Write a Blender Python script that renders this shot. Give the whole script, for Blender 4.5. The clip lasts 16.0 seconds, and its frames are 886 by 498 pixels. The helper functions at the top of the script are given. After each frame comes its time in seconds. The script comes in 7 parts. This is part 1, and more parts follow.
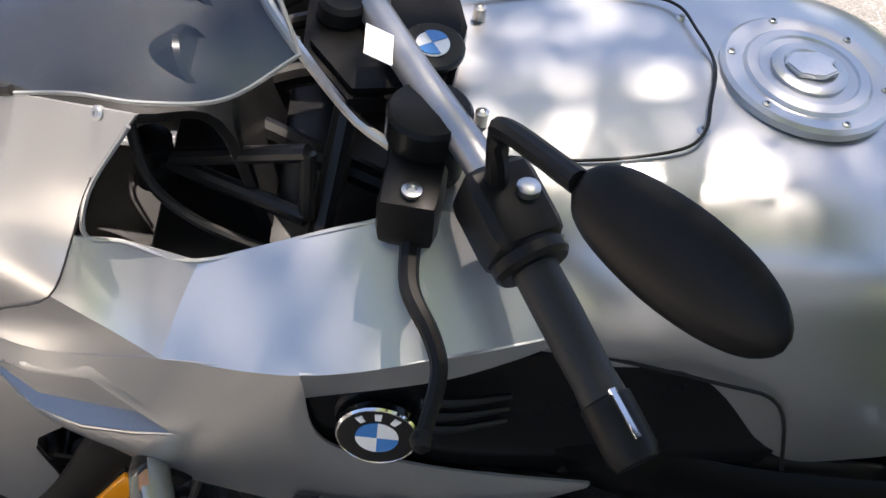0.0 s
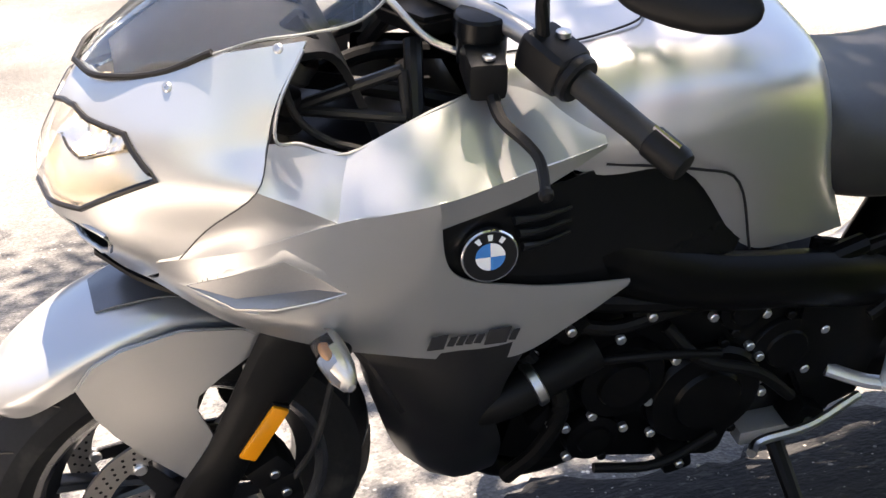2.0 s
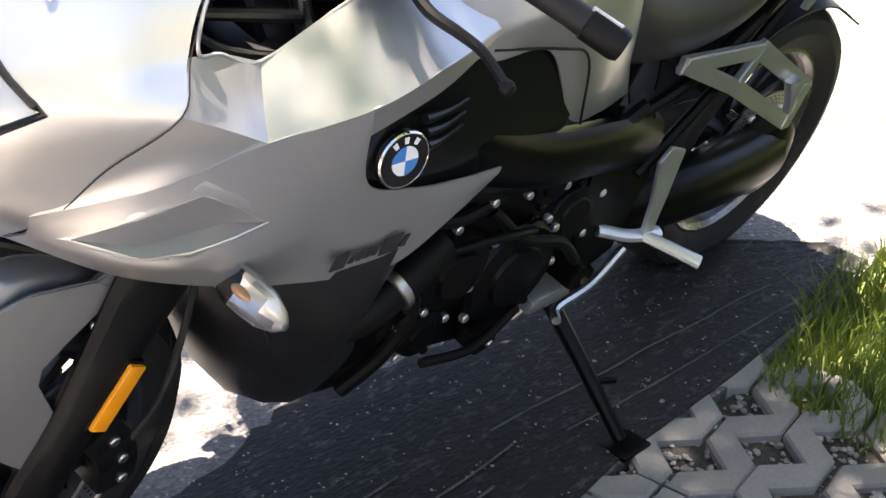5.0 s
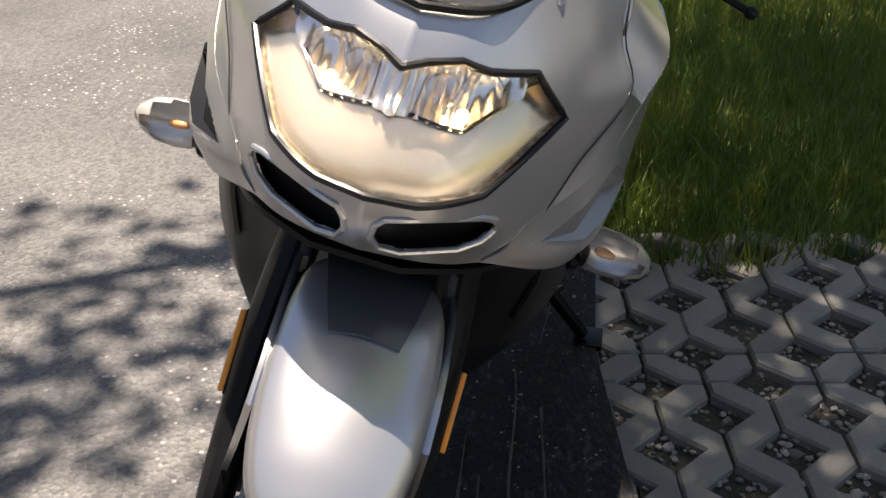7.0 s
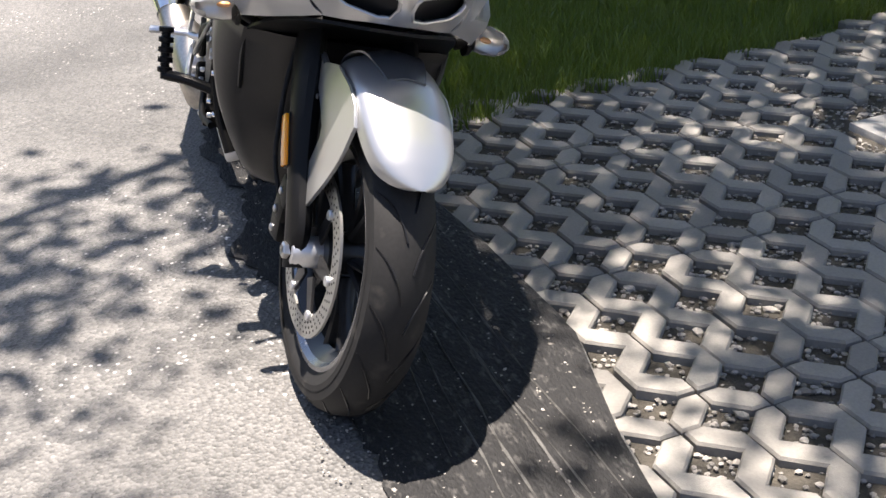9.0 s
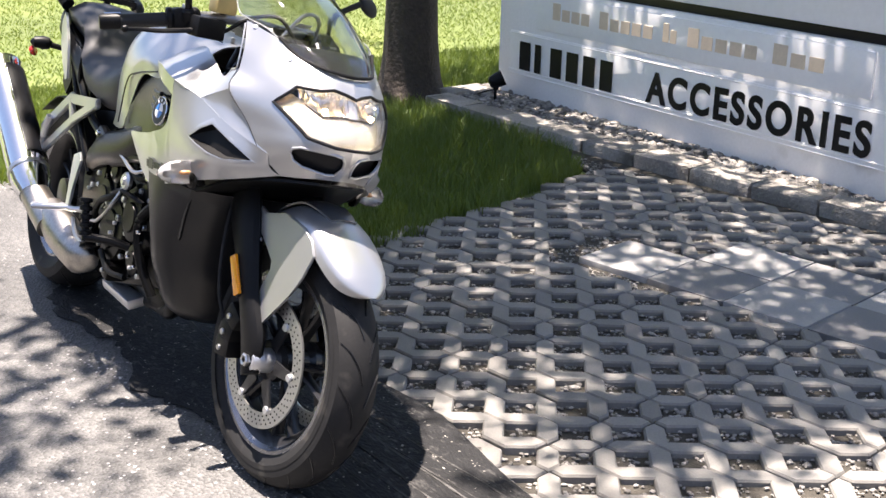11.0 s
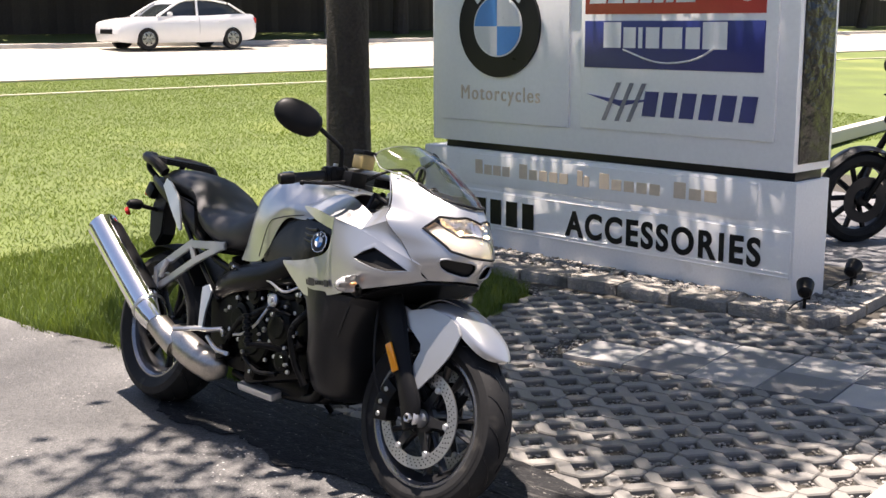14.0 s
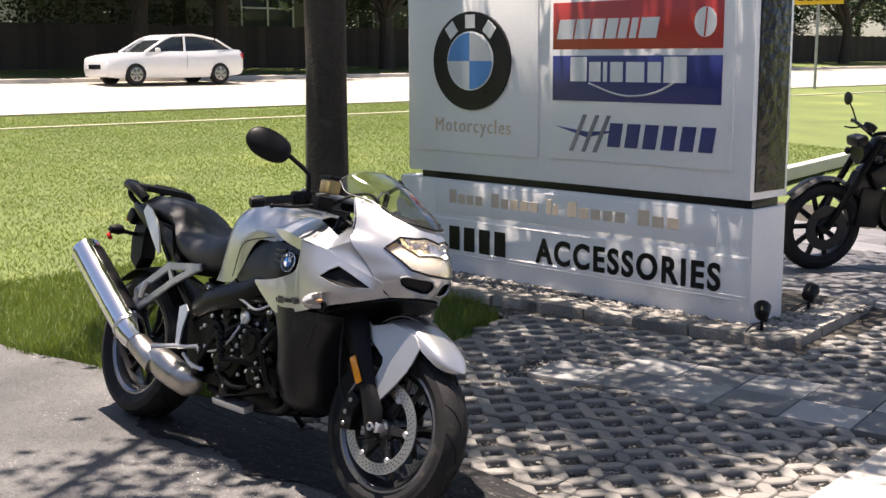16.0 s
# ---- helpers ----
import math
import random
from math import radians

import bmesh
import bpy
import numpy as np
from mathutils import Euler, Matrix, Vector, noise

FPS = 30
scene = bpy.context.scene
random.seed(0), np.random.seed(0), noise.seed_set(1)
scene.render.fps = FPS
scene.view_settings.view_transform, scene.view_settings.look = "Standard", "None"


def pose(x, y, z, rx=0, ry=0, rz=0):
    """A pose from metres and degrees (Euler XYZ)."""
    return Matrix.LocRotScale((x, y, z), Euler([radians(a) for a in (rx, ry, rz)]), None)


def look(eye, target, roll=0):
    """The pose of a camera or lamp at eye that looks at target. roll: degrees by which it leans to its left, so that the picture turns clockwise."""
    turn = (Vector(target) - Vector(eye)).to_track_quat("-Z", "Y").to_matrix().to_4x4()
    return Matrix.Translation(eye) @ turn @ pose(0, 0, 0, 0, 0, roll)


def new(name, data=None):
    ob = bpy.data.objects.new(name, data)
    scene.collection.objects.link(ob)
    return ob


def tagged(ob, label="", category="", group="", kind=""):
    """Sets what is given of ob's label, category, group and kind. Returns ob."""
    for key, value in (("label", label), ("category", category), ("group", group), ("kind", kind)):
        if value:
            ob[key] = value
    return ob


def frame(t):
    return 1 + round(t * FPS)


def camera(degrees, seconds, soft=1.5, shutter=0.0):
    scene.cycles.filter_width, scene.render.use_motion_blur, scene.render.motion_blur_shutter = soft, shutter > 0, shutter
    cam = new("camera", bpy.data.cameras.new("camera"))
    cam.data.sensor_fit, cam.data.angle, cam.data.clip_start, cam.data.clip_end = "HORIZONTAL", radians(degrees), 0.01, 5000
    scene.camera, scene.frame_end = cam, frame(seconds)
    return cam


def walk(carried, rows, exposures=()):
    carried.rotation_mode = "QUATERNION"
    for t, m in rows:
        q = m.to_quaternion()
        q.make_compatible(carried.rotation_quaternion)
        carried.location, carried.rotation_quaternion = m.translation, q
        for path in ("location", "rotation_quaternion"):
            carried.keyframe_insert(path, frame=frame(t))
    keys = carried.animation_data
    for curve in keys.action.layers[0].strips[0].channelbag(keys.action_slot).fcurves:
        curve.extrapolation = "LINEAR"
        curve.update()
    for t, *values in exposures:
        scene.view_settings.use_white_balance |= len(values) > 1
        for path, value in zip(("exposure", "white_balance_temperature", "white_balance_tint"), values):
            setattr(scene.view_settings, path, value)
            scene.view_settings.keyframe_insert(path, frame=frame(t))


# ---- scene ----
cam = camera(40.5, 16.0)
PATH = [
    (0, (0.41, 1.176, 1.422), (0.301, -0.466, 0.286), 5.5),
    (0.5, (0.433, 1.352, 1.433), (0.33, -0.377, 0.434), 0.6),
    (1, (0.554, 1.491, 1.417), (0.279, -0.251, 0.474), 0.5),
    (1.5, (0.721, 1.621, 1.36), (0.208, -0.088, 0.456), -1.3),
    (2, (0.781, 1.708, 1.271), (0.328, -0.086, 0.511), -3.9),
    (2.1, (0.764, 1.73, 1.279), (0.318, -0.076, 0.544), -2.8),
    (2.4, (0.735, 1.779, 1.275), (0.382, 0.014, 0.404), -3.8),
    (2.5, (0.741, 1.8, 1.273), (0.389, 0.043, 0.385), -3.6),
    (3, (0.778, 1.854, 1.263), (0.265, 0.121, 0.407), -3.2),
    (3.2, (0.8, 1.863, 1.241), (0.25, 0.147, 0.375), -2.9),
    (5.3, (1.327, 1.196, 1.275), (-0.009, 0.058, 0.316), -0.3),
    (5.5, (1.407, 1.1, 1.281), (0.003, 0.045, 0.324), -2.0),
    (6, (1.57, 0.879, 1.296), (0.102, -0.03, 0.288), -2.4),
    (6.5, (1.682, 0.636, 1.285), (0.112, -0.066, 0.264), -3.2),
    (7, (1.824, 0.395, 1.277), (0.093, 0.139, 0.308), 0.6),
    (7.5, (2.068, 0.215, 1.284), (0.295, 0.308, 0.363), 0.3),
    (8, (2.349, 0.121, 1.275), (0.592, 0.285, 0.333), -0.8),
    (8.2, (2.46, 0.061, 1.284), (0.707, 0.269, 0.344), -1.2),
    (10.3, (3.01, -0.826, 1.412), (1.356, 0.031, 0.684), -0.6),
    (10.5, (3.039, -0.904, 1.431), (1.386, 0.009, 0.77), -0.1),
    (11, (3.2, -1.096, 1.462), (1.623, -0.042, 0.828), 1.2),
    (11.5, (3.238, -1.321, 1.498), (1.709, -0.178, 0.902), 0.5),
    (12, (3.256, -1.591, 1.512), (1.753, -0.404, 0.935), -1.8),
    (12.5, (3.34, -1.833, 1.527), (1.882, -0.565, 1.009), 0.8),
    (13, (3.406, -2.059, 1.552), (1.961, -0.754, 1.097), -0.9),
    (13.5, (3.43, -2.306, 1.546), (2.05, -0.934, 1.083), -2.1),
    (14, (3.55, -2.44, 1.555), (2.112, -1.101, 1.182), -0.2),
    (14.5, (3.711, -2.503, 1.551), (2.289, -1.138, 1.212), 0.7),
    (15, (3.779, -2.536, 1.561), (2.31, -1.212, 1.26), -0.0),
    (15.5, (3.811, -2.552, 1.553), (2.386, -1.174, 1.288), 0.1),
    (16, (3.808, -2.549, 1.549), (2.376, -1.19, 1.233), -0.2),
]
EXPOSURES = [
    (0, 2.35, 6800, 17), (0.5, 2.45, 7000, 18), (1.0, 2.5, 7200, 19), (1.5, 2.65, 7200, 19), (2.0, 2.85, 7300, 19), (2.5, 2.95, 7500, 19), (3.0, 3.15, 7300, 19), (5.5, 3.05, 7200, 20), (6.0, 2.35, 7300, 18), (6.5, 1.6, 7300, 18), (7.0, 1.5, 7100, 17),
    (8.0, 1.7, 6700, 14), (10.5, 2.15, 6600, 18), (12.0, 2.05, 6600, 18), (14.0, 1.65, 6700, 19), (16.0, 1.5, 6800, 19),
]
walk(cam, [(t, look(eye, target, roll)) for t, eye, target, roll in PATH], EXPOSURES)

# ---- light ----
world = bpy.data.worlds.new("sky")
scene.world = world
world.use_nodes = True
wn = world.node_tree
sky = wn.nodes.new("ShaderNodeTexSky")
sky.sky_type, sky.sun_disc = "NISHITA", False
sun_way = Vector((-0.15, -0.05, 1.0)).normalized()
sky.sun_elevation = math.asin(sun_way.z)
sky.sun_rotation = math.atan2(sun_way.x, sun_way.y)
wn.links.new(sky.outputs[0], wn.nodes["Background"].inputs[0])
wn.nodes["Background"].inputs[1].default_value = 0.055
sun_data = bpy.data.lights.new("sun", "SUN")
sun_data.energy, sun_data.angle, sun_data.color = 5.0, radians(0.53), (1.0, 0.93, 0.82)
sun_lamp = new("sun", sun_data)
sun_lamp.matrix_world = look(sun_way * 30, (0, 0, 0))


# ---- materials ----
def mat(name, color, rough=0.5, metal=0.0, coat=0.0, vary=0.15, scale=6.0, fine=90.0, bump=0.0, bump_scale=200.0,
        emit=None, power=0.0, glass=0.0, ior=1.45, island=0.0, dirt=None, alpha=1.0, subsurface=0.0, spec=0.5, stretch=None):
    """A surface with broad and fine variation of its colour, roughness and relief."""
    m = bpy.data.materials.new(name)
    m.use_nodes = True
    nt = m.node_tree
    b = nt.nodes["Principled BSDF"]
    n, link = nt.nodes.new, nt.links.new
    pos = n("ShaderNodeTexCoord").outputs["Object"]
    if stretch:
        drawn = n("ShaderNodeMapping")
        drawn.inputs["Scale"].default_value = stretch
        link(pos, drawn.inputs["Vector"])
        pos = drawn.outputs["Vector"]
    broad, small = n("ShaderNodeTexNoise"), n("ShaderNodeTexNoise")
    for tex, s, d in ((broad, scale, 4), (small, fine, 3)):
        tex.inputs["Scale"].default_value, tex.inputs["Detail"].default_value = s, d
        link(pos, tex.inputs["Vector"])
    mix = n("ShaderNodeMix")
    mix.data_type = "RGBA"
    mix.inputs["A"].default_value = (*[c * (1 - vary) for c in color], 1)
    mix.inputs["B"].default_value = (*[min(1, c * (1 + vary)) for c in color], 1)
    add = n("ShaderNodeMath")
    add.operation = "ADD"
    half = n("ShaderNodeMath")
    half.operation = "MULTIPLY"
    half.inputs[1].default_value = 0.5
    link(broad.outputs["Fac"], add.inputs[0])
    link(small.outputs["Fac"], add.inputs[1])
    link(add.outputs[0], half.inputs[0])
    ramp = n("ShaderNodeMapRange")
    ramp.inputs["From Min"].default_value, ramp.inputs["From Max"].default_value = 0.3, 0.7
    link(half.outputs[0], ramp.inputs["Value"])
    link(ramp.outputs["Result"], mix.inputs["Factor"])
    col = mix.outputs["Result"]
    if island:
        hsv = n("ShaderNodeHueSaturation")
        rnd = n("ShaderNodeMapRange")
        rnd.inputs["To Min"].default_value, rnd.inputs["To Max"].default_value = 1 - island, 1 + island
        obj = n("ShaderNodeObjectInfo")
        geo = n("ShaderNodeNewGeometry")
        mx = n("ShaderNodeMath")
        mx.operation = "ADD"
        fr = n("ShaderNodeMath")
        fr.operation = "FRACT"
        link(obj.outputs["Random"], mx.inputs[0])
        link(geo.outputs["Random Per Island"], mx.inputs[1])
        link(mx.outputs[0], fr.inputs[0])
        link(fr.outputs[0], rnd.inputs["Value"])
        link(rnd.outputs["Result"], hsv.inputs["Value"])
        link(col, hsv.inputs["Color"])
        col = hsv.outputs["Color"]
    if dirt:
        stain = n("ShaderNodeTexNoise")
        stain.inputs["Scale"].default_value, stain.inputs["Detail"].default_value = dirt[1], 6
        link(pos, stain.inputs["Vector"])
        sr = n("ShaderNodeMapRange")
        sr.inputs["From Min"].default_value, sr.inputs["From Max"].default_value = dirt[2], dirt[2] + 0.12
        link(stain.outputs["Fac"], sr.inputs["Value"])
        dm = n("ShaderNodeMix")
        dm.data_type = "RGBA"
        dm.inputs["B"].default_value = (*dirt[0], 1)
        link(sr.outputs["Result"], dm.inputs["Factor"])
        link(col, dm.inputs["A"])
        col = dm.outputs["Result"]
    link(col, b.inputs["Base Color"])
    rr = n("ShaderNodeMapRange")
    rr.inputs["To Min"].default_value, rr.inputs["To Max"].default_value = max(0.02, rough * 0.8), min(1, rough * 1.2)
    link(broad.outputs["Fac"], rr.inputs["Value"])
    link(rr.outputs["Result"], b.inputs["Roughness"])
    b.inputs["Metallic"].default_value = metal
    b.inputs["Specular IOR Level"].default_value = spec
    b.inputs["Coat Weight"].default_value, b.inputs["Coat Roughness"].default_value = coat, 0.08
    b.inputs["Transmission Weight"].default_value, b.inputs["IOR"].default_value = glass, ior
    b.inputs["Alpha"].default_value = alpha
    b.inputs["Subsurface Weight"].default_value = subsurface
    if bump:
        grain = n("ShaderNodeTexNoise")
        grain.inputs["Scale"].default_value, grain.inputs["Detail"].default_value = bump_scale, 5
        link(pos, grain.inputs["Vector"])
        bp = n("ShaderNodeBump")
        bp.inputs["Strength"].default_value, bp.inputs["Distance"].default_value = bump, 0.6 / bump_scale
        link(grain.outputs["Fac"], bp.inputs["Height"])
        link(bp.outputs[0], b.inputs["Normal"])
    if emit:
        b.inputs["Emission Color"].default_value, b.inputs["Emission Strength"].default_value = (*emit, 1), power
    return m


SILVER = mat("silver_paint", (0.49, 0.492, 0.495), 0.31, 0.78, 0.35, 0.03, 3, 900, 0.02, 1500)
BLACK = mat("black_plastic", (0.0058, 0.0058, 0.0062), 0.42, 0, 0, 0.25, 8, 200, 0.12, 900, spec=0.2)
DARKPANEL = mat("dark_grey_plastic", (0.006, 0.0062, 0.0066), 0.22, 0, 0, 0.15, 8, 300, 0.05, 1200, spec=0.14)
ENGINE = mat("black_engine_paint", (0.0032, 0.0032, 0.0034), 0.3, 0.0, 0, 0.3, 10, 150, 0.15, 500, dirt=((0.010, 0.009, 0.008), 9, 0.62), spec=0.12)
HOSE = mat("black_hose_rubber", (0.004, 0.004, 0.0042), 0.5, 0, 0, 0.3, 12, 160, 0.1, 600, spec=0.15)
RUBBER = mat("tyre_rubber", (0.014, 0.014, 0.0145), 0.7, 0, 0, 0.25, 10, 160, 0.15, 600, dirt=((0.045, 0.042, 0.038), 14, 0.58), spec=0.3)
GRIP = mat("grip_rubber", (0.016, 0.016, 0.016), 0.5, 0, 0, 0.2, 20, 300, 0.3, 800, spec=0.35)
SEAT = mat("seat_leather", (0.02, 0.02, 0.021), 0.48, 0, 0, 0.2, 10, 300, 0.25, 700)
CHROME = mat("chrome", (0.75, 0.75, 0.76), 0.09, 1, 0, 0.06, 5, 100)
STEEL = mat("brushed_steel", (0.5, 0.5, 0.5), 0.32, 1, 0, 0.12, 10, 200, 0.06, 900)
COLLECTOR = mat("heat_tinted_steel", (0.46, 0.43, 0.39), 0.36, 1, 0, 0.25, 9, 150, 0.05, 800)
ALU = mat("cast_aluminium", (0.62, 0.62, 0.63), 0.36, 0.85, 0, 0.08, 10, 300, 0.08, 1200)
RIM = mat("rim_paint", (0.028, 0.028, 0.03), 0.3, 0.5, 0.2, 0.15, 10, 200)
RIM_LIP = mat("rim_lip", (0.27, 0.27, 0.28), 0.26, 0.9, 0, 0.1, 10, 200)
DISC = mat("brake_disc_steel", (0.56, 0.55, 0.53), 0.42, 1, 0, 0.12, 8, 300, 0.05, 1500)
LENS = mat("clear_lens", (1, 1, 1), 0.02, 0, 0, 0, 5, 50, glass=1.0, ior=1.4)
SCREEN = mat("windscreen_plastic", (0.60, 0.62, 0.63), 0.03, 0, 0, 0.02, 5, 60, glass=1.0, ior=1.5)
REFLECTOR = mat("lamp_reflector", (0.85, 0.82, 0.76), 0.14, 1, 0, 0.05, 12, 100)
BULB = mat("lamp_glow", (1, 0.8, 0.5), 0.3, emit=(1, 0.72, 0.36), power=12)
AMBER = mat("amber_reflector", (0.95, 0.33, 0.01), 0.18, 0, 0.6, 0.08, 30, 400, 0.1, 700)
AMBERBULB = mat("amber_bulb", (0.55, 0.26, 0.10), 0.2, 0, 0.4, 0.1)
RED = mat("red_lens", (0.55, 0.03, 0.02), 0.15, 0, 0.6, 0.1, 30, 300)
WHITE = mat("white_enamel", (0.8, 0.8, 0.8), 0.25, 0, 0.3, 0.04)
BLUE = mat("blue_enamel", (0.04, 0.2, 0.52), 0.25, 0, 0.3, 0.06)
INK = mat("black_enamel", (0.010, 0.010, 0.011), 0.3, 0, 0.0, 0.1, spec=0.3)
DECAL = mat("grey_lettering", (0.022, 0.022, 0.024), 0.35, 0, 0, 0.1)
PAPER = mat("paper_tag", (0.72, 0.72, 0.7), 0.7, 0, 0, 0.05, 30, 300)
BARGREY = mat("anodised_bar", (0.35, 0.35, 0.36), 0.33, 0.8, 0, 0.08, 10, 200)
SIGNWHITE = mat("sign_stucco", (0.83, 0.825, 0.81), 0.55, 0, 0, 0.06, 1.6, 60, 0.12, 120, dirt=((0.55, 0.54, 0.5), 3, 0.66))
SIGNPANEL = mat("sign_panel_paint", (0.86, 0.855, 0.84), 0.32, 0, 0.15, 0.04, 2, 40)
SIGNRED = mat("sign_red", (0.5, 0.045, 0.035), 0.3, 0, 0.15, 0.07, 3, 60)
SIGNBLUE = mat("sign_navy", (0.022, 0.03, 0.17), 0.3, 0, 0.15, 0.08, 3, 60)
SIGNTAN = mat("sign_faded_tan", (0.66, 0.55, 0.42), 0.5, 0, 0, 0.1, 12, 90)
SIGNGREY = mat("sign_grey", (0.2, 0.2, 0.22), 0.4, 0, 0, 0.1)
MIRRORSIDE = mat("polished_side_panel", (0.035, 0.035, 0.035), 0.12, 1, 0, 0.6, 9, 60, 0.5, 12)
BARK = mat("tree_bark", (0.055, 0.044, 0.036), 0.9, 0, 0, 0.4, 7, 45, 0.9, 40, dirt=((0.10, 0.094, 0.082), 5, 0.64))
LEAF = mat("oak_leaf", (0.06, 0.11, 0.025), 0.5, 0, 0, 0.3, 3, 40, island=0.4)
LEAF_DARK = mat("hedge_leaf", (0.035, 0.06, 0.02), 0.55, 0, 0, 0.35, 1, 10, island=0.45)
GRASS = mat("grass_blade", (0.100, 0.145, 0.033), 0.5, 0, 0, 0.2, 2.2, 30, island=0.2)
LAWN = mat("lawn_sheet", (0.095, 0.125, 0.030), 0.85, 0, 0, 0.3, 0.9, 24, 0.35, 70, dirt=((0.145, 0.17, 0.042), 0.5, 0.56))
PAVER = mat("concrete_paver", (0.205, 0.195, 0.178), 0.85, 0, 0, 0.16, 7, 130, 0.4, 260, island=0.16, dirt=((0.15, 0.145, 0.13), 8, 0.66))
PATHDARK = mat("dark_path_slab", (0.165, 0.163, 0.16), 0.8, 0, 0, 0.16, 5, 150, 0.35, 300, island=0.15)
SLAB = mat("concrete_slab", (0.30, 0.295, 0.285), 0.8, 0, 0, 0.14, 5, 150, 0.35, 300, island=0.15)
SLABDARK = mat("dark_patio_slab", (0.125, 0.125, 0.13), 0.7, 0, 0, 0.2, 5, 150, 0.3, 300, island=0.25)
KERB = mat("weathered_kerb_block", (0.27, 0.25, 0.22), 0.9, 0, 0, 0.35, 7, 90, 0.9, 55, island=0.25, dirt=((0.13, 0.12, 0.1), 6, 0.58))
SOIL = mat("gravel_soil", (0.045, 0.04, 0.032), 0.95, 0, 0, 0.4, 9, 120, 0.9, 120)
STONE = mat("gravel_stone", (0.23, 0.215, 0.195), 0.8, 0, 0, 0.2, 20, 200, 0.2, 300, island=0.5)
CONCRETE = mat("pale_concrete", (0.5, 0.47, 0.42), 0.85, 0, 0, 0.12, 1.2, 60, 0.25, 120)
ROADTOP = mat("sunlit_road", (0.30, 0.275, 0.232), 0.85, 0, 0, 0.1, 0.4, 20, 0.2, 60)
FENCE = mat("dark_fence_board", (0.05, 0.04, 0.034), 0.8, 0, 0, 0.3, 2, 30, 0.3, 50, island=0.25)
# house wall grey includes the deep shade under the trees
WALL = mat("shade_grey_house_wall", (0.20, 0.19, 0.18), 0.85, 0, 0, 0.08, 1, 20)
PANE = mat("dark_window_pane", (0.05, 0.06, 0.07), 0.08, 0, 0, 0.15, 2, 10)
CARWHITE = mat("white_car_paint", (0.78, 0.78, 0.78), 0.22, 0, 0.6, 0.03)
CARGLASS = mat("tinted_car_glass", (0.02, 0.024, 0.026), 0.06, 0, 0.3, 0.1)
YELLOW = mat("yellow_sign_sheet", (0.75, 0.45, 0.02), 0.4, 0, 0, 0.06)
POST = mat("galvanised_post", (0.34, 0.35, 0.35), 0.45, 0.7, 0, 0.1)


def asphalt():
    """Old asphalt: dark binder, pale worn stones, sealed dark streaks and soft stains."""
    m = bpy.data.materials.new("worn_asphalt")
    m.use_nodes = True
    nt = m.node_tree
    b = nt.nodes["Principled BSDF"]
    n, link = nt.nodes.new, nt.links.new
    pos = n("ShaderNodeTexCoord").outputs["Object"]
    stones = n("ShaderNodeTexVoronoi")
    stones.inputs["Scale"].default_value = 120
    link(pos, stones.inputs["Vector"])
    tone = n("ShaderNodeValToRGB")
    tone.color_ramp.elements[0].position, tone.color_ramp.elements[0].color = 0.0, (0.060, 0.0592, 0.0575, 1)
    tone.color_ramp.elements[1].position, tone.color_ramp.elements[1].color = 1.0, (0.128, 0.1245, 0.120, 1)
    sep = n("ShaderNodeSeparateColor")
    link(stones.outputs["Color"], sep.inputs[0])
    link(sep.outputs[0], tone.inputs[0])
    spots = n("ShaderNodeTexVoronoi")
    spots.inputs["Scale"].default_value = 42
    link(pos, spots.inputs["Vector"])
    wear = n("ShaderNodeTexNoise")
    wear.inputs["Scale"].default_value, wear.inputs["Detail"].default_value = 2.2, 5
    link(pos, wear.inputs["Vector"])
    gate = n("ShaderNodeMapRange")
    gate.inputs["From Min"].default_value, gate.inputs["From Max"].default_value = 0.49, 0.64
    link(wear.outputs["Fac"], gate.inputs["Value"])
    size = n("ShaderNodeMapRange")
    size.inputs["From Min"].default_value, size.inputs["From Max"].default_value = 0.22, 0.1
    link(spots.outputs["Distance"], size.inputs["Value"])
    both = n("ShaderNodeMath")
    both.operation = "MULTIPLY"
    link(gate.outputs[0], both.inputs[0])
    link(size.outputs[0], both.inputs[1])
    mix = n("ShaderNodeMix")
    mix.data_type = "RGBA"
    mix.inputs["B"].default_value = (0.62, 0.6, 0.57, 1)
    link(both.outputs[0], mix.inputs["Factor"])
    link(tone.outputs[0], mix.inputs["A"])
    stain = n("ShaderNodeTexNoise")
    stain.inputs["Scale"].default_value, stain.inputs["Detail"].default_value = 0.9, 6
    link(pos, stain.inputs["Vector"])
    sr = n("ShaderNodeMapRange")
    sr.inputs["From Min"].default_value, sr.inputs["From Max"].default_value = 0.35, 0.7
    sr.inputs["To Min"].default_value, sr.inputs["To Max"].default_value = 0.5, 1.35
    link(stain.outputs["Fac"], sr.inputs["Value"])
    hsv = n("ShaderNodeHueSaturation")
    link(sr.outputs[0], hsv.inputs["Value"])
    link(mix.outputs["Result"], hsv.inputs["Color"])
    link(hsv.outputs[0], b.inputs["Base Color"])
    b.inputs["Roughness"].default_value = 0.62
    bp = n("ShaderNodeBump")
    bp.inputs["Strength"].default_value, bp.inputs["Distance"].default_value = 0.8, 0.004
    link(stones.outputs["Distance"], bp.inputs["Height"])
    link(bp.outputs[0], b.inputs["Normal"])
    return m


ASPHALT = asphalt()


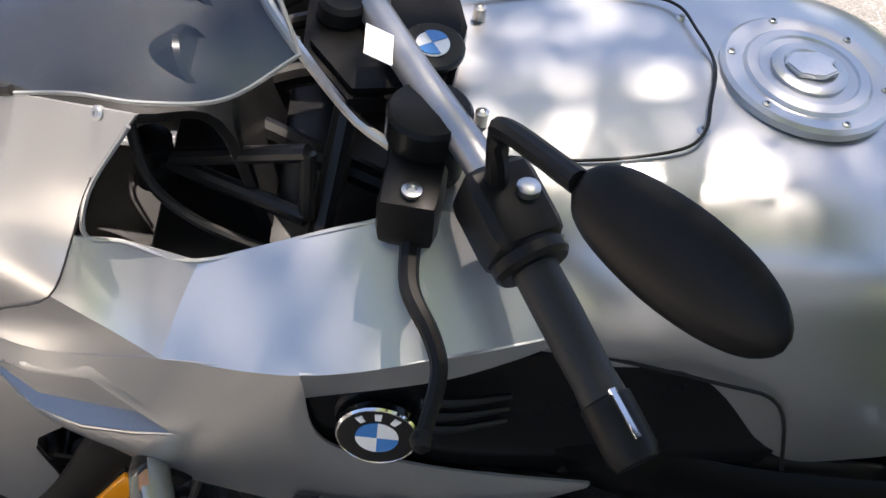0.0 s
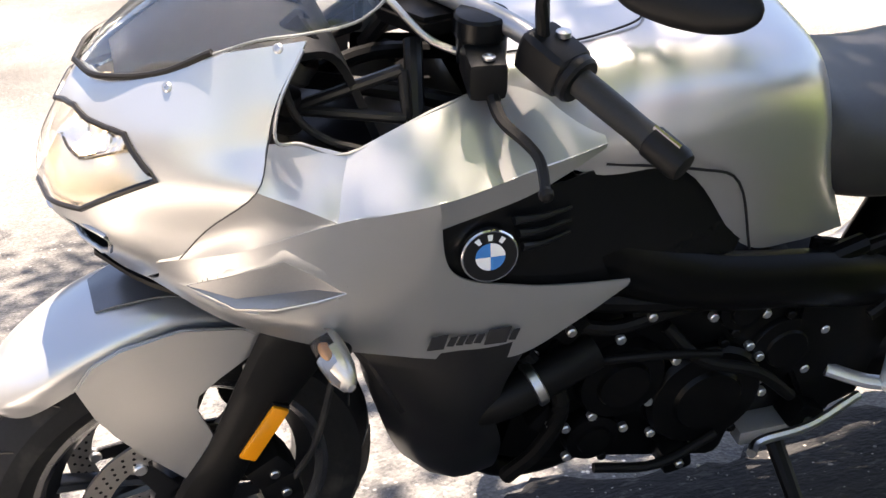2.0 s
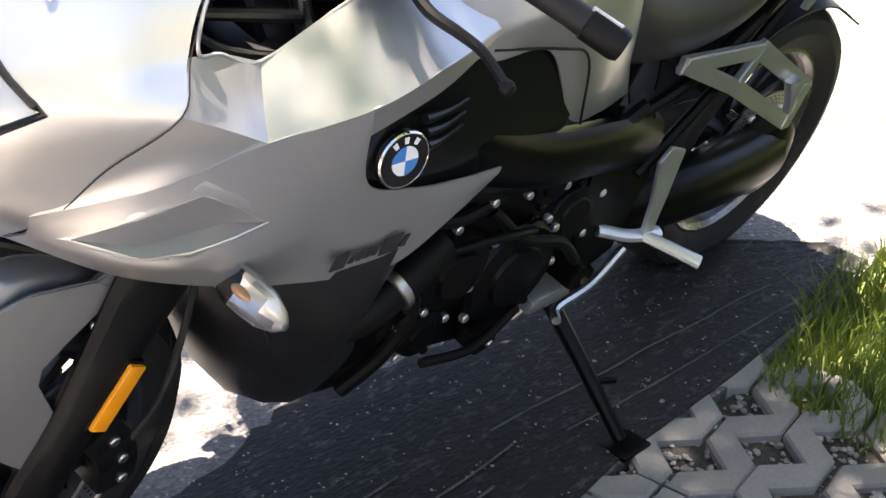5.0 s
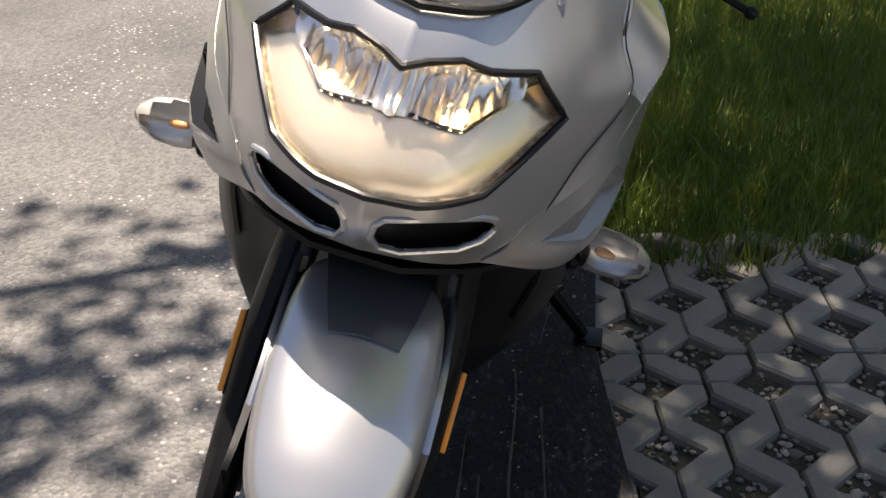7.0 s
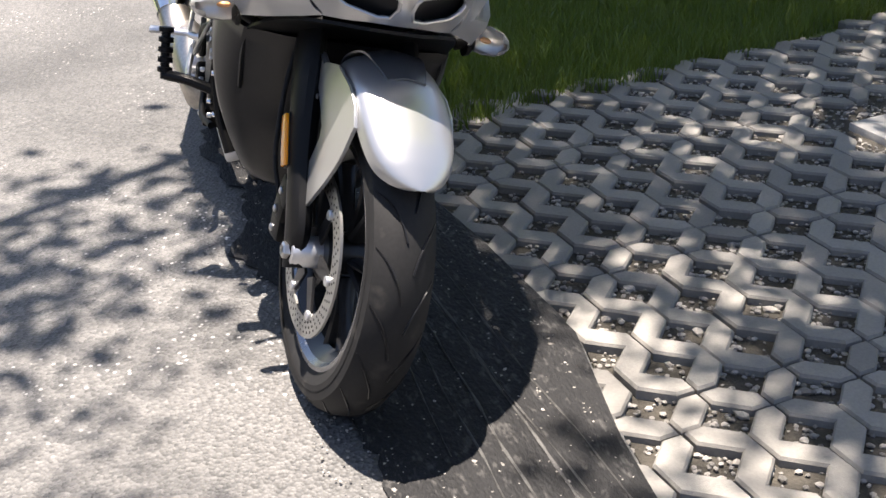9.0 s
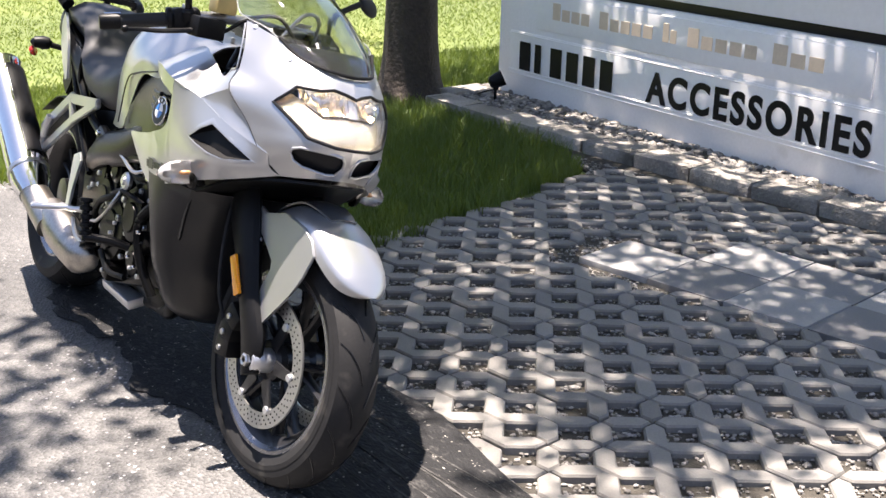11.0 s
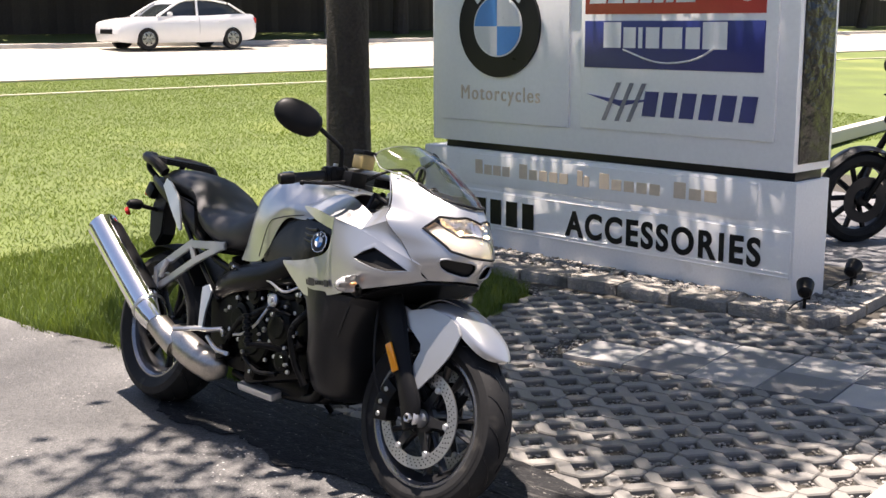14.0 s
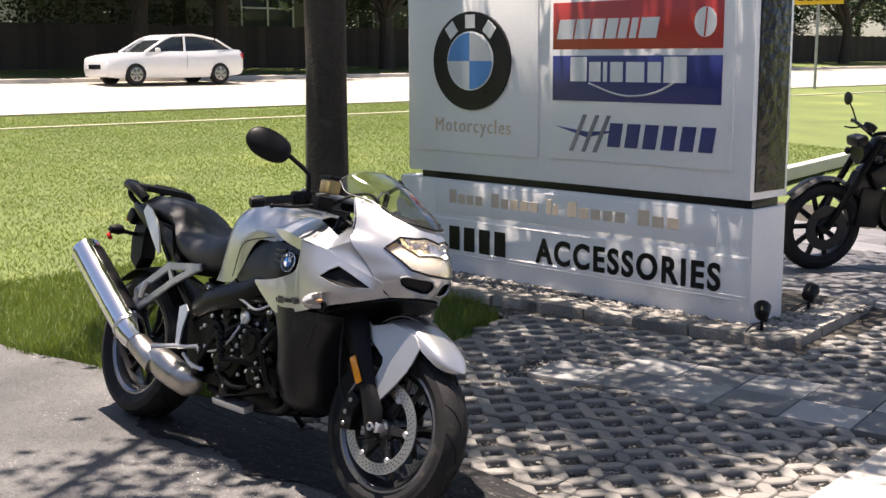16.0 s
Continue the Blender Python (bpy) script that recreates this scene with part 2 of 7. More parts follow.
def let_light_through(m, color, share_of):
    """Thin green tissue: part of the light passes through and comes out tinted."""
    nt = m.node_tree
    out, body = nt.nodes["Material Output"], nt.nodes["Principled BSDF"]
    thin, mix = nt.nodes.new("ShaderNodeBsdfTranslucent"), nt.nodes.new("ShaderNodeMixShader")
    thin.inputs["Color"].default_value = (*color, 1)
    mix.inputs[0].default_value = share_of
    nt.links.new(body.outputs[0], mix.inputs[1])
    nt.links.new(thin.outputs[0], mix.inputs[2])
    nt.links.new(mix.outputs[0], out.inputs["Surface"])


let_light_through(LEAF, (0.34, 0.40, 0.12), 0.4)
let_light_through(GRASS, (0.20, 0.27, 0.03), 0.3)


# ---- mesh helpers ----
def part(name, bm, material, parent=None, label="", m=None, sharp=35, recalc=True):
    """Links a bmesh as one mesh object under a thing or a part."""
    if m is not None:
        bm.transform(m)
    if recalc:
        bmesh.ops.recalc_face_normals(bm, faces=bm.faces)
    for fc in bm.faces:
        fc.smooth = True
    me = bpy.data.meshes.new(name)
    bm.to_mesh(me)
    bm.free()
    me.set_sharp_from_angle(angle=radians(sharp))
    me.materials.append(material)
    ob = new(name, me)
    if parent is not None:
        ob.parent = parent
    if label:
        ob["label"] = label
    return ob


def share(name, mesh, m, parent=None):
    ob = new(name, mesh)
    ob.matrix_basis = m
    if parent is not None:
        ob.parent = parent
    return ob


def box(bm, c, s, rot=None, bevel=0.0, seg=2):
    r = bmesh.ops.create_cube(bm, size=1, matrix=Matrix.Translation(c) @ (rot.to_4x4() if rot else Matrix()) @ Matrix.Diagonal((*s, 1)))
    if bevel:
        es = list({e for v in r["verts"] for e in v.link_edges})
        bmesh.ops.bevel(bm, geom=es, offset=bevel, segments=seg, affect="EDGES", profile=0.6)
    return bm


def axis_turn(p0, p1):
    return (Vector(p1) - Vector(p0)).to_track_quat("Z", "Y").to_matrix().to_4x4()


def lathe(bm, profile, p0, p1, n=32, closed=False):
    """Turns (radius, height) pairs round the axis from p0 towards p1."""
    m = Matrix.Translation(p0) @ axis_turn(p0, p1)
    rings = []
    for r, h in profile:
        rings.append([bm.verts.new(m @ Vector((r * math.cos(2 * math.pi * k / n), r * math.sin(2 * math.pi * k / n), h))) for k in range(n)])
    pairs = list(zip(rings, rings[1:])) + ([(rings[-1], rings[0])] if closed else [])
    for a, b in pairs:
        for k in range(n):
            bm.faces.new((a[k], a[(k + 1) % n], b[(k + 1) % n], b[k]))
    if not closed:
        bm.faces.new(rings[0][::-1])
        bm.faces.new(rings[-1])
    return bm


def cyl(bm, p0, p1, r0, r1=None, n=16, edge=0.0):
    r1 = r0 if r1 is None else r1
    h = (Vector(p1) - Vector(p0)).length
    e = min(edge, r0 * 0.5, r1 * 0.5, h * 0.3)
    prof = [(r0, 0), (r1, h)] if e == 0 else [(r0 - e, 0), (r0, e), (r1, h - e), (r1 - e, h)]
    return lathe(bm, prof, p0, p1, n)


def spline(pts, n=6):
    """A Catmull-Rom curve through the points."""
    P = np.array(pts, float)
    Q = np.vstack([2 * P[0] - P[1], P, 2 * P[-1] - P[-2]])
    out = []
    for i in range(len(P) - 1):
        a, b, c, d = Q[i:i + 4]
        for k in range(n):
            t = k / n
            out.append(0.5 * (2 * b + (c - a) * t + (2 * a - 5 * b + 4 * c - d) * t * t + (3 * b - a - 3 * c + d) * t ** 3))
    out.append(P[-1])
    return np.array(out)


def tube(bm, pts, r, n=10, steps=6, flat=1.0):
    """A round bar along a smooth curve; r is one radius or one for each end."""
    P = [Vector(p) for p in (spline(pts, steps) if steps else pts)]
    r0, r1 = r if isinstance(r, tuple) else (r, r)
    rings = []
    up = Vector((0.13, 0.21, 0.97))
    for i, p in enumerate(P):
        d = (P[min(i + 1, len(P) - 1)] - P[max(i - 1, 0)]).normalized()
        s = d.cross(up)
        s = (s if s.length > 0.05 else d.cross(Vector((1, 0, 0)))).normalized()
        u = s.cross(d)
        rr = r0 + (r1 - r0) * i / (len(P) - 1)
        rings.append([bm.verts.new(p + s * rr * math.cos(2 * math.pi * k / n) + u * rr * flat * math.sin(2 * math.pi * k / n)) for k in range(n)])
    for a, b in zip(rings, rings[1:]):
        for k in range(n):
            bm.faces.new((a[k], a[(k + 1) % n], b[(k + 1) % n], b[k]))
    bm.faces.new(rings[0][::-1])
    bm.faces.new(rings[-1])
    return bm


def smooth_grid(rows, nu=5, nv=5):
    """A smooth net through a coarse net of points."""
    G = np.array(rows, float)
    G = np.array([spline(r, nv) for r in G])
    return np.array([spline(G[:, j], nu) for j in range(G.shape[1])]).transpose(1, 0, 2)


def sheet(bm, G, thick=0.0, keep=None, flip=False):
    """Faces over a net of points, given thickness."""
    R, C = G.shape[:2]
    V = [[bm.verts.new(G[i, j]) for j in range(C)] for i in range(R)]
    fs = []
    for i in range(R - 1):
        for j in range(C - 1):
            if keep is None or keep((G[i, j] + G[i + 1, j + 1] + G[i + 1, j] + G[i, j + 1]) / 4):
                q = (V[i][j], V[i][j + 1], V[i + 1][j + 1], V[i + 1][j])
                fs.append(bm.faces.new(q[::-1] if flip else q))
    bmesh.ops.delete(bm, geom=[v for r in V for v in r if not v.link_faces], context="VERTS")
    bmesh.ops.remove_doubles(bm, verts=bm.verts, dist=1e-5)
    if thick:
        bmesh.ops.recalc_face_normals(bm, faces=bm.faces)
        bmesh.ops.solidify(bm, geom=[fc for fc in bm.faces], thickness=thick)
    return bm


def loft(bm, rings, cap=True):
    R = [[bm.verts.new(p) for p in r] for r in rings]
    n = len(R[0])
    for a, b in zip(R, R[1:]):
        for k in range(n):
            bm.faces.new((a[k], a[(k + 1) % n], b[(k + 1) % n], b[k]))
    if cap:
        bm.faces.new(R[0][::-1])
        bm.faces.new(R[-1])
    return bm


def slab_poly(bm, pts, depth, place=lambda u, v, w: (u, v, w), bevel=0.0, holes=()):
    """A plate with an outline in a plane (u, v), its thickness along w."""
    n = len(pts)
    a = [bm.verts.new(place(u, v, 0)) for u, v in pts]
    b = [bm.verts.new(place(u, v, depth)) for u, v in pts]
    fa, fb = bm.faces.new(a[::-1]), bm.faces.new(b)
    for k in range(n):
        bm.faces.new((a[k], a[(k + 1) % n], b[(k + 1) % n], b[k]))
    if bevel:
        bmesh.ops.bevel(bm, geom=list(fa.edges) + list(fb.edges), offset=bevel, segments=2, affect="EDGES")
    return bm


def ring_plate(bm, outer, inner, depth, place):
    """A plate with one hole; both outlines have the same count of points."""
    n = len(outer)
    o0, o1 = [bm.verts.new(place(*p, 0)) for p in outer], [bm.verts.new(place(*p, depth)) for p in outer]
    i0, i1 = [bm.verts.new(place(*p, 0)) for p in inner], [bm.verts.new(place(*p, depth)) for p in inner]
    for k in range(n):
        j = (k + 1) % n
        bm.faces.new((o0[k], o0[j], o1[j], o1[k]))
        bm.faces.new((i0[j], i0[k], i1[k], i1[j]))
        bm.faces.new((o1[k], o1[j], i1[j], i1[k]))
        bm.faces.new((o0[j], o0[k], i0[k], i0[j]))
    return bm


def inside(y, z, poly):
    hit = False
    for k in range(len(poly)):
        (a, b), (c, d) = poly[k], poly[k - 1]
        if (b > z) != (d > z) and y < (c - a) * (z - b) / (d - b) + a:
            hit = not hit
    return hit


def thing(name, m, label, category, group="", kind=""):
    ob = new(name)
    ob.empty_display_size = 0.1
    ob.matrix_basis = m
    return tagged(ob, label, category, group, kind)


def cloud(name, verts, faces, material, label, category, kind="stuff"):
    me = bpy.data.meshes.new(name)
    me.from_pydata(verts, [], faces)
    me.materials.append(material)
    ob = new(name, me)
    return tagged(ob, label, category, "", kind)


# ---- ground ----
ROAD_N = Vector((-0.9994, 0.035, 0))   # from the driveway towards the road
ROAD_D = Vector((0.035, 0.9994, 0))    # along the road


def level(x, y):
    """Height of the lawn: flat round the driveway, rising towards the road."""
    s = ROAD_N.x * x + ROAD_N.y * y
    return -0.030 + max(0.0, min(s, 36) - 3.2) * 0.0438


def ground_sheet():
    bm = bmesh.new()
    near = [-9 + 0.5 * i for i in range(41)]
    xs = [-900, -300, -120, -70] + [-50 + 1.0 * i for i in range(41)] + near + [14, 20, 40, 120, 400, 900]
    ys = [-900, -300, -100, -40, -20, -12] + near + [14 + 2 * i for i in range(24)] + [80, 140, 300, 900]
    V = [[bm.verts.new((x, y, level(x, y))) for y in ys] for x in xs]
    for i in range(len(xs) - 1):
        for j in range(len(ys) - 1):
            bm.faces.new((V[i][j], V[i + 1][j], V[i + 1][j + 1], V[i][j + 1]))
    tagged(part("ground", bm, LAWN), "mown green lawn sheet rising gently to the road", "lawn", kind="structure")


ground_sheet()


def flat(name, pts, z0, z1, material, label, category, bevel=0.0):
    bm = slab_poly(bmesh.new(), pts, z1 - z0, lambda u, v, w: (u, v, z0 + w), bevel)
    return tagged(part(name, bm, material), label, category, kind="structure")


flat("driveway", [(-40, -24), (24, -24), (24, 20), (3.12, 20), (3.12, 0.46), (1.86, 0.46), (1.13, 0.5), (0.75, 0.55), (0.3, 0.49), (-0.1, 0.41), (-0.46, 0.40),
                  (-0.9, 0.36), (-1.36, 0.30), (-1.75, 0.26), (-2.3, 0.13), (-3.4, 0.03), (-6, -0.3), (-14, -1.6), (-40, -6)],
     -0.12, 0.0, ASPHALT, "worn grey asphalt driveway with pale stones showing", "driveway")
flat("pavement", [(1.84, 0.47), (3.1, 0.47), (3.1, 7), (1.52, 7), (1.62, 2.5), (1.72, 1.6)], -0.10, 0.012, CONCRETE, "pale smooth concrete walk beside the grid pavers", "pavement")
flat("gravel_bed", [(-0.46, 0.41), (-0.1, 0.42), (0.3, 0.5), (0.75, 0.56), (1.13, 0.51), (1.83, 0.48), (1.71, 1.6), (1.61, 2.5), (1.5, 7.2), (0.6, 9), (-6, 9),
                    (-3.2, 4.2), (-3.1, 2.75), (-1.6, 2.75), (-1.1, 2.62), (-0.93, 2.2), (-0.8, 1.8), (-0.64, 1.14), (-0.5, 0.6)],
     -0.10, -0.017, SOIL, "brown soil and gravel under the grid pavers", "gravel")


def road_strip(name, s0, s1, lift, material, label, category, length=(-50, 130)):
    bm = bmesh.new()
    R = []
    for k in range(36):
        u = length[0] + (length[1] - length[0]) * k / 35
        row = []
        for s in (s0, s1):
            p = ROAD_N * s + ROAD_D * u
            row.append((p.x, p.y, level(p.x, p.y) + lift))
        R.append([row[0], row[1], (row[1][0], row[1][1], row[1][2] - lift - 0.1), (row[0][0], row[0][1], row[0][2] - lift - 0.1)])
    loft(bm, R)
    return tagged(part(name, bm, material), label, category, kind="structure")


def sealed_edge():
    """Black sealed asphalt with low ridges along the pavers."""
    xs = [-1.05 + .03 * i for i in range(99)]
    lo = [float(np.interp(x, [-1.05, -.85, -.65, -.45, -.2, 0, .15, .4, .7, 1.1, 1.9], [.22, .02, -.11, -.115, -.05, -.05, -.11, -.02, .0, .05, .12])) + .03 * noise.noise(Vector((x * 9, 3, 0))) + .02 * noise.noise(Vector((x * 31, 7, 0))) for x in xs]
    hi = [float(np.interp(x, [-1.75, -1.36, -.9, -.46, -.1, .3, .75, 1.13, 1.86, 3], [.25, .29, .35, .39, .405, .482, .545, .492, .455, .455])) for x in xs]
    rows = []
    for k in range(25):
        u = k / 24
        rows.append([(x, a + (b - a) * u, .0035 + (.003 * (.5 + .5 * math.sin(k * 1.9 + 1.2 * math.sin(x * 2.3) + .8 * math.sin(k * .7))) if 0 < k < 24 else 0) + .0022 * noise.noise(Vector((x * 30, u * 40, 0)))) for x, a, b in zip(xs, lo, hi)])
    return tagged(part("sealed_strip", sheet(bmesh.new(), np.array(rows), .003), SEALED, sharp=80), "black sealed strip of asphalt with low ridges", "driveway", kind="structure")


def seal_ridges(strip):
    """Pale worn ridges that run along the sealed strip."""
    for k, (y0, y1, x0, x1, w) in enumerate(((.262, .372, .0, 1.5, .005), (.235, .300, .3, 1.5, .0035), (.20, .235, .2, 1.25, .003), (.318, .445, .1, 1.35, .0035), (.17, .18, .4, 1.1, .0025), (.29, .415, .5, 1.6, .003), (.33, .30, -.9, -.1, .003), (.25, .21, -.8, .0, .003))):
        rows = []
        for i in range(60):
            u = i / 59
            x = x0 + (x1 - x0) * u
            y = y0 + (y1 - y0) * u + .006 * noise.noise(Vector((x * 5, k * 3.1, 0)))
            half = w * max(.12, .55 + .9 * noise.noise(Vector((x * 14, k * 7.3, 1))))
            rows.append([(x, y - half, .0085), (x, y, .0112), (x, y + half, .0085)])
        part("ridge", sheet(bmesh.new(), np.array(rows), .003), RIDGE, strip, "pale worn ridge", sharp=80)


RIDGE = mat("worn_ridge_grit", (0.075, 0.073, 0.07), 0.8, 0, 0, 0.6, 60, 300, 0.8, 200)
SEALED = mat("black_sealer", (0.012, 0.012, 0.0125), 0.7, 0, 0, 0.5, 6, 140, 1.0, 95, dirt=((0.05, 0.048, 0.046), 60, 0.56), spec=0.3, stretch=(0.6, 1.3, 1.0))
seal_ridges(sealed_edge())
WORNCONCRETE = mat("worn_verge_concrete", (0.30, 0.29, 0.20), 0.9, 0, 0, 0.35, 0.6, 12, 0.2, 60)
road_strip("road", 16.6, 24.8, 0.03, ROADTOP, "sun-bleached two-lane road beyond the lawn", "road")
road_strip("sidewalk", 14.40, 14.53, 0.02, WORNCONCRETE, "narrow pale concrete strip along the road verge", "sidewalk")
road_strip("kerb", 24.8, 25.0, 0.13, CONCRETE, "grey kerb on the far side of the road", "kerb")


# ---- motorcycle: x forward, y to its left, z up, leaning on its side stand ----
bike = thing("motorcycle", pose(0, -0.012, 0, -14, 0, 0), "silver sport motorcycle with half fairing leaning on its side stand", "motorcycle")
STEER = pose(0.73, 0.006, 0.31) @ Matrix.Rotation(radians(5), 4, Vector((-0.42, 0, 0.9))) @ pose(-0.73, 0, -0.31)


def both(build):
    """Builds a part on the left and its mirror image on the right."""
    for side in (1, -1):
        build(side)


def mirrored(G, side):
    G = np.array(G, float)
    G[..., 1] *= side
    return G


APRON = mat("pale_reflector_apron", (0.88, 0.75, 0.56), 0.24, 0.78, 0, 0.06, 14, 80)
UNIT = mat("lamp_unit_reflector", (0.88, 0.85, 0.80), 0.16, 0.9, 0, 0.08, 30, 200)
LAMP = [(0, .946), (.02, .953), (.048, .958), (.074, .951), (.114, .948), (.152, .904), (.098, .846), (.045, .837)]
LAMP = LAMP + [(-y, z) for y, z in LAMP[:0:-1]]
INTAKE = [(.012, .790), (.014, .806), (.022, .817), (.04, .821), (.105, .821), (.117, .815), (.119, .803), (.110, .788), (.09, .777), (.04, .769), (.020, .772)]
NOSE = [
    [(.868, 0, .757), (.858, .045, .755), (.832, .085, .748), (.800, .115, .742)],
    [(.903, 0, .800), (.888, .06, .800), (.840, .115, .800), (.772, .155, .785)],
    [(.912, 0, .850), (.892, .065, .850), (.828, .125, .850), (.725, .182, .842)],
    [(.899, 0, .900), (.876, .065, .900), (.800, .135, .900), (.666, .212, .906)],
    [(.873, 0, .945), (.848, .065, .945), (.765, .138, .950), (.648, .190, .950)],
    [(.842, 0, .985), (.817, .062, .988), (.735, .122, 1.000), (.630, .178, 1.000)],
    [(.800, 0, 1.015), (.775, .065, 1.018), (.690, .125, 1.040), (.590, .165, 1.062)],
]


def nose_net(nu=10, nv=10):
    half = smooth_grid(NOSE, nu, nv)
    other = half[:, :0:-1].copy()
    other[..., 1] *= -1
    return np.concatenate([other, half], axis=1)


NET = nose_net(26, 26)


def on_nose(y, z, out=0.0):
    """The place on the nose's skin at a width and a height, moved outwards."""
    d = (NET[..., 1] - y) ** 2 + (NET[..., 2] - z) ** 2
    near = np.argsort(d.ravel())[:5]
    w = 1 / (d.ravel()[near] + 1e-6)
    x = float((NET[..., 0].ravel()[near] * w).sum() / w.sum())
    way = Vector((1, y * 3.2, 0.15)).normalized()
    return Vector((x, y, z)) + way * out


def screen_foot(y):
    """Height at which the windscreen meets the nose."""
    return float(np.interp(abs(y), [0, .058, .098, .126, .16], [.992, .997, 1.010, 1.041, 1.09]))


def nose():
    bm = sheet(bmesh.new(), nose_net(14, 16), 0.004,
               lambda p: not (p[2] > screen_foot(p[1]) or inside(p[1], p[2], LAMP) or inside(p[1], p[2], INTAKE) or inside(-p[1], p[2], INTAKE)))
    cowl = part("nose_cowl", bm, SILVER, bike)
    # headlamp: dark rim, clear lens, reflector bowls and bulbs
    lamp = thing_part("headlamp", "clear headlamp with bright reflectors and a black rim")
    bm = bmesh.new()
    edge = []
    for k in range(len(LAMP)):
        (a, b), (c, d) = LAMP[k], LAMP[(k + 1) % len(LAMP)]
        for i in range(6):
            edge.append(on_nose(a + (c - a) * i / 6, b + (d - b) * i / 6, 0.001))
    tube(bm, edge + edge[:2], 0.0040, 8, 0)
    part("rim", bm, INK, lamp)
    G = nose_net(14, 16)
    G = G + np.array([0.001, 0, 0])
    bm = sheet(bmesh.new(), G, 0.0015, lambda p: inside(p[1], p[2], LAMP))
    lens = part("lens", bm, LENS, lamp)
    lens.visible_shadow = False
    # bowl behind the lens
    bm = bmesh.new()
    back = [Vector((0.72 + 0.08 * (1 - abs(p.y) / .16), p.y * 0.9, 0.89 + (p.z - 0.89) * 0.8)) for p in edge]
    loft(bm, [[p - Vector((0.006, 0, 0)) for p in edge], back], False)
    part("housing", bm, APRON, lamp)
    brow = lambda y: float(np.interp(abs(y), [0, .02, .07, .112, .16], [.906, .908, .899, .926, .955]))
    low = lambda y: float(np.interp(abs(y), [0, .045, .098, .152], [.836, .836, .845, .903]))
    high = lambda y: float(np.interp(abs(y), [0, .02, .048, .074, .114, .152], [.948, .955, .960, .953, .950, .906]))
    # broad reflector apron under the two lamp units
    rows = []
    for i in range(9):
        row = []
        for k in range(31):
            y = -.150 + .01 * k
            z = low(y) + (min(brow(y), high(y)) - low(y)) * i / 8
            row.append(tuple(on_nose(y, z, -.006 - .016 * (i / 8) ** 1.5)))
        rows.append(row)
    part("apron", sheet(bmesh.new(), np.array(rows), .0015), APRON, lamp, "smooth pale reflector apron")
    part("brow_line", tube(bmesh.new(), [Vector(p) + Vector((.004, 0, .001)) for p in rows[-1][5:-5]], .0022, 8, 0), INK, lamp)
    # two fluted lamp units above the brow line
    for side in (1, -1):
        rows = []
        for i in range(9):
            row = []
            for k in range(49):
                y = side * (.0 + .112 * k / 48)
                b, t = brow(y), high(y)
                z = b + (t - b) * i / 8
                u, v = (abs(y) - .056) / .054, (i / 8 - .5) * 2
                bowl = max(0, 1 - u * u) * max(0, 1 - v * v * .8)
                flute = .0022 * math.sin(k * 1.35) * (1 if k < 30 else .25)
                row.append(tuple(on_nose(y, z, -.012 - .026 * bowl + flute)))
            rows.append(row)
        unit = part("lamp_unit", sheet(bmesh.new(), np.array(rows), .0012), UNIT, lamp, "bright fluted reflector")
        for yy, r in ((.040, .015), (.078, .018)):
            c = on_nose(side * yy, .930, -.036)
            bm = lathe(bmesh.new(), [(r, .002), (r * 1.06, .006), (r, .009), (r * .9, .006)], c, c + Vector((1, side * .3, 0)), 26, True)
            part("ring", bm, CHROME, unit)
        c = on_nose(side * .066, .912, -.026)
        part("bulb", lathe(bmesh.new(), [(.001, 0), (.0055, .003), (.006, .010), (.003, .016), (.001, .017)], c, c + Vector((1, 0, 0)), 12), BULB, unit)
    for side in (1, -1):
        bm = bmesh.new()
        ring = [on_nose(side * y, z, 0.0008) for y, z in INTAKE]
        tube(bm, ring + ring[:2], 0.0034, 8, 0)
        part("intake_rim", bm, SILVER, cowl)
        bm = bmesh.new()
        loft(bm, [[p for p in ring], [p - Vector((.06, 0, 0)) for p in ring]])
        bmesh.ops.delete(bm, geom=[fc for fc in bm.faces if len(fc.verts) > 4 and fc.calc_center_median().x > 0.82], context="FACES")
        part("intake_duct", bm, BLACK, cowl)
        plate = [on_nose(side * y, z, -.016) for y, z in INTAKE]
        bm = loft(bmesh.new(), [plate, [p - Vector((.003, 0, 0)) for p in plate]])
        part("intake_mesh", bm, INK, cowl)
        for y, z in ((.115, 1.001), (.155, 1.052)):
            p = on_nose(side * y, z, 0.0)
            bm = lathe(bmesh.new(), [(.006, -.003), (.006, .001), (.004, .0025), (.002, .0025), (.002, .001)], p, p + Vector((.5, side * .6, .6)), 14)
            part("screw", bm, STEEL, cowl)
    bm = bmesh.new()
    chin = [[(.862, y, .757 - .01) for y in (-.045, 0, .045)], [(.80, y, .735) for y in (-.115, 0, .115)], [(.68, y, .70) for y in (-.17, 0, .17)], [(.55, y, .64) for y in (-.2, 0, .2)]]
    sheet(bm, smooth_grid(chin, 4, 4), 0.006)
    part("chin_panel", bm, BLACK, bike, "matt black panel under the nose")


def thing_part(name, label=""):
    """A part that is carried by an Empty of its own."""
    ob = new(name)
    ob.empty_display_size = 0.02
    ob.parent = bike
    if label:
        ob["label"] = label
    return ob


nose()

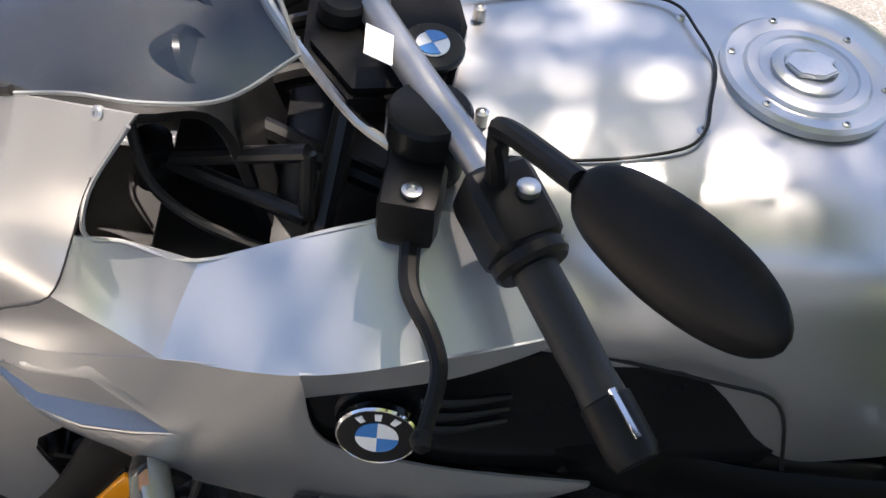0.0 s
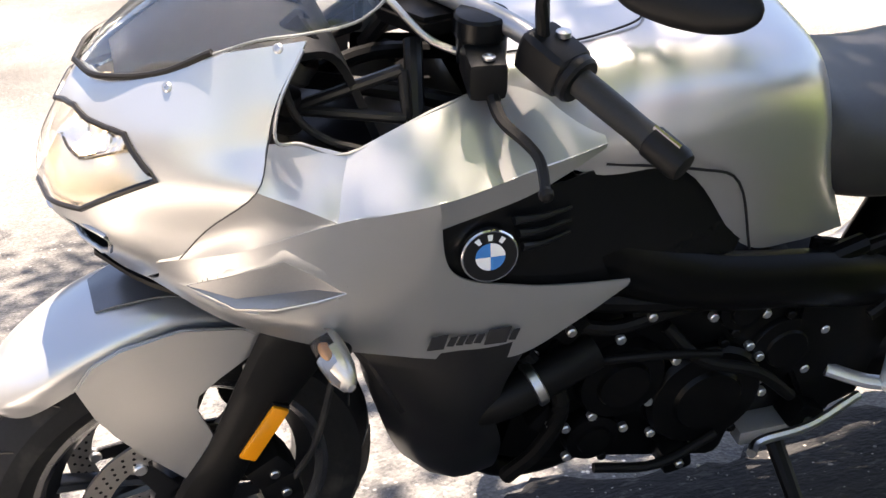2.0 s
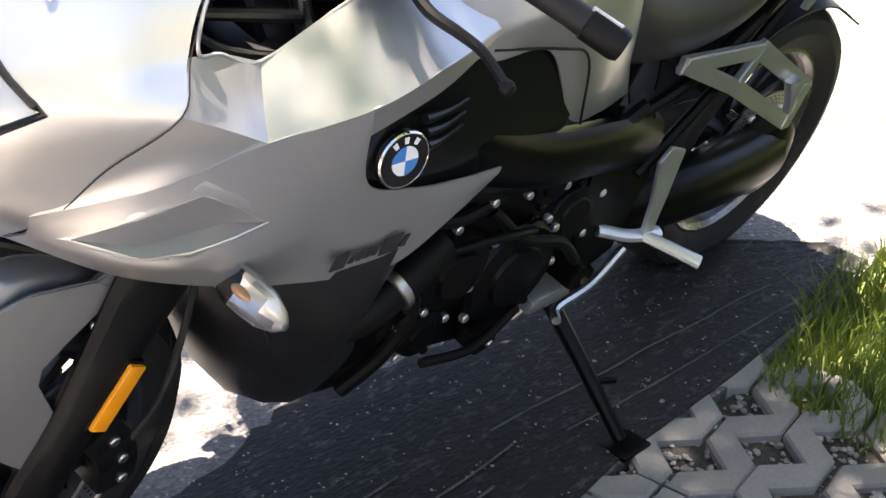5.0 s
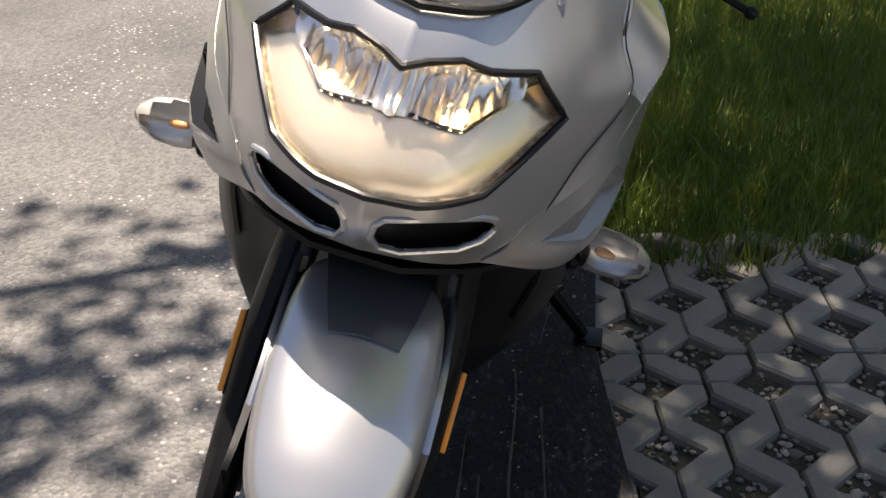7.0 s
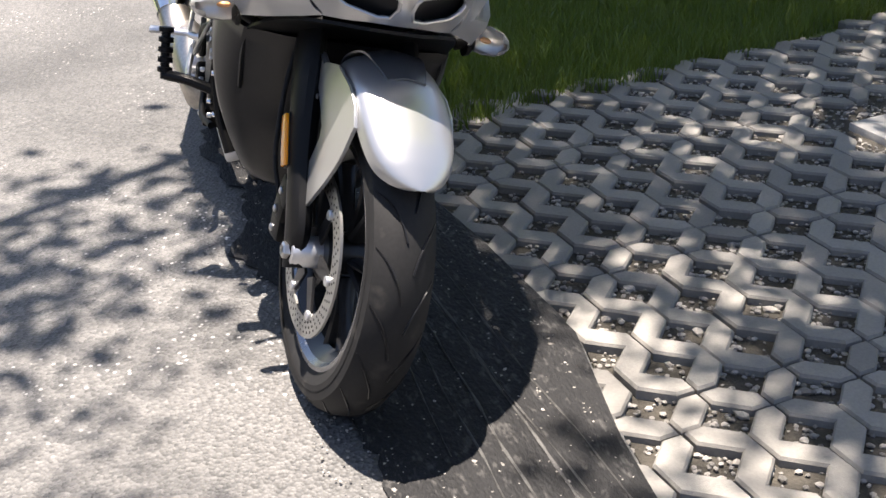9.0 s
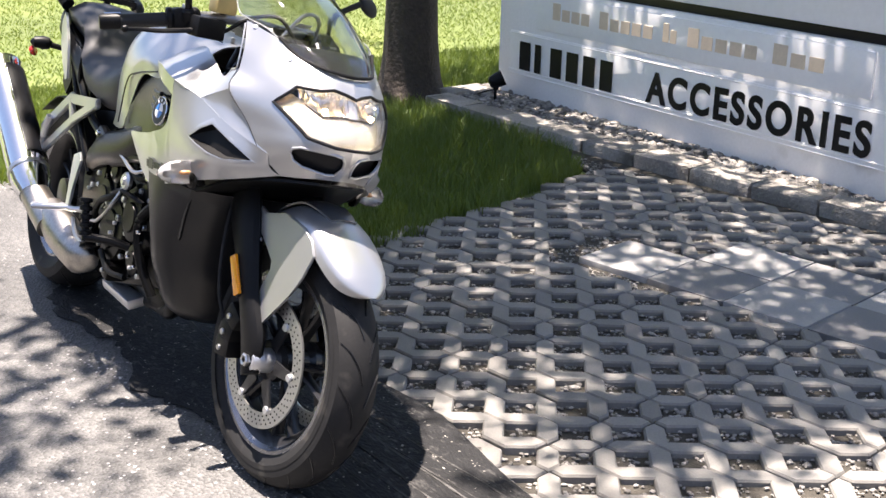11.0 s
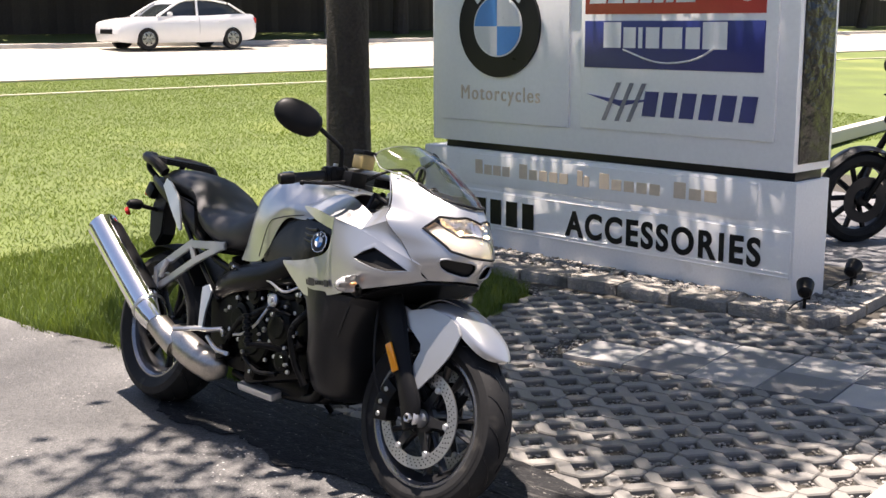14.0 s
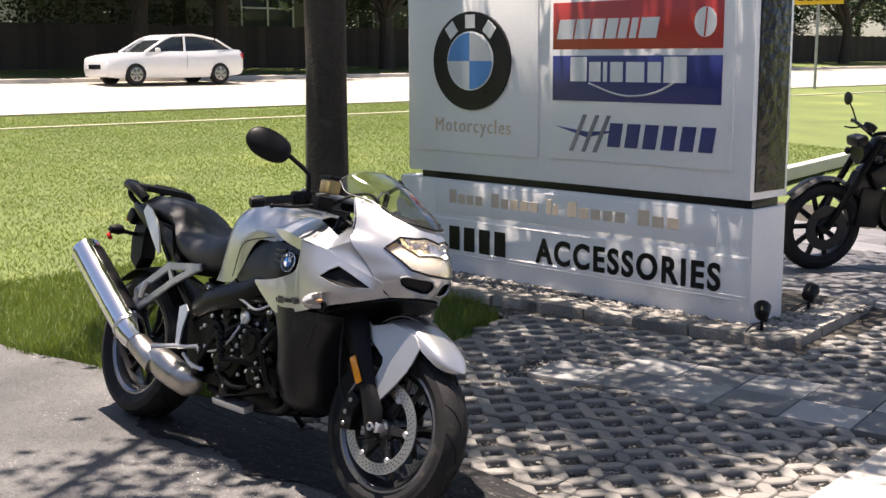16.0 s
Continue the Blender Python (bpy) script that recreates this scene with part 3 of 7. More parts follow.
LOWER = [
    [(.800, .115, .742), (.712, .186, .706), (.60, .226, .672), (.49, .235, .637)],
    [(.788, .136, .757), (.704, .214, .745), (.60, .245, .742), (.482, .253, .752)],
    [(.788, .147, .786), (.692, .206, .824), (.580, .239, .865), (.465, .262, .886)],
]
LOWER_TAIL = [
    [(.49, .235, .637), (.43, .237, .622), (.35, .238, .612), (.27, .240, .655), (.205, .242, .700)],
    [(.482, .253, .752), (.436, .249, .70), (.35, .247, .685), (.27, .245, .690), (.204, .243, .705)],
    [(.465, .263, .886), (.446, .254, .778), (.36, .250, .738), (.28, .246, .720), (.203, .243, .710)],
]
UPPER = [
    [(.580, .239, .865), (.465, .263, .886), (.36, .253, .902), (.243, .221, .907)],
    [(.574, .224, .878), (.462, .236, .907), (.36, .230, .918), (.243, .216, .910)],
    [(.566, .205, .896), (.456, .204, .933), (.355, .195, .942), (.242, .208, .913)],
    [(.553, .179, .919), (.45, .172, .957), (.35, .155, .968), (.24, .198, .916)],
]
CHEEK = [
    [(.788, .147, .786), (.692, .206, .824), (.580, .239, .865)],
    [(.727, .181, .846), (.652, .216, .860), (.579, .2385, .8655)],
    [(.666, .213, .906), (.622, .226, .886), (.578, .238, .866)],
]
SHOULDER = [
    [(.666, .213, .906), (.622, .226, .886), (.580, .239, .865)],
    [(.655, .203, .930), (.616, .206, .914), (.566, .208, .892)],
    [(.645, .190, .953), (.607, .185, .945), (.553, .179, .919)],
]
TAIL_LIP = [
    [(.462, .256, .845), (.36, .249, .866), (.30, .239, .885), (.245, .222, .902)],
    [(.465, .2635, .887), (.36, .2535, .903), (.30, .239, .906), (.243, .2215, .908)],
]


SCOOP = [(.757, .762), (.705, .792), (.645, .816), (.612, .798), (.577, .771), (.615, .761), (.66, .752), (.705, .748)]


def grown(poly, fx, fz):
    cx, cz = sum(q[0] for q in poly) / len(poly), sum(q[1] for q in poly) / len(poly)
    return [(cx + (x - cx) * fx, cz + (z - cz) * fz) for x, z in poly]


def on_side(x, z, inward=0.0):
    """The place on the lower side panel at a length and a height."""
    d = (SIDE_NET[..., 0] - x) ** 2 + (SIDE_NET[..., 2] - z) ** 2
    near = np.argsort(d.ravel())[:4]
    w = 1 / (d.ravel()[near] + 1e-6)
    return np.array((x - inward * .25, float((SIDE_NET[..., 1].ravel()[near] * w).sum() / w.sum()) - inward, z))


SCOOPLIT = mat("scoop_lit_grey", (0.30, 0.30, 0.305), 0.34, 0.7, 0.2, 0.05, 10, 300)
FENDERSHADE = mat("fender_shade_grey", (0.13, 0.132, 0.138), 0.3, 0.6, 0.3, 0.06, 10, 300)
SIDE_NET = smooth_grid(LOWER, 16, 16)


def side_fairing(side):
    lower = np.concatenate([smooth_grid(LOWER, 16, 16), smooth_grid(LOWER_TAIL, 16, 8)[:, 1:]], axis=1)
    panel = part("side_fairing", sheet(bmesh.new(), mirrored(lower, side), 0.003, lambda p: not inside(p[0], p[2], grown(SCOOP, 1.06, 1.18))), SILVER, bike)
    part("upper_shelf", sheet(bmesh.new(), mirrored(smooth_grid(UPPER, 7, 8), side), 0.004), SILVER, panel)
    part("cheek", sheet(bmesh.new(), mirrored(smooth_grid(CHEEK, 6, 6), side), 0.003), SILVER, panel)
    part("shoulder", sheet(bmesh.new(), mirrored(smooth_grid(SHOULDER, 6, 6), side), 0.003), SILVER, panel)
    part("upper_tail", sheet(bmesh.new(), mirrored(smooth_grid(TAIL_LIP, 4, 8), side), 0.003), SILVER, panel)
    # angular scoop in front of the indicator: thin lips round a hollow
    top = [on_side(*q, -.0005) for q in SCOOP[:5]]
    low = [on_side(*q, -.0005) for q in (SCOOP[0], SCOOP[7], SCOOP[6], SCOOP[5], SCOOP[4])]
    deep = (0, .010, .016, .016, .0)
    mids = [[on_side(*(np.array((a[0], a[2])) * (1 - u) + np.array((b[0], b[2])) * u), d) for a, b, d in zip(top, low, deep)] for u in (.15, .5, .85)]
    # side tones carry the light: left hollow lit grey, right one darkly reflecting
    part("scoop", sheet(bmesh.new(), mirrored(np.array([top, *mids, low]), side), .001), SCOOPLIT if side > 0 else BLACK, panel, "shallow hollow scoop" if side > 0 else "hollow scoop coloured black for its dark reflection")
    edge_in = [on_side(*q, -.0010) for q in SCOOP + SCOOP[:1]]
    edge_mid = [on_side(*q, -.0018) for q in grown(SCOOP + SCOOP[:1], 1.03, 1.08)]
    edge_out = [on_side(*q, -.0004) for q in grown(SCOOP + SCOOP[:1], 1.12, 1.36)]
    bm = sheet(bmesh.new(), mirrored(np.array([edge_in, edge_mid, edge_out]), side))
    part("scoop_lip", bm, SILVER, panel)
    # seam along the nose
    bm = bmesh.new()
    tube(bm, mirrored([(.800, .116, .745), (.768, .158, .787), (.726, .183, .845), (.667, .214, .906), (.646, .192, .953), (.626, .181, 1.01)], side), .0009, 6, 5)
    part("seam", bm, DECAL, panel)
    # rim of the cockpit opening
    bm = bmesh.new()
    tube(bm, mirrored([(.595, .17, 1.055), (.628, .184, 1.0), (.636, .19, .955), (.608, .187, .946), (.553, .180, .920), (.45, .172, .956), (.38, .157, .967)], side), .0022, 8, 6)
    part("opening_rim", bm, SILVER, panel)
    # dark intake cover behind the badge
    rows = [
        [(.46, .240, .752), (.33, .236, .722), (.22, .226, .700), (.12, .212, .685), (.03, .198, .690)],
        [(.462, .246, .790), (.33, .238, .775), (.22, .224, .765), (.11, .210, .755), (.01, .196, .745)],
        [(.462, .246, .825), (.33, .232, .825), (.22, .216, .828), (.11, .204, .815), (.00, .192, .79)],
        [(.46, .242, .868), (.33, .224, .860), (.22, .208, .868), (.12, .198, .852), (.04, .190, .83)],
    ]
    cover = part("intake_cover", sheet(bmesh.new(), mirrored(smooth_grid(rows, 5, 6), side), 0.004), DARKPANEL, bike, "dark grey side cover with three slots")
    for k in range(3):
        bm = bmesh.new()
        tube(bm, mirrored([(.368 - .006 * k, .247, .835 - .02 * k), (.33, .243, .832 - .02 * k), (.29, .236, .834 - .018 * k)], side), (.006, .0025), 8, 4)
        part("slot", bm, INK, cover)
    # round badge
    c = Vector((.401, side * .257, .797))
    badge = part("badge", lathe(bmesh.new(), [(.036, -.006), (.036, .001), (.0345, .003), (.0335, .003), (.033, .002)], c, c + Vector((.06, side, .12)), 40), CHROME, bike, "round enamel badge")
    ring = axis_turn(c, c + Vector((.06, side, .12)))
    place = lambda u, v, w: Matrix.Translation(c) @ ring @ Vector((u, v, w))
    part("ring", slab_poly(bmesh.new(), [(.033 * math.cos(a * .1571), .033 * math.sin(a * .1571)) for a in range(40)], .0012, lambda u, v, w: place(u, v, .0015 + w)), INK, badge)
    upv = ring.inverted() @ Vector((0, 0, 1, 0))
    turn0 = math.atan2(upv.y, upv.x)
    for q in range(4):
        pts = [(0, 0)] + [(.0185 * math.cos(turn0 + (q + k / 8) * math.pi / 2), .0185 * math.sin(turn0 + (q + k / 8) * math.pi / 2)) for k in range(9)]
        part("quarter", slab_poly(bmesh.new(), pts, .001, lambda u, v, w: place(u, v, .0028 + w)), BLUE if (q % 2 == (0 if side > 0 else 0)) else WHITE, badge)
    for k in (-1, 0, 1):
        a = turn0 + k * .6
        pts = [((.026 + dr) * math.cos(a + da), (.026 + dr) * math.sin(a + da)) for dr, da in ((-.004, -.11), (.004, -.11), (.004, .11), (-.004, .11))]
        part("mark", slab_poly(bmesh.new(), pts, .0008, lambda u, v, w: place(u, v, .0028 + w)), WHITE, badge)
    # model lettering on the lower panel, as bars
    for k, (x0, x1, h) in enumerate(((.478, .456, .021), (.452, .443, .013), (.440, .431, .013), (.428, .419, .013), (.416, .407, .013), (.402, .372, .024), (.369, .360, .016))):
        bm = bmesh.new()
        z = .668 - (.475 - x0) * .08
        slab_poly(bm, [(x0, z - h / 2), (x1, z - h / 2 - .002), (x1 - .006, z + h / 2), (x0 - .006, z + h / 2)], .0015,
                  lambda u, v, w: (u, side * (.2475 + w + (v - .64) * .06), v))
        part("lettering_bar", bm, DECAL, panel)


both(side_fairing)


INDICATOR = mat("indicator_reflector", (0.50, 0.49, 0.47), 0.2, 0.6, 0, 0.06, 40, 200)


def indicator(side):
    c = Vector((.60, side * .262, .687))
    body = thing_part("indicator", "clear turn indicator on a short black stalk")
    bm = cyl(bmesh.new(), (.585, side * .20, .665), c - Vector((0, side * .03, .004)), .010, .012, 12)
    part("stalk", bm, BLACK, body)
    part("foot", lathe(bmesh.new(), [(.010, -.004), (.024, 0), (.022, .008), (.012, .016)], (.588, side * .222, .672), (.585, side * .30, .665), 18), BLACK, body)
    prof = [(.004, -.045), (.016, -.04), (.0225, -.022), (.0235, 0), (.021, .025), (.013, .045), (.003, .055)]
    tip = c + Vector((-.25, side * 1.0, -.22))
    m = Matrix.Translation(c) @ axis_turn(c, tip)
    bm = lathe(bmesh.new(), prof, (0, 0, 0), (0, 0, 1), 20)
    bm.transform(m @ Matrix.Diagonal((.85, 1.25, 1, 1)))
    lens = part("lens", bm, LENS, body)
    lens.visible_shadow = False
    bm = lathe(bmesh.new(), [(.003, -.043), (.0145, -.038), (.0208, -.022), (.0218, 0), (.0195, .024), (.012, .042), (.004, .050)], (0, 0, 0), (0, 0, 1), 16)
    bm.transform(m @ Matrix.Diagonal((.85, 1.25, 1, 1)))
    bmesh.ops.delete(bm, geom=[fc for fc in bm.faces if fc.calc_center_median().x > c.x + .004], context="FACES")
    part("backing", bm, INDICATOR, body)
    bm = lathe(bmesh.new(), [(.002, -.020), (.0045, -.016), (.005, -.006), (.003, .002), (.001, .004)], (0, 0, 0), (0, 0, 1), 12)
    bm.transform(m)
    part("bulb", bm, AMBERBULB, body)


both(indicator)


# windscreen
def windscreen():
    rows = [
        [(.842, 0, .990), (.818, .058, .995), (.752, .098, 1.008), (.690, .126, 1.040)],
        [(.795, 0, 1.026), (.772, .064, 1.030), (.705, .112, 1.040), (.640, .142, 1.058)],
        [(.715, 0, 1.078), (.690, .072, 1.076), (.640, .122, 1.070), (.585, .156, 1.066)],
        [(.625, 0, 1.128), (.605, .075, 1.122), (.565, .125, 1.104), (.525, .157, 1.076)],
        [(.520, 0, 1.168), (.510, .070, 1.160), (.490, .118, 1.142), (.472, .150, 1.116)],
    ]
    half = smooth_grid(rows, 6, 6)
    other = half[:, :0:-1].copy()
    other[..., 1] *= -1
    G = np.concatenate([other, half], axis=1)
    screen = part("windscreen", sheet(bmesh.new(), G, 0.003), SCREEN, bike, "clear curved plastic windscreen")
    screen.visible_shadow = False
    rim = np.concatenate([G[0], G[1:, -1], G[-1, -2::-1], G[-2:0:-1, 0]])
    part("edge", tube(bmesh.new(), np.vstack([rim, rim[:2]]), .0018, 6, 0), SCREEN_EDGE, screen).visible_shadow = False
    part("seal", tube(bmesh.new(), G[0] + np.array([.001, 0, .003]), .0042, 8, 0), BLACK, screen, "thin black rubber seal")
    # dashboard and dark cockpit behind it
    dash = [[(.80, -.06, .985), (.80, .06, .985)], [(.70, -.12, 1.02), (.70, .12, 1.02)], [(.60, -.13, 1.03), (.60, .13, 1.03)], [(.54, -.10, 1.0), (.54, .10, 1.0)], [(.50, -.12, .90), (.50, .12, .90)]]
    part("dashboard", sheet(bmesh.new(), smooth_grid(dash, 5, 4), .01), BLACK, bike)
    for y in (-.05, .05):
        bm = lathe(bmesh.new(), [(.030, -.02), (.032, .012), (.028, .016), (.026, .012)], (.575, y, 1.012), (.475, y, 1.077), 28)
        part("gauge", bm, DARKPANEL, bike)
    bm = bmesh.new()
    box(bm, (.48, 0, .78), (.26, .30, .20), bevel=.03)
    part("cockpit_liner", bm, INK, bike)
    # front suspension arm and steering links in the dark of the cockpit
    for side in (1, -1):
        for a, b, r in (((.60, .075, .93), (.47, .115, .985), .008), ((.60, .075, .93), (.47, .135, .93), .008), ((.47, .115, .985), (.47, .135, .93), .007), ((.44, .05, .99), (.46, .14, .90), .012)):
            part("suspension_arm", cyl(bmesh.new(), (a[0], side * a[1], a[2]), (b[0], side * b[1], b[2]), r, n=10), INK, bike, "black suspension arm")
        bm = lathe(bmesh.new(), [(.014, -.03), (.018, -.026), (.018, -.008), (.011, -.004), (.011, .004), (.018, .008), (.018, .022), (.010, .026)], (.605, side * .075, .93), (.605, side * .09, 1.2), 16)
        part("ball_joint", bm, BLACK, bike)
        part("hose", tube(bmesh.new(), [(.615, side * .10, 1.0), (.60, side * .115, .94), (.56, side * .125, .905), (.50, side * .14, .89)], .005, 8, 5), RUBBER, bike)



SCREEN_EDGE = mat("frosted_screen_edge", (0.20, 0.21, 0.215), 0.3, 0, 0, 0.05, glass=0.3)
windscreen()


# tank
TANK = [
    [(.385, .150, .915), (.385, .146, .950), (.375, .095, .980), (.37, 0, .984)],
    [(.26, .212, .862), (.26, .205, .915), (.26, .140, .982), (.26, 0, .998)],
    [(.13, .214, .845), (.13, .219, .905), (.13, .160, .985), (.13, 0, 1.008)],
    [(.02, .196, .700), (.02, .216, .860), (.02, .168, .972), (.02, 0, 1.004)],
    [(-.075, .178, .672), (-.075, .194, .830), (-.075, .150, .945), (-.075, 0, .978)],
    [(-.165, .158, .668), (-.135, .160, .745), (-.120, .118, .885), (-.11, 0, .922)],
]


def tank():
    half = smooth_grid(TANK, 7, 6)
    other = half[:, -2::-1].copy()
    other[..., 1] *= -1
    G = np.concatenate([half, other], axis=1)
    body = part("tank", sheet(bmesh.new(), G, 0.004), SILVER, bike, "silver fuel tank with a flush filler cap")
    c, up = Vector((.045, 0, 1.004)), Vector((-.06, 0, 1))
    part("filler_ring", lathe(bmesh.new(), [(.078, -.004), (.078, .003), (.074, .006), (.064, .006), (.060, .004), (.058, .004), (.055, .007), (.046, .008), (.044, .006), (.001, .006)], c, c + up, 44), SILVER, body)
    part("filler_flap", lathe(bmesh.new(), [(.034, .004), (.034, .009), (.030, .011), (.024, .011), (.022, .009), (.001, .009)], c, c + up, 30), SILVER, body)
    part("flap_lever", slab_poly(bmesh.new(), [(-.024, -.008), (-.010, -.017), (.012, -.015), (.022, 0), (.012, .015), (-.010, .017), (-.024, .008), (-.016, 0)], .006, lambda u, v, w: c + Vector((u, v, .009 + w)), .0015), ALU, body)
    ring = axis_turn(c, c + up)
    for k in range(6):
        p = c + ring @ Vector((.0685 * math.cos(k * 1.0472 + .3), .0685 * math.sin(k * 1.0472 + .3), .005))
        part("screw", lathe(bmesh.new(), [(.0042, 0), (.0042, .002), (.002, .003), (.0018, .001)], p, p + ring @ up, 10), STEEL, body)
    bm = bmesh.new()
    path = [(.345, -.103, .986), (.25, -.112, .993), (.175, -.103, 1.001), (.148, -.085, 1.006), (.138, -.05, 1.010), (.128, 0, 1.0115), (.138, .05, 1.010), (.148, .085, 1.006), (.175, .103, 1.001), (.25, .112, .993), (.345, .103, .984)]
    tube(bm, path, .0016, 6, 6)
    part("cover_seam", bm, INK, body)
    for x, y in ((.145, .075), (.145, -.075), (.33, .07), (.33, -.07)):
        z = 1.0 + .004
        part("screw", lathe(bmesh.new(), [(.006, -.012), (.006, .001), (.003, .003), (.002, .001)], (x, y, z - .004), (x, y, z + 1), 12), STEEL, body)
    for side in (1, -1):
        bm = bmesh.new()
        tube(bm, mirrored([(.24, .216, .875), (.12, .224, .852), (.055, .222, .82), (.015, .212, .70)], side), .002, 6, 5)
        part("side_seam", bm, INK, body)


tank()


def seat():
    st = [(-.078, .912, .110, .765), (-.100, .900, .166, .742), (-.155, .868, .182, .715), (-.27, .838, .178, .695), (-.40, .838, .180, .715), (-.485, .862, .174, .755), (-.545, .905, .152, .80),
          (-.62, .945, .140, .845), (-.75, .968, .130, .865), (-.88, .966, .110, .885), (-.95, .950, .085, .905)]
    rings = []
    for x, top, w, low in st:
        half = [(0, top), (w * .55, top - .006), (w * .86, top - .028), (w, top - .07 * (top - low) / .15), (w * .94, low + .02), (w * .8, low)]
        rings.append([(x - .03 * (z - low), y, z) for y, z in half] + [(x - .03 * (z - low), -y, z) for y, z in half[:0:-1]])
    R = np.array(rings)
    R = np.array([spline(R[:, j], 4) for j in range(R.shape[1])]).transpose(1, 0, 2)
    bm = loft(bmesh.new(), R)
    ob = part("seat", bm, SEAT, bike, "black stepped saddle in smooth vinyl", sharp=60)
    half = [(-.545, .158, .835), (-.60, .148, .845), (-.75, .138, .86)]
    for side in (1, -1):
        part("piping", tube(bmesh.new(), mirrored(half, side), .003, 6, 4), BLACK, ob)


seat()


def tail():
    for side in (1, -1):
        rows = [[(-.50, .15, .70), (-.70, .145, .79), (-.90, .12, .86), (-1.06, .06, .90)], [(-.50, .17, .75), (-.70, .155, .835), (-.90, .125, .885), (-1.06, .065, .915)], [(-.56, .150, .825), (-.72, .142, .862), (-.90, .118, .905), (-1.06, .06, .93)]]
        part("tail_panel", sheet(bmesh.new(), mirrored(smooth_grid(rows, 4, 6), side), .006), BLACK, bike)
        rows = [[(-.810, .142, .918), (-.735, .158, .895), (-.645, .172, .838), (-.585, .176, .728)], [(-.832, .140, .885), (-.77, .156, .850), (-.69, .171, .795), (-.602, .176, .722)]]
        part("tail_trim", sheet(bmesh.new(), mirrored(smooth_grid(rows, 4, 6), side), .008), SILVER, bike, "small silver trim plate")
    bm = bmesh.new()
    loft(bm, smooth_grid([[(-.48, y, z) for y, z in ((.13, .70), (.10, .66), (-.10, .66), (-.13, .70), (-.12, .77), (.12, .77))],
                          [(-.80, y, z) for y, z in ((.11, .83), (.08, .80), (-.08, .80), (-.11, .83), (-.11, .87), (.11, .87))],
                          [(-1.08, y, z) for y, z in ((.05, .90), (.03, .88), (-.03, .88), (-.05, .90), (-.05, .92), (.05, .92))]], 4, 1))
    part("tail_tray", bm, BLACK, bike)
    # luggage rack and grab handles
    rack = thing_part("luggage_rack", "black grab rail and rack over the tail")
    for side in (1, -1):
        bm = tube(bmesh.new(), mirrored([(-.87, .118, .940), (-.91, .134, .968), (-.97, .134, .985), (-1.06, .105, .995), (-1.10, .05, .998)], side), .022, 10, 6)
        part("grab_handle", bm, BLACK, rack)
        bm = tube(bmesh.new(), mirrored([(-1.08, .08, 1.0), (-1.07, .08, .95), (-1.02, .06, .91)], side), .012, 10, 5)
        part("strut", bm, BLACK, rack)
    bm = slab_poly(bmesh.new(), [(-.88, .115), (-.98, .135), (-1.10, .08), (-1.12, 0), (-1.10, -.08), (-.98, -.135), (-.88, -.115)], .024, lambda u, v, w: (u, v, .972 + w + (u + .88) * -.06), .006)
    part("carrier_plate", bm, BLACK, rack)
    # rear lamp, indicators and plate holder
    lamp = thing_part("rear_lamp", "red rear lamp under the tail")
    part("housing", box(bmesh.new(), (-1.07, 0, .855), (.06, .13, .06), Euler((0, .5, 0)).to_matrix(), .012), BLACK, lamp)
    part("lens", box(bmesh.new(), (-1.105, 0, .85), (.02, .11, .045), Euler((0, .5, 0)).to_matrix(), .008), RED, lamp)
    bm = bmesh.new()
    slab_poly(bm, [(-.95, .87), (-1.05, .86), (-1.08, .76), (-1.06, .66), (-1.0, .62), (-.96, .68), (-.98, .78)], .07, lambda u, v, w: (u, v * 0 - .035 + w, v), .006)
    part("plate_holder", bm, BLACK, bike)
    for side in (1, -1):
        c = Vector((-1.05, side * .125, .785))
        ind = thing_part("rear_indicator")
        part("stalk", cyl(bmesh.new(), (-1.03, side * .03, .775), c, .009, .011, 10), BLACK, ind)
        bm = lathe(bmesh.new(), [(.006, -.03), (.02, -.02), (.024, 0), (.018, .03), (.004, .042)], c, c + Vector((-.3, side, -.1)), 16)
        part("pod", bm, BLACK, ind)
        q = c + Vector((-.012, side * .018, -.010))
        part("lens", lathe(bmesh.new(), [(.016, 0), (.019, .008), (.014, .018), (.004, .022)], q - Vector((0, 0, .02)), q + Vector((-.6, side * .9, -.5)), 14), RED, ind)


tail()


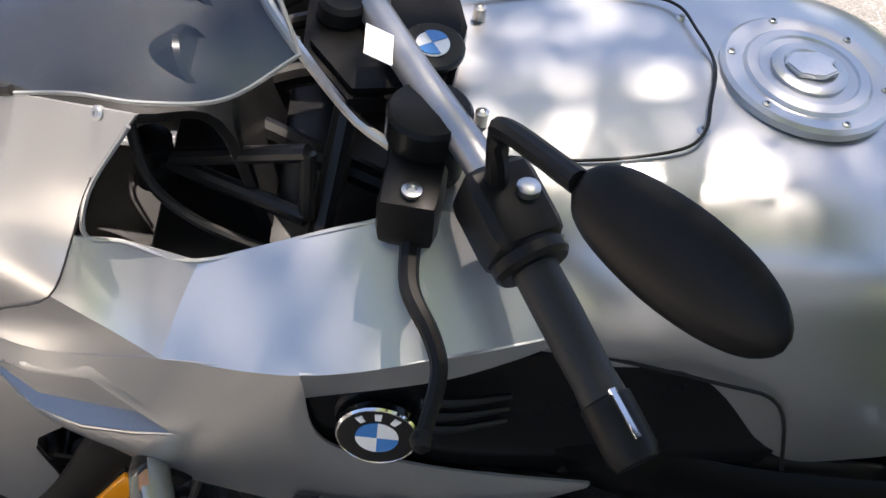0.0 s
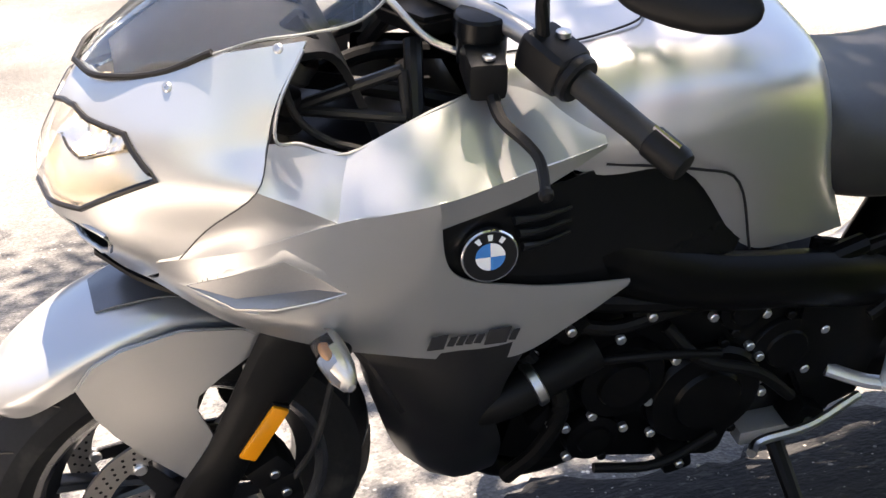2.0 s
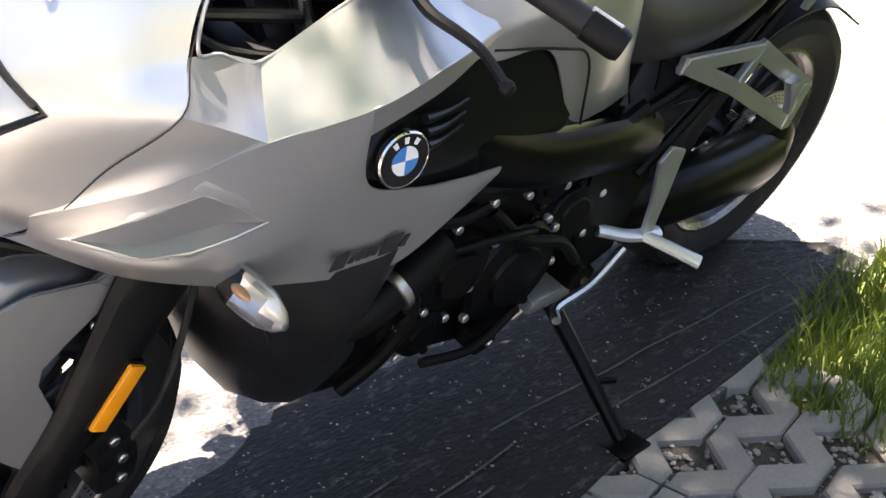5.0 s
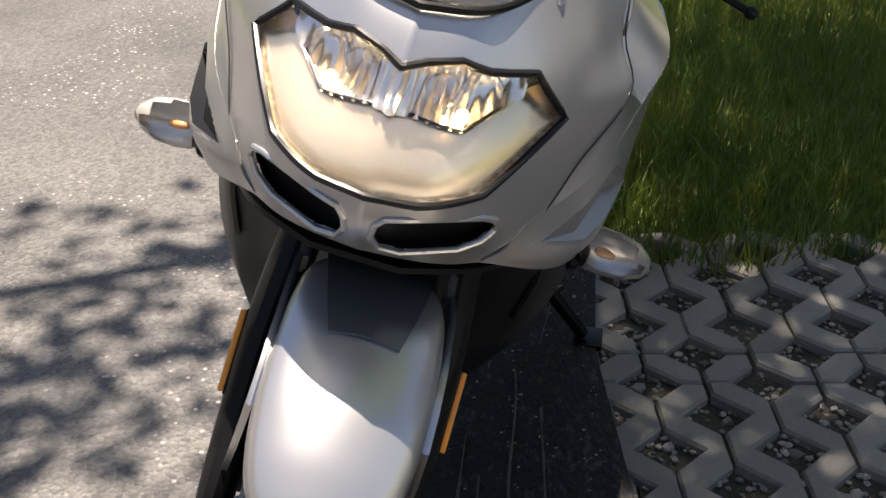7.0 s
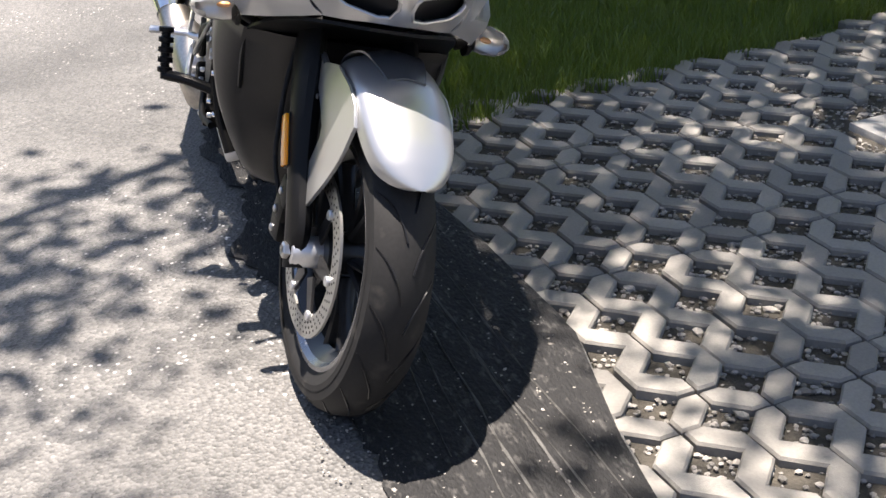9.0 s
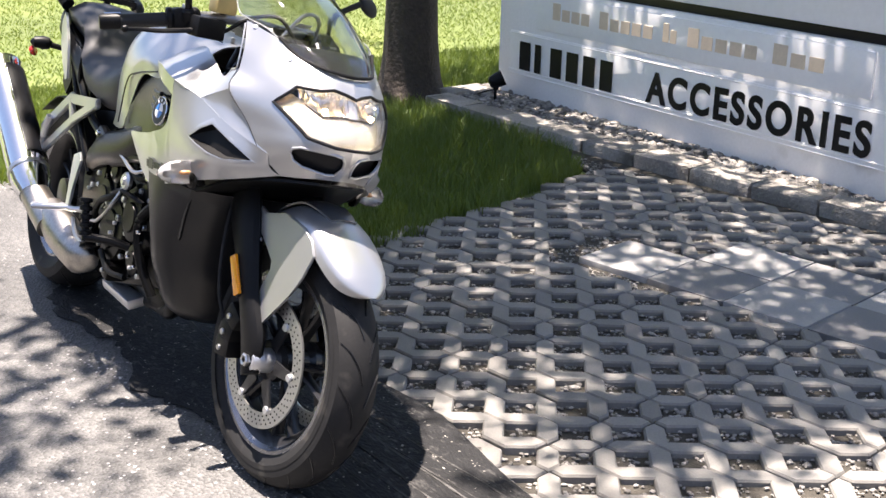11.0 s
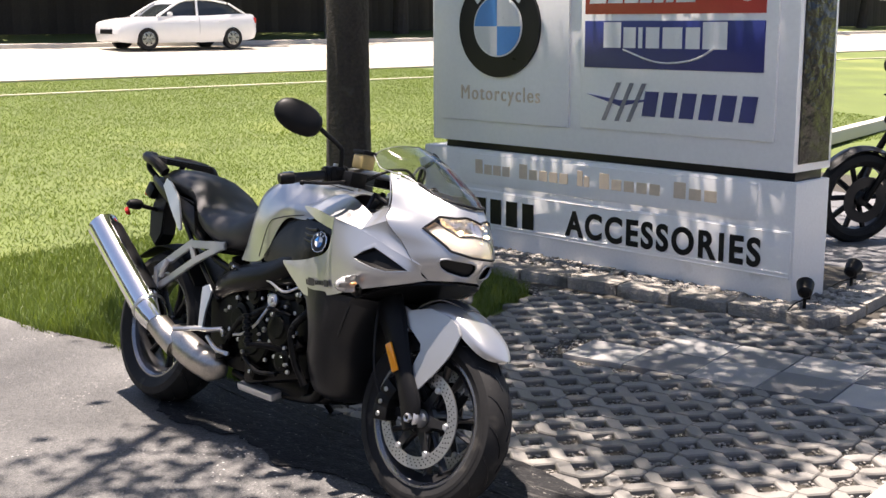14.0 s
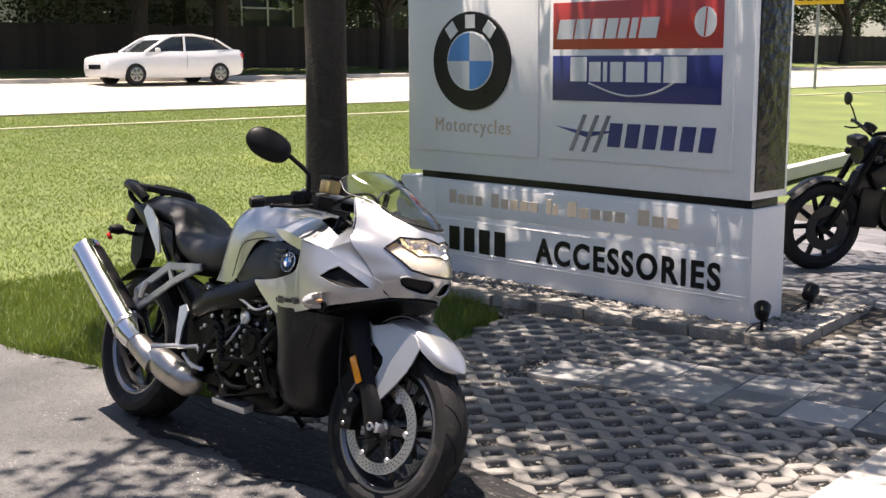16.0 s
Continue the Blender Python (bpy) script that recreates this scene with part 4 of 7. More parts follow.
# ---- wheels ----
def wheel(name, c, radius, width, rim_r, spokes, m=None, label=""):
    hold = new(name)
    hold.parent, hold.empty_display_size = bike, 0.05
    hold["label"] = label
    ax = lambda h: (c[0], c[1] + h, c[2])
    w = width / 2
    prof = [(rim_r - .004, -w * .72), (rim_r + .012, -w * .86), (rim_r + .04, -w * .98), (radius - .055, -w), (radius - .028, -w * .92), (radius - .010, -w * .62), (radius - .002, -w * .3), (radius, 0)]
    prof = prof + [(r, -h) for r, h in prof[-2::-1]]
    prof = prof + [(rim_r - .012, w * .5), (rim_r - .012, -w * .5)]
    part("tyre", lathe(bmesh.new(), prof, ax(0), ax(1), 72, True), RUBBER, hold, "black tyre with curved tread grooves", m)
    # tread grooves as thin dark ridges cut into the shoulders
    grooves = bmesh.new()
    for k in range(18):
        for side in (1, -1):
            pts = []
            for i in range(7):
                u = i / 6
                h = side * w * (.12 + .74 * u)
                a = (k + (.5 if side < 0 else 0)) * 2 * math.pi / 18 + .32 * u ** .7
                rr = radius + .0004 - (.010 * (abs(h) / w / .62) ** 2.3 if abs(h) < w * .62 else .010 + .02 * ((abs(h) / w - .62) / .3))
                pts.append((c[0] + rr * math.cos(a), c[1] + h, c[2] + rr * math.sin(a)))
            tube(grooves, pts, .0022, 5, 0)
    part("tread_groove", grooves, INK, hold, "", m)
    rw = w * .74
    prof = [(rim_r + .008, -rw), (rim_r + .006, -rw + .006), (rim_r - .008, -rw + .008), (rim_r - .03, -rw * .35), (rim_r - .03, rw * .35), (rim_r - .008, rw - .008), (rim_r + .006, rw - .006), (rim_r + .008, rw),
            (rim_r - .004, rw), (rim_r - .018, rw - .010), (rim_r - .038, rw * .3), (rim_r - .038, -rw * .3), (rim_r - .018, -rw + .010), (rim_r - .004, -rw)]
    rim = part("rim", lathe(bmesh.new(), prof, ax(0), ax(1), 64, True), RIM, hold, "", m)
    for side in (1, -1):
        lip = [(rim_r + .010, 0), (rim_r + .010, .005), (rim_r - .004, .006), (rim_r - .014, -.004)]
        part("rim_edge", lathe(bmesh.new(), [(r, side * (rw + h - .002)) for r, h in lip], ax(0), ax(1), 64, True), RIM_LIP, rim, "", m)
    for k in range(spokes):
        bm = bmesh.new()
        a0 = 2 * math.pi * (k // 2) / (spokes / 2)
        a1 = a0 + (.20 if k % 2 else -.20)
        p0 = Vector((math.cos(a0 + (.1 if k % 2 else -.1)), 0, math.sin(a0 + (.1 if k % 2 else -.1)))) * .045
        p1 = Vector((math.cos(a1), 0, math.sin(a1))) * (rim_r - .03)
        d = (p1 - p0).normalized()
        t = d.cross(Vector((0, 1, 0)))
        rings = []
        for p, ww, hh in ((p0, .010, .020), (p0.lerp(p1, .5), .0075, .014), (p1, .011, .020)):
            q = p + Vector(c)
            rings.append([q + t * ww * math.cos(b * math.pi / 4) + Vector((0, hh * math.sin(b * math.pi / 4), 0)) for b in range(8)])
        loft(bm, rings)
        part("spoke", bm, RIM, rim, "", m)
    part("hub", lathe(bmesh.new(), [(.022, -.062), (.05, -.058), (.052, -.04), (.038, -.03), (.038, .03), (.052, .04), (.05, .058), (.022, .062)], ax(0), ax(1), 28), RIM, rim, "", m)
    return hold


def brake_disc(hold, c, y, r, m):
    """A perforated disc: a ring with wavy inner edge, holes as dark plugs, on a black carrier."""
    n = 96
    outer = [(r * math.cos(2 * math.pi * k / n), r * math.sin(2 * math.pi * k / n)) for k in range(n)]
    inner = []
    for k in range(n):
        a = 2 * math.pi * k / n
        rr = r * .76 - (.016 if math.cos(6 * a) > .75 else 0.0)
        inner.append((rr * math.cos(a), rr * math.sin(a)))
    bm = ring_plate(bmesh.new(), outer, inner, .005, lambda u, v, w: (c[0] + u, y + w - .0025, c[2] + v))
    disc = part("brake_disc", bm, DISC, hold, "drilled steel brake disc", m)
    bm = bmesh.new()
    for k in range(48):
        a = 2 * math.pi * k / 48
        for i, rr in enumerate((.815, .875, .935)):
            b = a + i * .045
            p = (c[0] + r * rr * math.cos(b), c[2] + r * rr * math.sin(b))
            cyl(bm, (p[0], y - .0030, p[1]), (p[0], y + .0030, p[1]), .0027, n=6)
    part("drill_hole", bm, INK, disc, "", m)
    for k in range(6):
        a = 2 * math.pi * (k + 0.0) / 6
        bm = bmesh.new()
        ring = [Vector((math.cos(a + da) * rr, 0, math.sin(a + da) * rr)) for rr, da in ((.05, -.35), (r * .72, -.10), (r * .74, .10), (.05, .35))]
        slab_poly(bm, [(p.x, p.z) for p in ring], .006, lambda u, v, w: (c[0] + u, y + w - .003, c[2] + v), .001)
        part("carrier_arm", bm, RIM, disc, "", m)
        p = (c[0] + math.cos(a) * r * .735, c[2] + math.sin(a) * r * .735)
        part("rivet", cyl(bmesh.new(), (p[0], y - .008, p[1]), (p[0], y + .008, p[1]), .010, n=14, edge=.002), ALU, disc, "", m)


FRONT = (.805, 0, .30)
fw = wheel("front_wheel", FRONT, .300, .122, .216, 10, STEER, "dark spoked front wheel with twin discs")
for yy in (.073, -.073):
    brake_disc(fw, FRONT, yy, .160, STEER)
REAR = (-.80, 0, .315)
rw_ = wheel("rear_wheel", REAR, .316, .182, .216, 10, None, "dark spoked rear wheel with a wide tyre")
brake_disc(rw_, REAR, .085, .132, None)


def fork(side):
    y = side * .105
    leg = thing_part("fork_leg", "matt black fork leg")
    bm = bmesh.new()
    rings = []
    for x, z, w, d in ((.805, .265, .030, .018), (.788, .34, .042, .022), (.735, .43, .036, .024), (.675, .53, .046, .026), (.61, .62, .060, .026), (.56, .69, .055, .022)):
        rings.append([(x + w * math.cos(a * math.pi / 6) * .9, y + d * math.sin(a * math.pi / 6) - side * .3 * max(0, z - .5) * .3, z + w * .45 * math.cos(a * math.pi / 6)) for a in range(12)])
    R = np.array(rings)
    R = np.array([spline(R[:, j], 4) for j in range(12)]).transpose(1, 0, 2)
    loft(bm, R)
    part("casting", bm, BLACK, leg, "", STEER)
    c = Vector((.805, side * .060, .30))
    part("axle_cap", lathe(bmesh.new(), [(.030, 0), (.030, .05), (.026, .058), (.020, .060), (.013, .058), (.013, .045)], c, c + Vector((0, side, 0)), 24), ALU if side < 0 else BLACK, leg, "", STEER)
    part("axle_nut", lathe(bmesh.new(), [(.016, .05), (.016, .070), (.012, .073), (.007, .071), (.007, .06)], c, c + Vector((0, side, 0)), 6), STEEL, leg, "", STEER)
    # amber reflector
    p = Vector((.694, side * .134, .472))
    rot = Euler((0, radians(-34), 0)).to_matrix()
    part("amber_reflector", box(bmesh.new(), p, (.026, .008, .098), rot, .003), AMBER, leg, "bright amber side reflector", STEER)
    part("reflector_mount", box(bmesh.new(), p - Vector((0, side * .009, 0)), (.030, .012, .104), rot, .003), BLACK, leg, "", STEER)
    # brake caliper behind the leg
    cal = thing_part("brake_caliper", "black four-piston brake caliper")
    ang = radians(168)
    bm = bmesh.new()
    for k, da in enumerate((-.30, 0, .30)):
        a = ang + da
        cc = (.805 + .135 * math.cos(a), side * .085, .30 + .135 * math.sin(a))
        box(bm, cc, (.062, .062, .052), Euler((0, -a, 0)).to_matrix(), .010)
    part("body", bm, BLACK, cal, "", STEER)
    for da in (-.28, .05, .34):
        a = ang + da
        q = (.805 + .14 * math.cos(a), side * .118, .30 + .14 * math.sin(a))
        part("bolt", cyl(bmesh.new(), (q[0], side * .11, q[2]), (q[0], side * .121, q[2]), .008, n=10, edge=.002), STEEL, cal, "", STEER)
    bm = tube(bmesh.new(), [(.655, side * .11, .34), (.62, side * .125, .42), (.585, side * .12, .55), (.56, side * .10, .66)], .005, 8, 6)
    part("brake_hose", bm, RUBBER, cal, "", STEER)


both(fork)


def fender():
    st = [(.655, .602, .052), (.70, .650, .070), (.78, .683, .081), (.86, .674, .086), (.93, .646, .086), (.985, .611, .080), (1.017, .583, .070), (1.036, .562, .054), (1.048, .547, .032), (1.053, .540, .010)]
    rows = []
    for x, z, w in st:
        dx, dz = x - .79, z - .30
        L_ = math.hypot(dx, dz)
        nx, nz = dx / L_, dz / L_
        row = []
        for u, drop in ((-1, .058), (-.92, .026), (-.55, .007), (0, 0), (.55, .007), (.92, .026), (1, .058)):
            row.append((x - nx * drop * min(1, w / .085), w * u, z - nz * drop * min(1, w / .085)))
        rows.append(row)
    body = part("front_fender", sheet(bmesh.new(), smooth_grid(rows, 6, 4), .004), SILVER, bike, "silver front mudguard with side arms", STEER)
    for side in (1, -1):
        out = [(.925, .590), (.908, .535), (.888, .500), (.862, .462), (.80, .385), (.768, .352), (.748, .366), (.738, .402), (.778, .512), (.772, .535), (.738, .556), (.66, .60), (.70, .632), (.78, .652), (.86, .640), (.90, .622)]
        mid_y = lambda u, v: .084 + max(0, .60 - v) * .07
        bm = slab_poly(bmesh.new(), out, .007, lambda u, v, w: (u, side * (mid_y(u, v) + w), v), .0022)
        part("side_arm", bm, SILVER, body, "", STEER)
        for x, z in ((.752, .375), (.70, .565)):
            part("screw", cyl(bmesh.new(), (x, side * (mid_y(x, z) + .004), z), (x, side * (mid_y(x, z) + .011), z), .007, n=12, edge=.002), STEEL, body, "", STEER)
    # dark sheet that paints the nose's shade and reflection onto the mudguard
    rows = [[(.655, -.048, .605), (.655, 0, .612), (.655, .048, .605)], [(.71, -.060, .652), (.71, 0, .664), (.71, .060, .652)], [(.78, -.056, .684), (.78, 0, .692), (.78, .056, .684)], [(.84, -.046, .680), (.84, 0, .687), (.84, .046, .680)], [(.88, -.036, .668), (.88, 0, .674), (.88, .036, .668)]]
    part("top_shade", sheet(bmesh.new(), smooth_grid(rows, 4, 4), .004), FENDERSHADE, body, "dark grey patch painted for the nose shade and reflection", STEER)
    for side in (1, -1):
        bm = slab_poly(bmesh.new(), [(.64, .605), (.665, .640), (.70, .628), (.69, .60)], .012, lambda u, v, w: (u, side * (.078 + w), v), .003)
        part("fin", bm, SILVER, body, "", STEER)


fender()


# ---- front frame, radiator shroud, engine ----
def engine():
    eng = thing_part("engine", "black four-cylinder engine with bright bolts")
    for nm, c_, s_, r_ in (("crankcase", (.12, 0, .40), (.40, .30, .26), -.25), ("gearbox", (.02, 0, .48), (.36, .32, .18), 0), ("cylinder_head", (.24, 0, .52), (.20, .34, .16), .55),
                           ("rear_housing", (-.14, 0, .40), (.22, .28, .28), 0), ("oil_pan", (.10, 0, .27), (.36, .20, .08), 0)):
        part(nm, box(bmesh.new(), c_, s_, Euler((0, r_, 0)).to_matrix(), .025), ENGINE, eng)
    for side in (1, -1):
        for x, z, r, h in ((.02, .40, .095, .045), (.165, .47, .070, .05), (-.11, .46, .060, .03), (.20, .36, .045, .04), (-.02, .56, .04, .04), (.26, .55, .035, .03)):
            c = (x, side * .145, z)
            lathe_bm = lathe(bmesh.new(), [(r, 0), (r, h * .6), (r * .93, h * .8), (r * .6, h * .86), (r * .55, h), (.004, h)], c, (x, side * 2, z), 30)
            part("cover", lathe_bm, ENGINE, eng)
            n = max(5, int(r * 85))
            for k in range(n):
                a = 2 * math.pi * k / n + x * 9
                p = (x + (r + .006) * math.cos(a), side * (.150 + h * .35), z + (r + .006) * math.sin(a))
                part("bolt", cyl(bmesh.new(), p, (p[0], p[1] + side * .012, p[2]), .0078, n=8, edge=.0018), ALU if (k + int(x * 50)) % 3 else ENGINE, eng)
        for x, z, h in ((.26, .60, .05), (.14, .60, .045), (.03, .62, .04), (-.10, .58, .04), (-.16, .32, .05), (.06, .29, .05), (.28, .43, .05)):
            part("lug", box(bmesh.new(), (x, side * .165, z), (.05, .06, h), Euler((0, x * 3, 0)).to_matrix(), .01), ENGINE, eng)
            part("bolt", cyl(bmesh.new(), (x, side * .193, z), (x, side * .205, z), .0075, n=8, edge=.002), STEEL, eng)
        for pts, r in (([(.30, .17, .62), (.20, .19, .585), (.08, .19, .60), (-.05, .18, .57)], .011), ([(.10, .17, .55), (.05, .20, .50), (-.04, .205, .46), (-.12, .19, .38)], .010),
                       ([(.32, .18, .56), (.27, .205, .48), (.29, .19, .38), (.33, .16, .30)], .013), ([(.22, .18, .52), (.12, .205, .53), (.02, .195, .50)], .007), ([(.0, .19, .33), (.1, .2, .30), (.2, .19, .31)], .008)):
            part("hose", tube(bmesh.new(), mirrored(pts, side), r, 10, 6), HOSE, eng)
        if side < 0:
            continue
        part("pipe_clamp", lathe(bmesh.new(), [(.030, -.008), (.033, -.006), (.033, .006), (.030, .008)], (.312, side * .205, .523), (.40, side * .215, .49), 24), STEEL, eng)
        part("coolant_pipe", tube(bmesh.new(), mirrored([(.22, .19, .55), (.30, .205, .528), (.37, .205, .50), (.42, .17, .47)], side), .028, 14, 5), HOSE, eng)
    # exhaust headers and silver sump guard
    for k in range(4):
        y = -.12 + .08 * k
        part("header_pipe", tube(bmesh.new(), [(.34, y, .46), (.375, y * .95, .36), (.33, y * .8, .265), (.20, y * .6, .235), (.0, y * .3 - .05, .225), (-.16, -.10, .25)], .021, 12, 6), ENGINE, eng)
    part("sump", box(bmesh.new(), (.02, -.09, .225), (.22, .10, .03), Euler((.35, 0, 0)).to_matrix(), .01), ALU, eng)


engine()


def fittings():
    """Bright screws, unions and a bare metal line over the right flank of the engine."""
    rng = random.Random(21)
    for k in range(26):
        x, z = rng.uniform(-.16, .30), rng.uniform(.30, .64)
        y = -.185 - .03 * rng.random()
        r = rng.choice((.006, .008, .010))
        part("bolt", lathe(bmesh.new(), [(r, 0), (r, .008), (r * .8, .010), (r * .45, .010), (r * .4, .006)], (x, y + .006, z), (x, y - 1, z), 8), rng.choice((ALU, STEEL, CHROME)), bike)
    part("metal_line", tube(bmesh.new(), [(.26, -.19, .63), (.20, -.215, .60), (.10, -.22, .625), (.0, -.21, .60), (-.10, -.20, .61)], .0055, 8, 6), STEEL, bike)
    part("metal_line", tube(bmesh.new(), [(.12, -.20, .55), (.09, -.225, .47), (.02, -.225, .42), (-.06, -.21, .40)], .005, 8, 6), STEEL, bike)
    part("filler_plug", lathe(bmesh.new(), [(.024, 0), (.026, .010), (.020, .016), (.012, .016), (.010, .022), (.003, .022)], (.13, -.195, .56), (.13, -1, .58), 20), ALU, bike)


fittings()


def guard_peg():
    peg = thing_part("guard_peg", "black ribbed peg on a short arm")
    part("arm", tube(bmesh.new(), [(.22, -.20, .40), (.20, -.255, .41), (.165, -.300, .405)], .012, 10, 4), BLACK, peg)
    part("stem", tube(bmesh.new(), [(.165, -.300, .395), (.150, -.304, .45), (.135, -.306, .505)], .010, 10, 3), BLACK, peg)
    for k in range(5):
        c = Vector((.160 - .006 * k, -.3015 - .001 * k, .415 + .021 * k))
        part("rib", lathe(bmesh.new(), [(.010, -.007), (.017, -.005), (.017, .005), (.010, .007)], c, c + Vector((-.2, -.03, 1)), 12), BLACK, peg)


guard_peg()


SHROUD = mat("satin_dark_plastic", (0.010, 0.010, 0.0112), 0.34, 0, 0, 0.3, 6, 160, 0.1, 700, spec=0.5)


def shroud():
    rings = []
    for z, x0, x1, w in ((.265, .36, .43, .085), (.30, .345, .47, .135), (.40, .35, .505, .185), (.48, .37, .515, .212), (.56, .36, .545, .226), (.64, .32, .585, .228)):
        rings.append([(x0, w, z), (x0 + .04, w * 1.06, z), ((x0 + x1) / 2, w * 1.05, z), (x1 - .03, w * .9, z), (x1, w * .55, z), (x1 + .005, 0, z),
                      (x1, -w * .55, z), (x1 - .03, -w * .9, z), ((x0 + x1) / 2, -w * 1.05, z), (x0 + .04, -w * 1.06, z), (x0, -w, z), (x0 - .02, 0, z)])
    R = np.array(rings)
    R = np.array([spline(R[:, j], 5) for j in range(12)]).transpose(1, 0, 2)
    part("radiator_shroud", loft(bmesh.new(), R), SHROUD, bike, "large dark radiator shroud", sharp=50)
    for side in (1, -1):
        rows = [[(.30, .205, .60), (.42, .215, .56), (.50, .19, .50)], [(.30, .215, .63), (.44, .225, .615), (.54, .20, .60)], [(.33, .20, .655), (.46, .21, .66), (.56, .18, .66)]]
        part("shroud_wing", sheet(bmesh.new(), mirrored(smooth_grid(rows, 4, 4), side), .006), SHROUD, bike)
    # frame rail and front subframe
    for side in (1, -1):
        part("frame_rail", tube(bmesh.new(), mirrored([(.45, .13, .86), (.30, .185, .76), (.10, .195, .655), (-.12, .18, .60), (-.26, .15, .55)], side), .034, 12, 6, 1.5), ENGINE, bike)
        part("lower_rail", tube(bmesh.new(), mirrored([(.38, .17, .69), (.2, .20, .64), (0, .2, .62), (-.2, .17, .64)], side), .016, 10, 5), ENGINE, bike)
        part("subframe_tube", tube(bmesh.new(), mirrored([(-.20, .165, .62), (-.36, .16, .66), (-.62, .14, .78), (-.85, .10, .87)], side), .013, 10, 5), ENGINE, bike)
        part("subframe_stay", tube(bmesh.new(), mirrored([(-.24, .175, .50), (-.42, .165, .62), (-.66, .145, .80)], side), .010, 8, 3), ENGINE, bike)
        part("pivot_plate", slab_poly(bmesh.new(), [(-.12, .66), (-.25, .62), (-.30, .48), (-.26, .33), (-.18, .30), (-.12, .42)], .02, lambda u, v, w: (u, side * (.15 + w), v), .006), ENGINE, bike)
        part("frame_bolt", cyl(bmesh.new(), (-.20, side * .17, .56), (-.20, side * .185, .56), .012, n=12, edge=.003), STEEL, bike)
    # upper and lower control arms of the front suspension
    for z0, z1 in ((.90, .93), (.80, .82)):
        for side in (1, -1):
            part("control_arm", tube(bmesh.new(), [(.36, side * .085, z0), (.47, side * .055, (z0 + z1) / 2 + .012), (.575, 0, z1)], .012, 10, 4), BLACK, bike)
    part("fork_bridge", box(bmesh.new(), (.565, 0, .735), (.10, .20, .14), Euler((0, -.5, 0)).to_matrix(), .03), BLACK, bike)
    part("steering_joint", lathe(bmesh.new(), [(.016, -.02), (.022, -.012), (.022, .012), (.016, .02)], (.575, 0, .945), (.55, 0, 1.0), 18), STEEL, bike)


shroud()


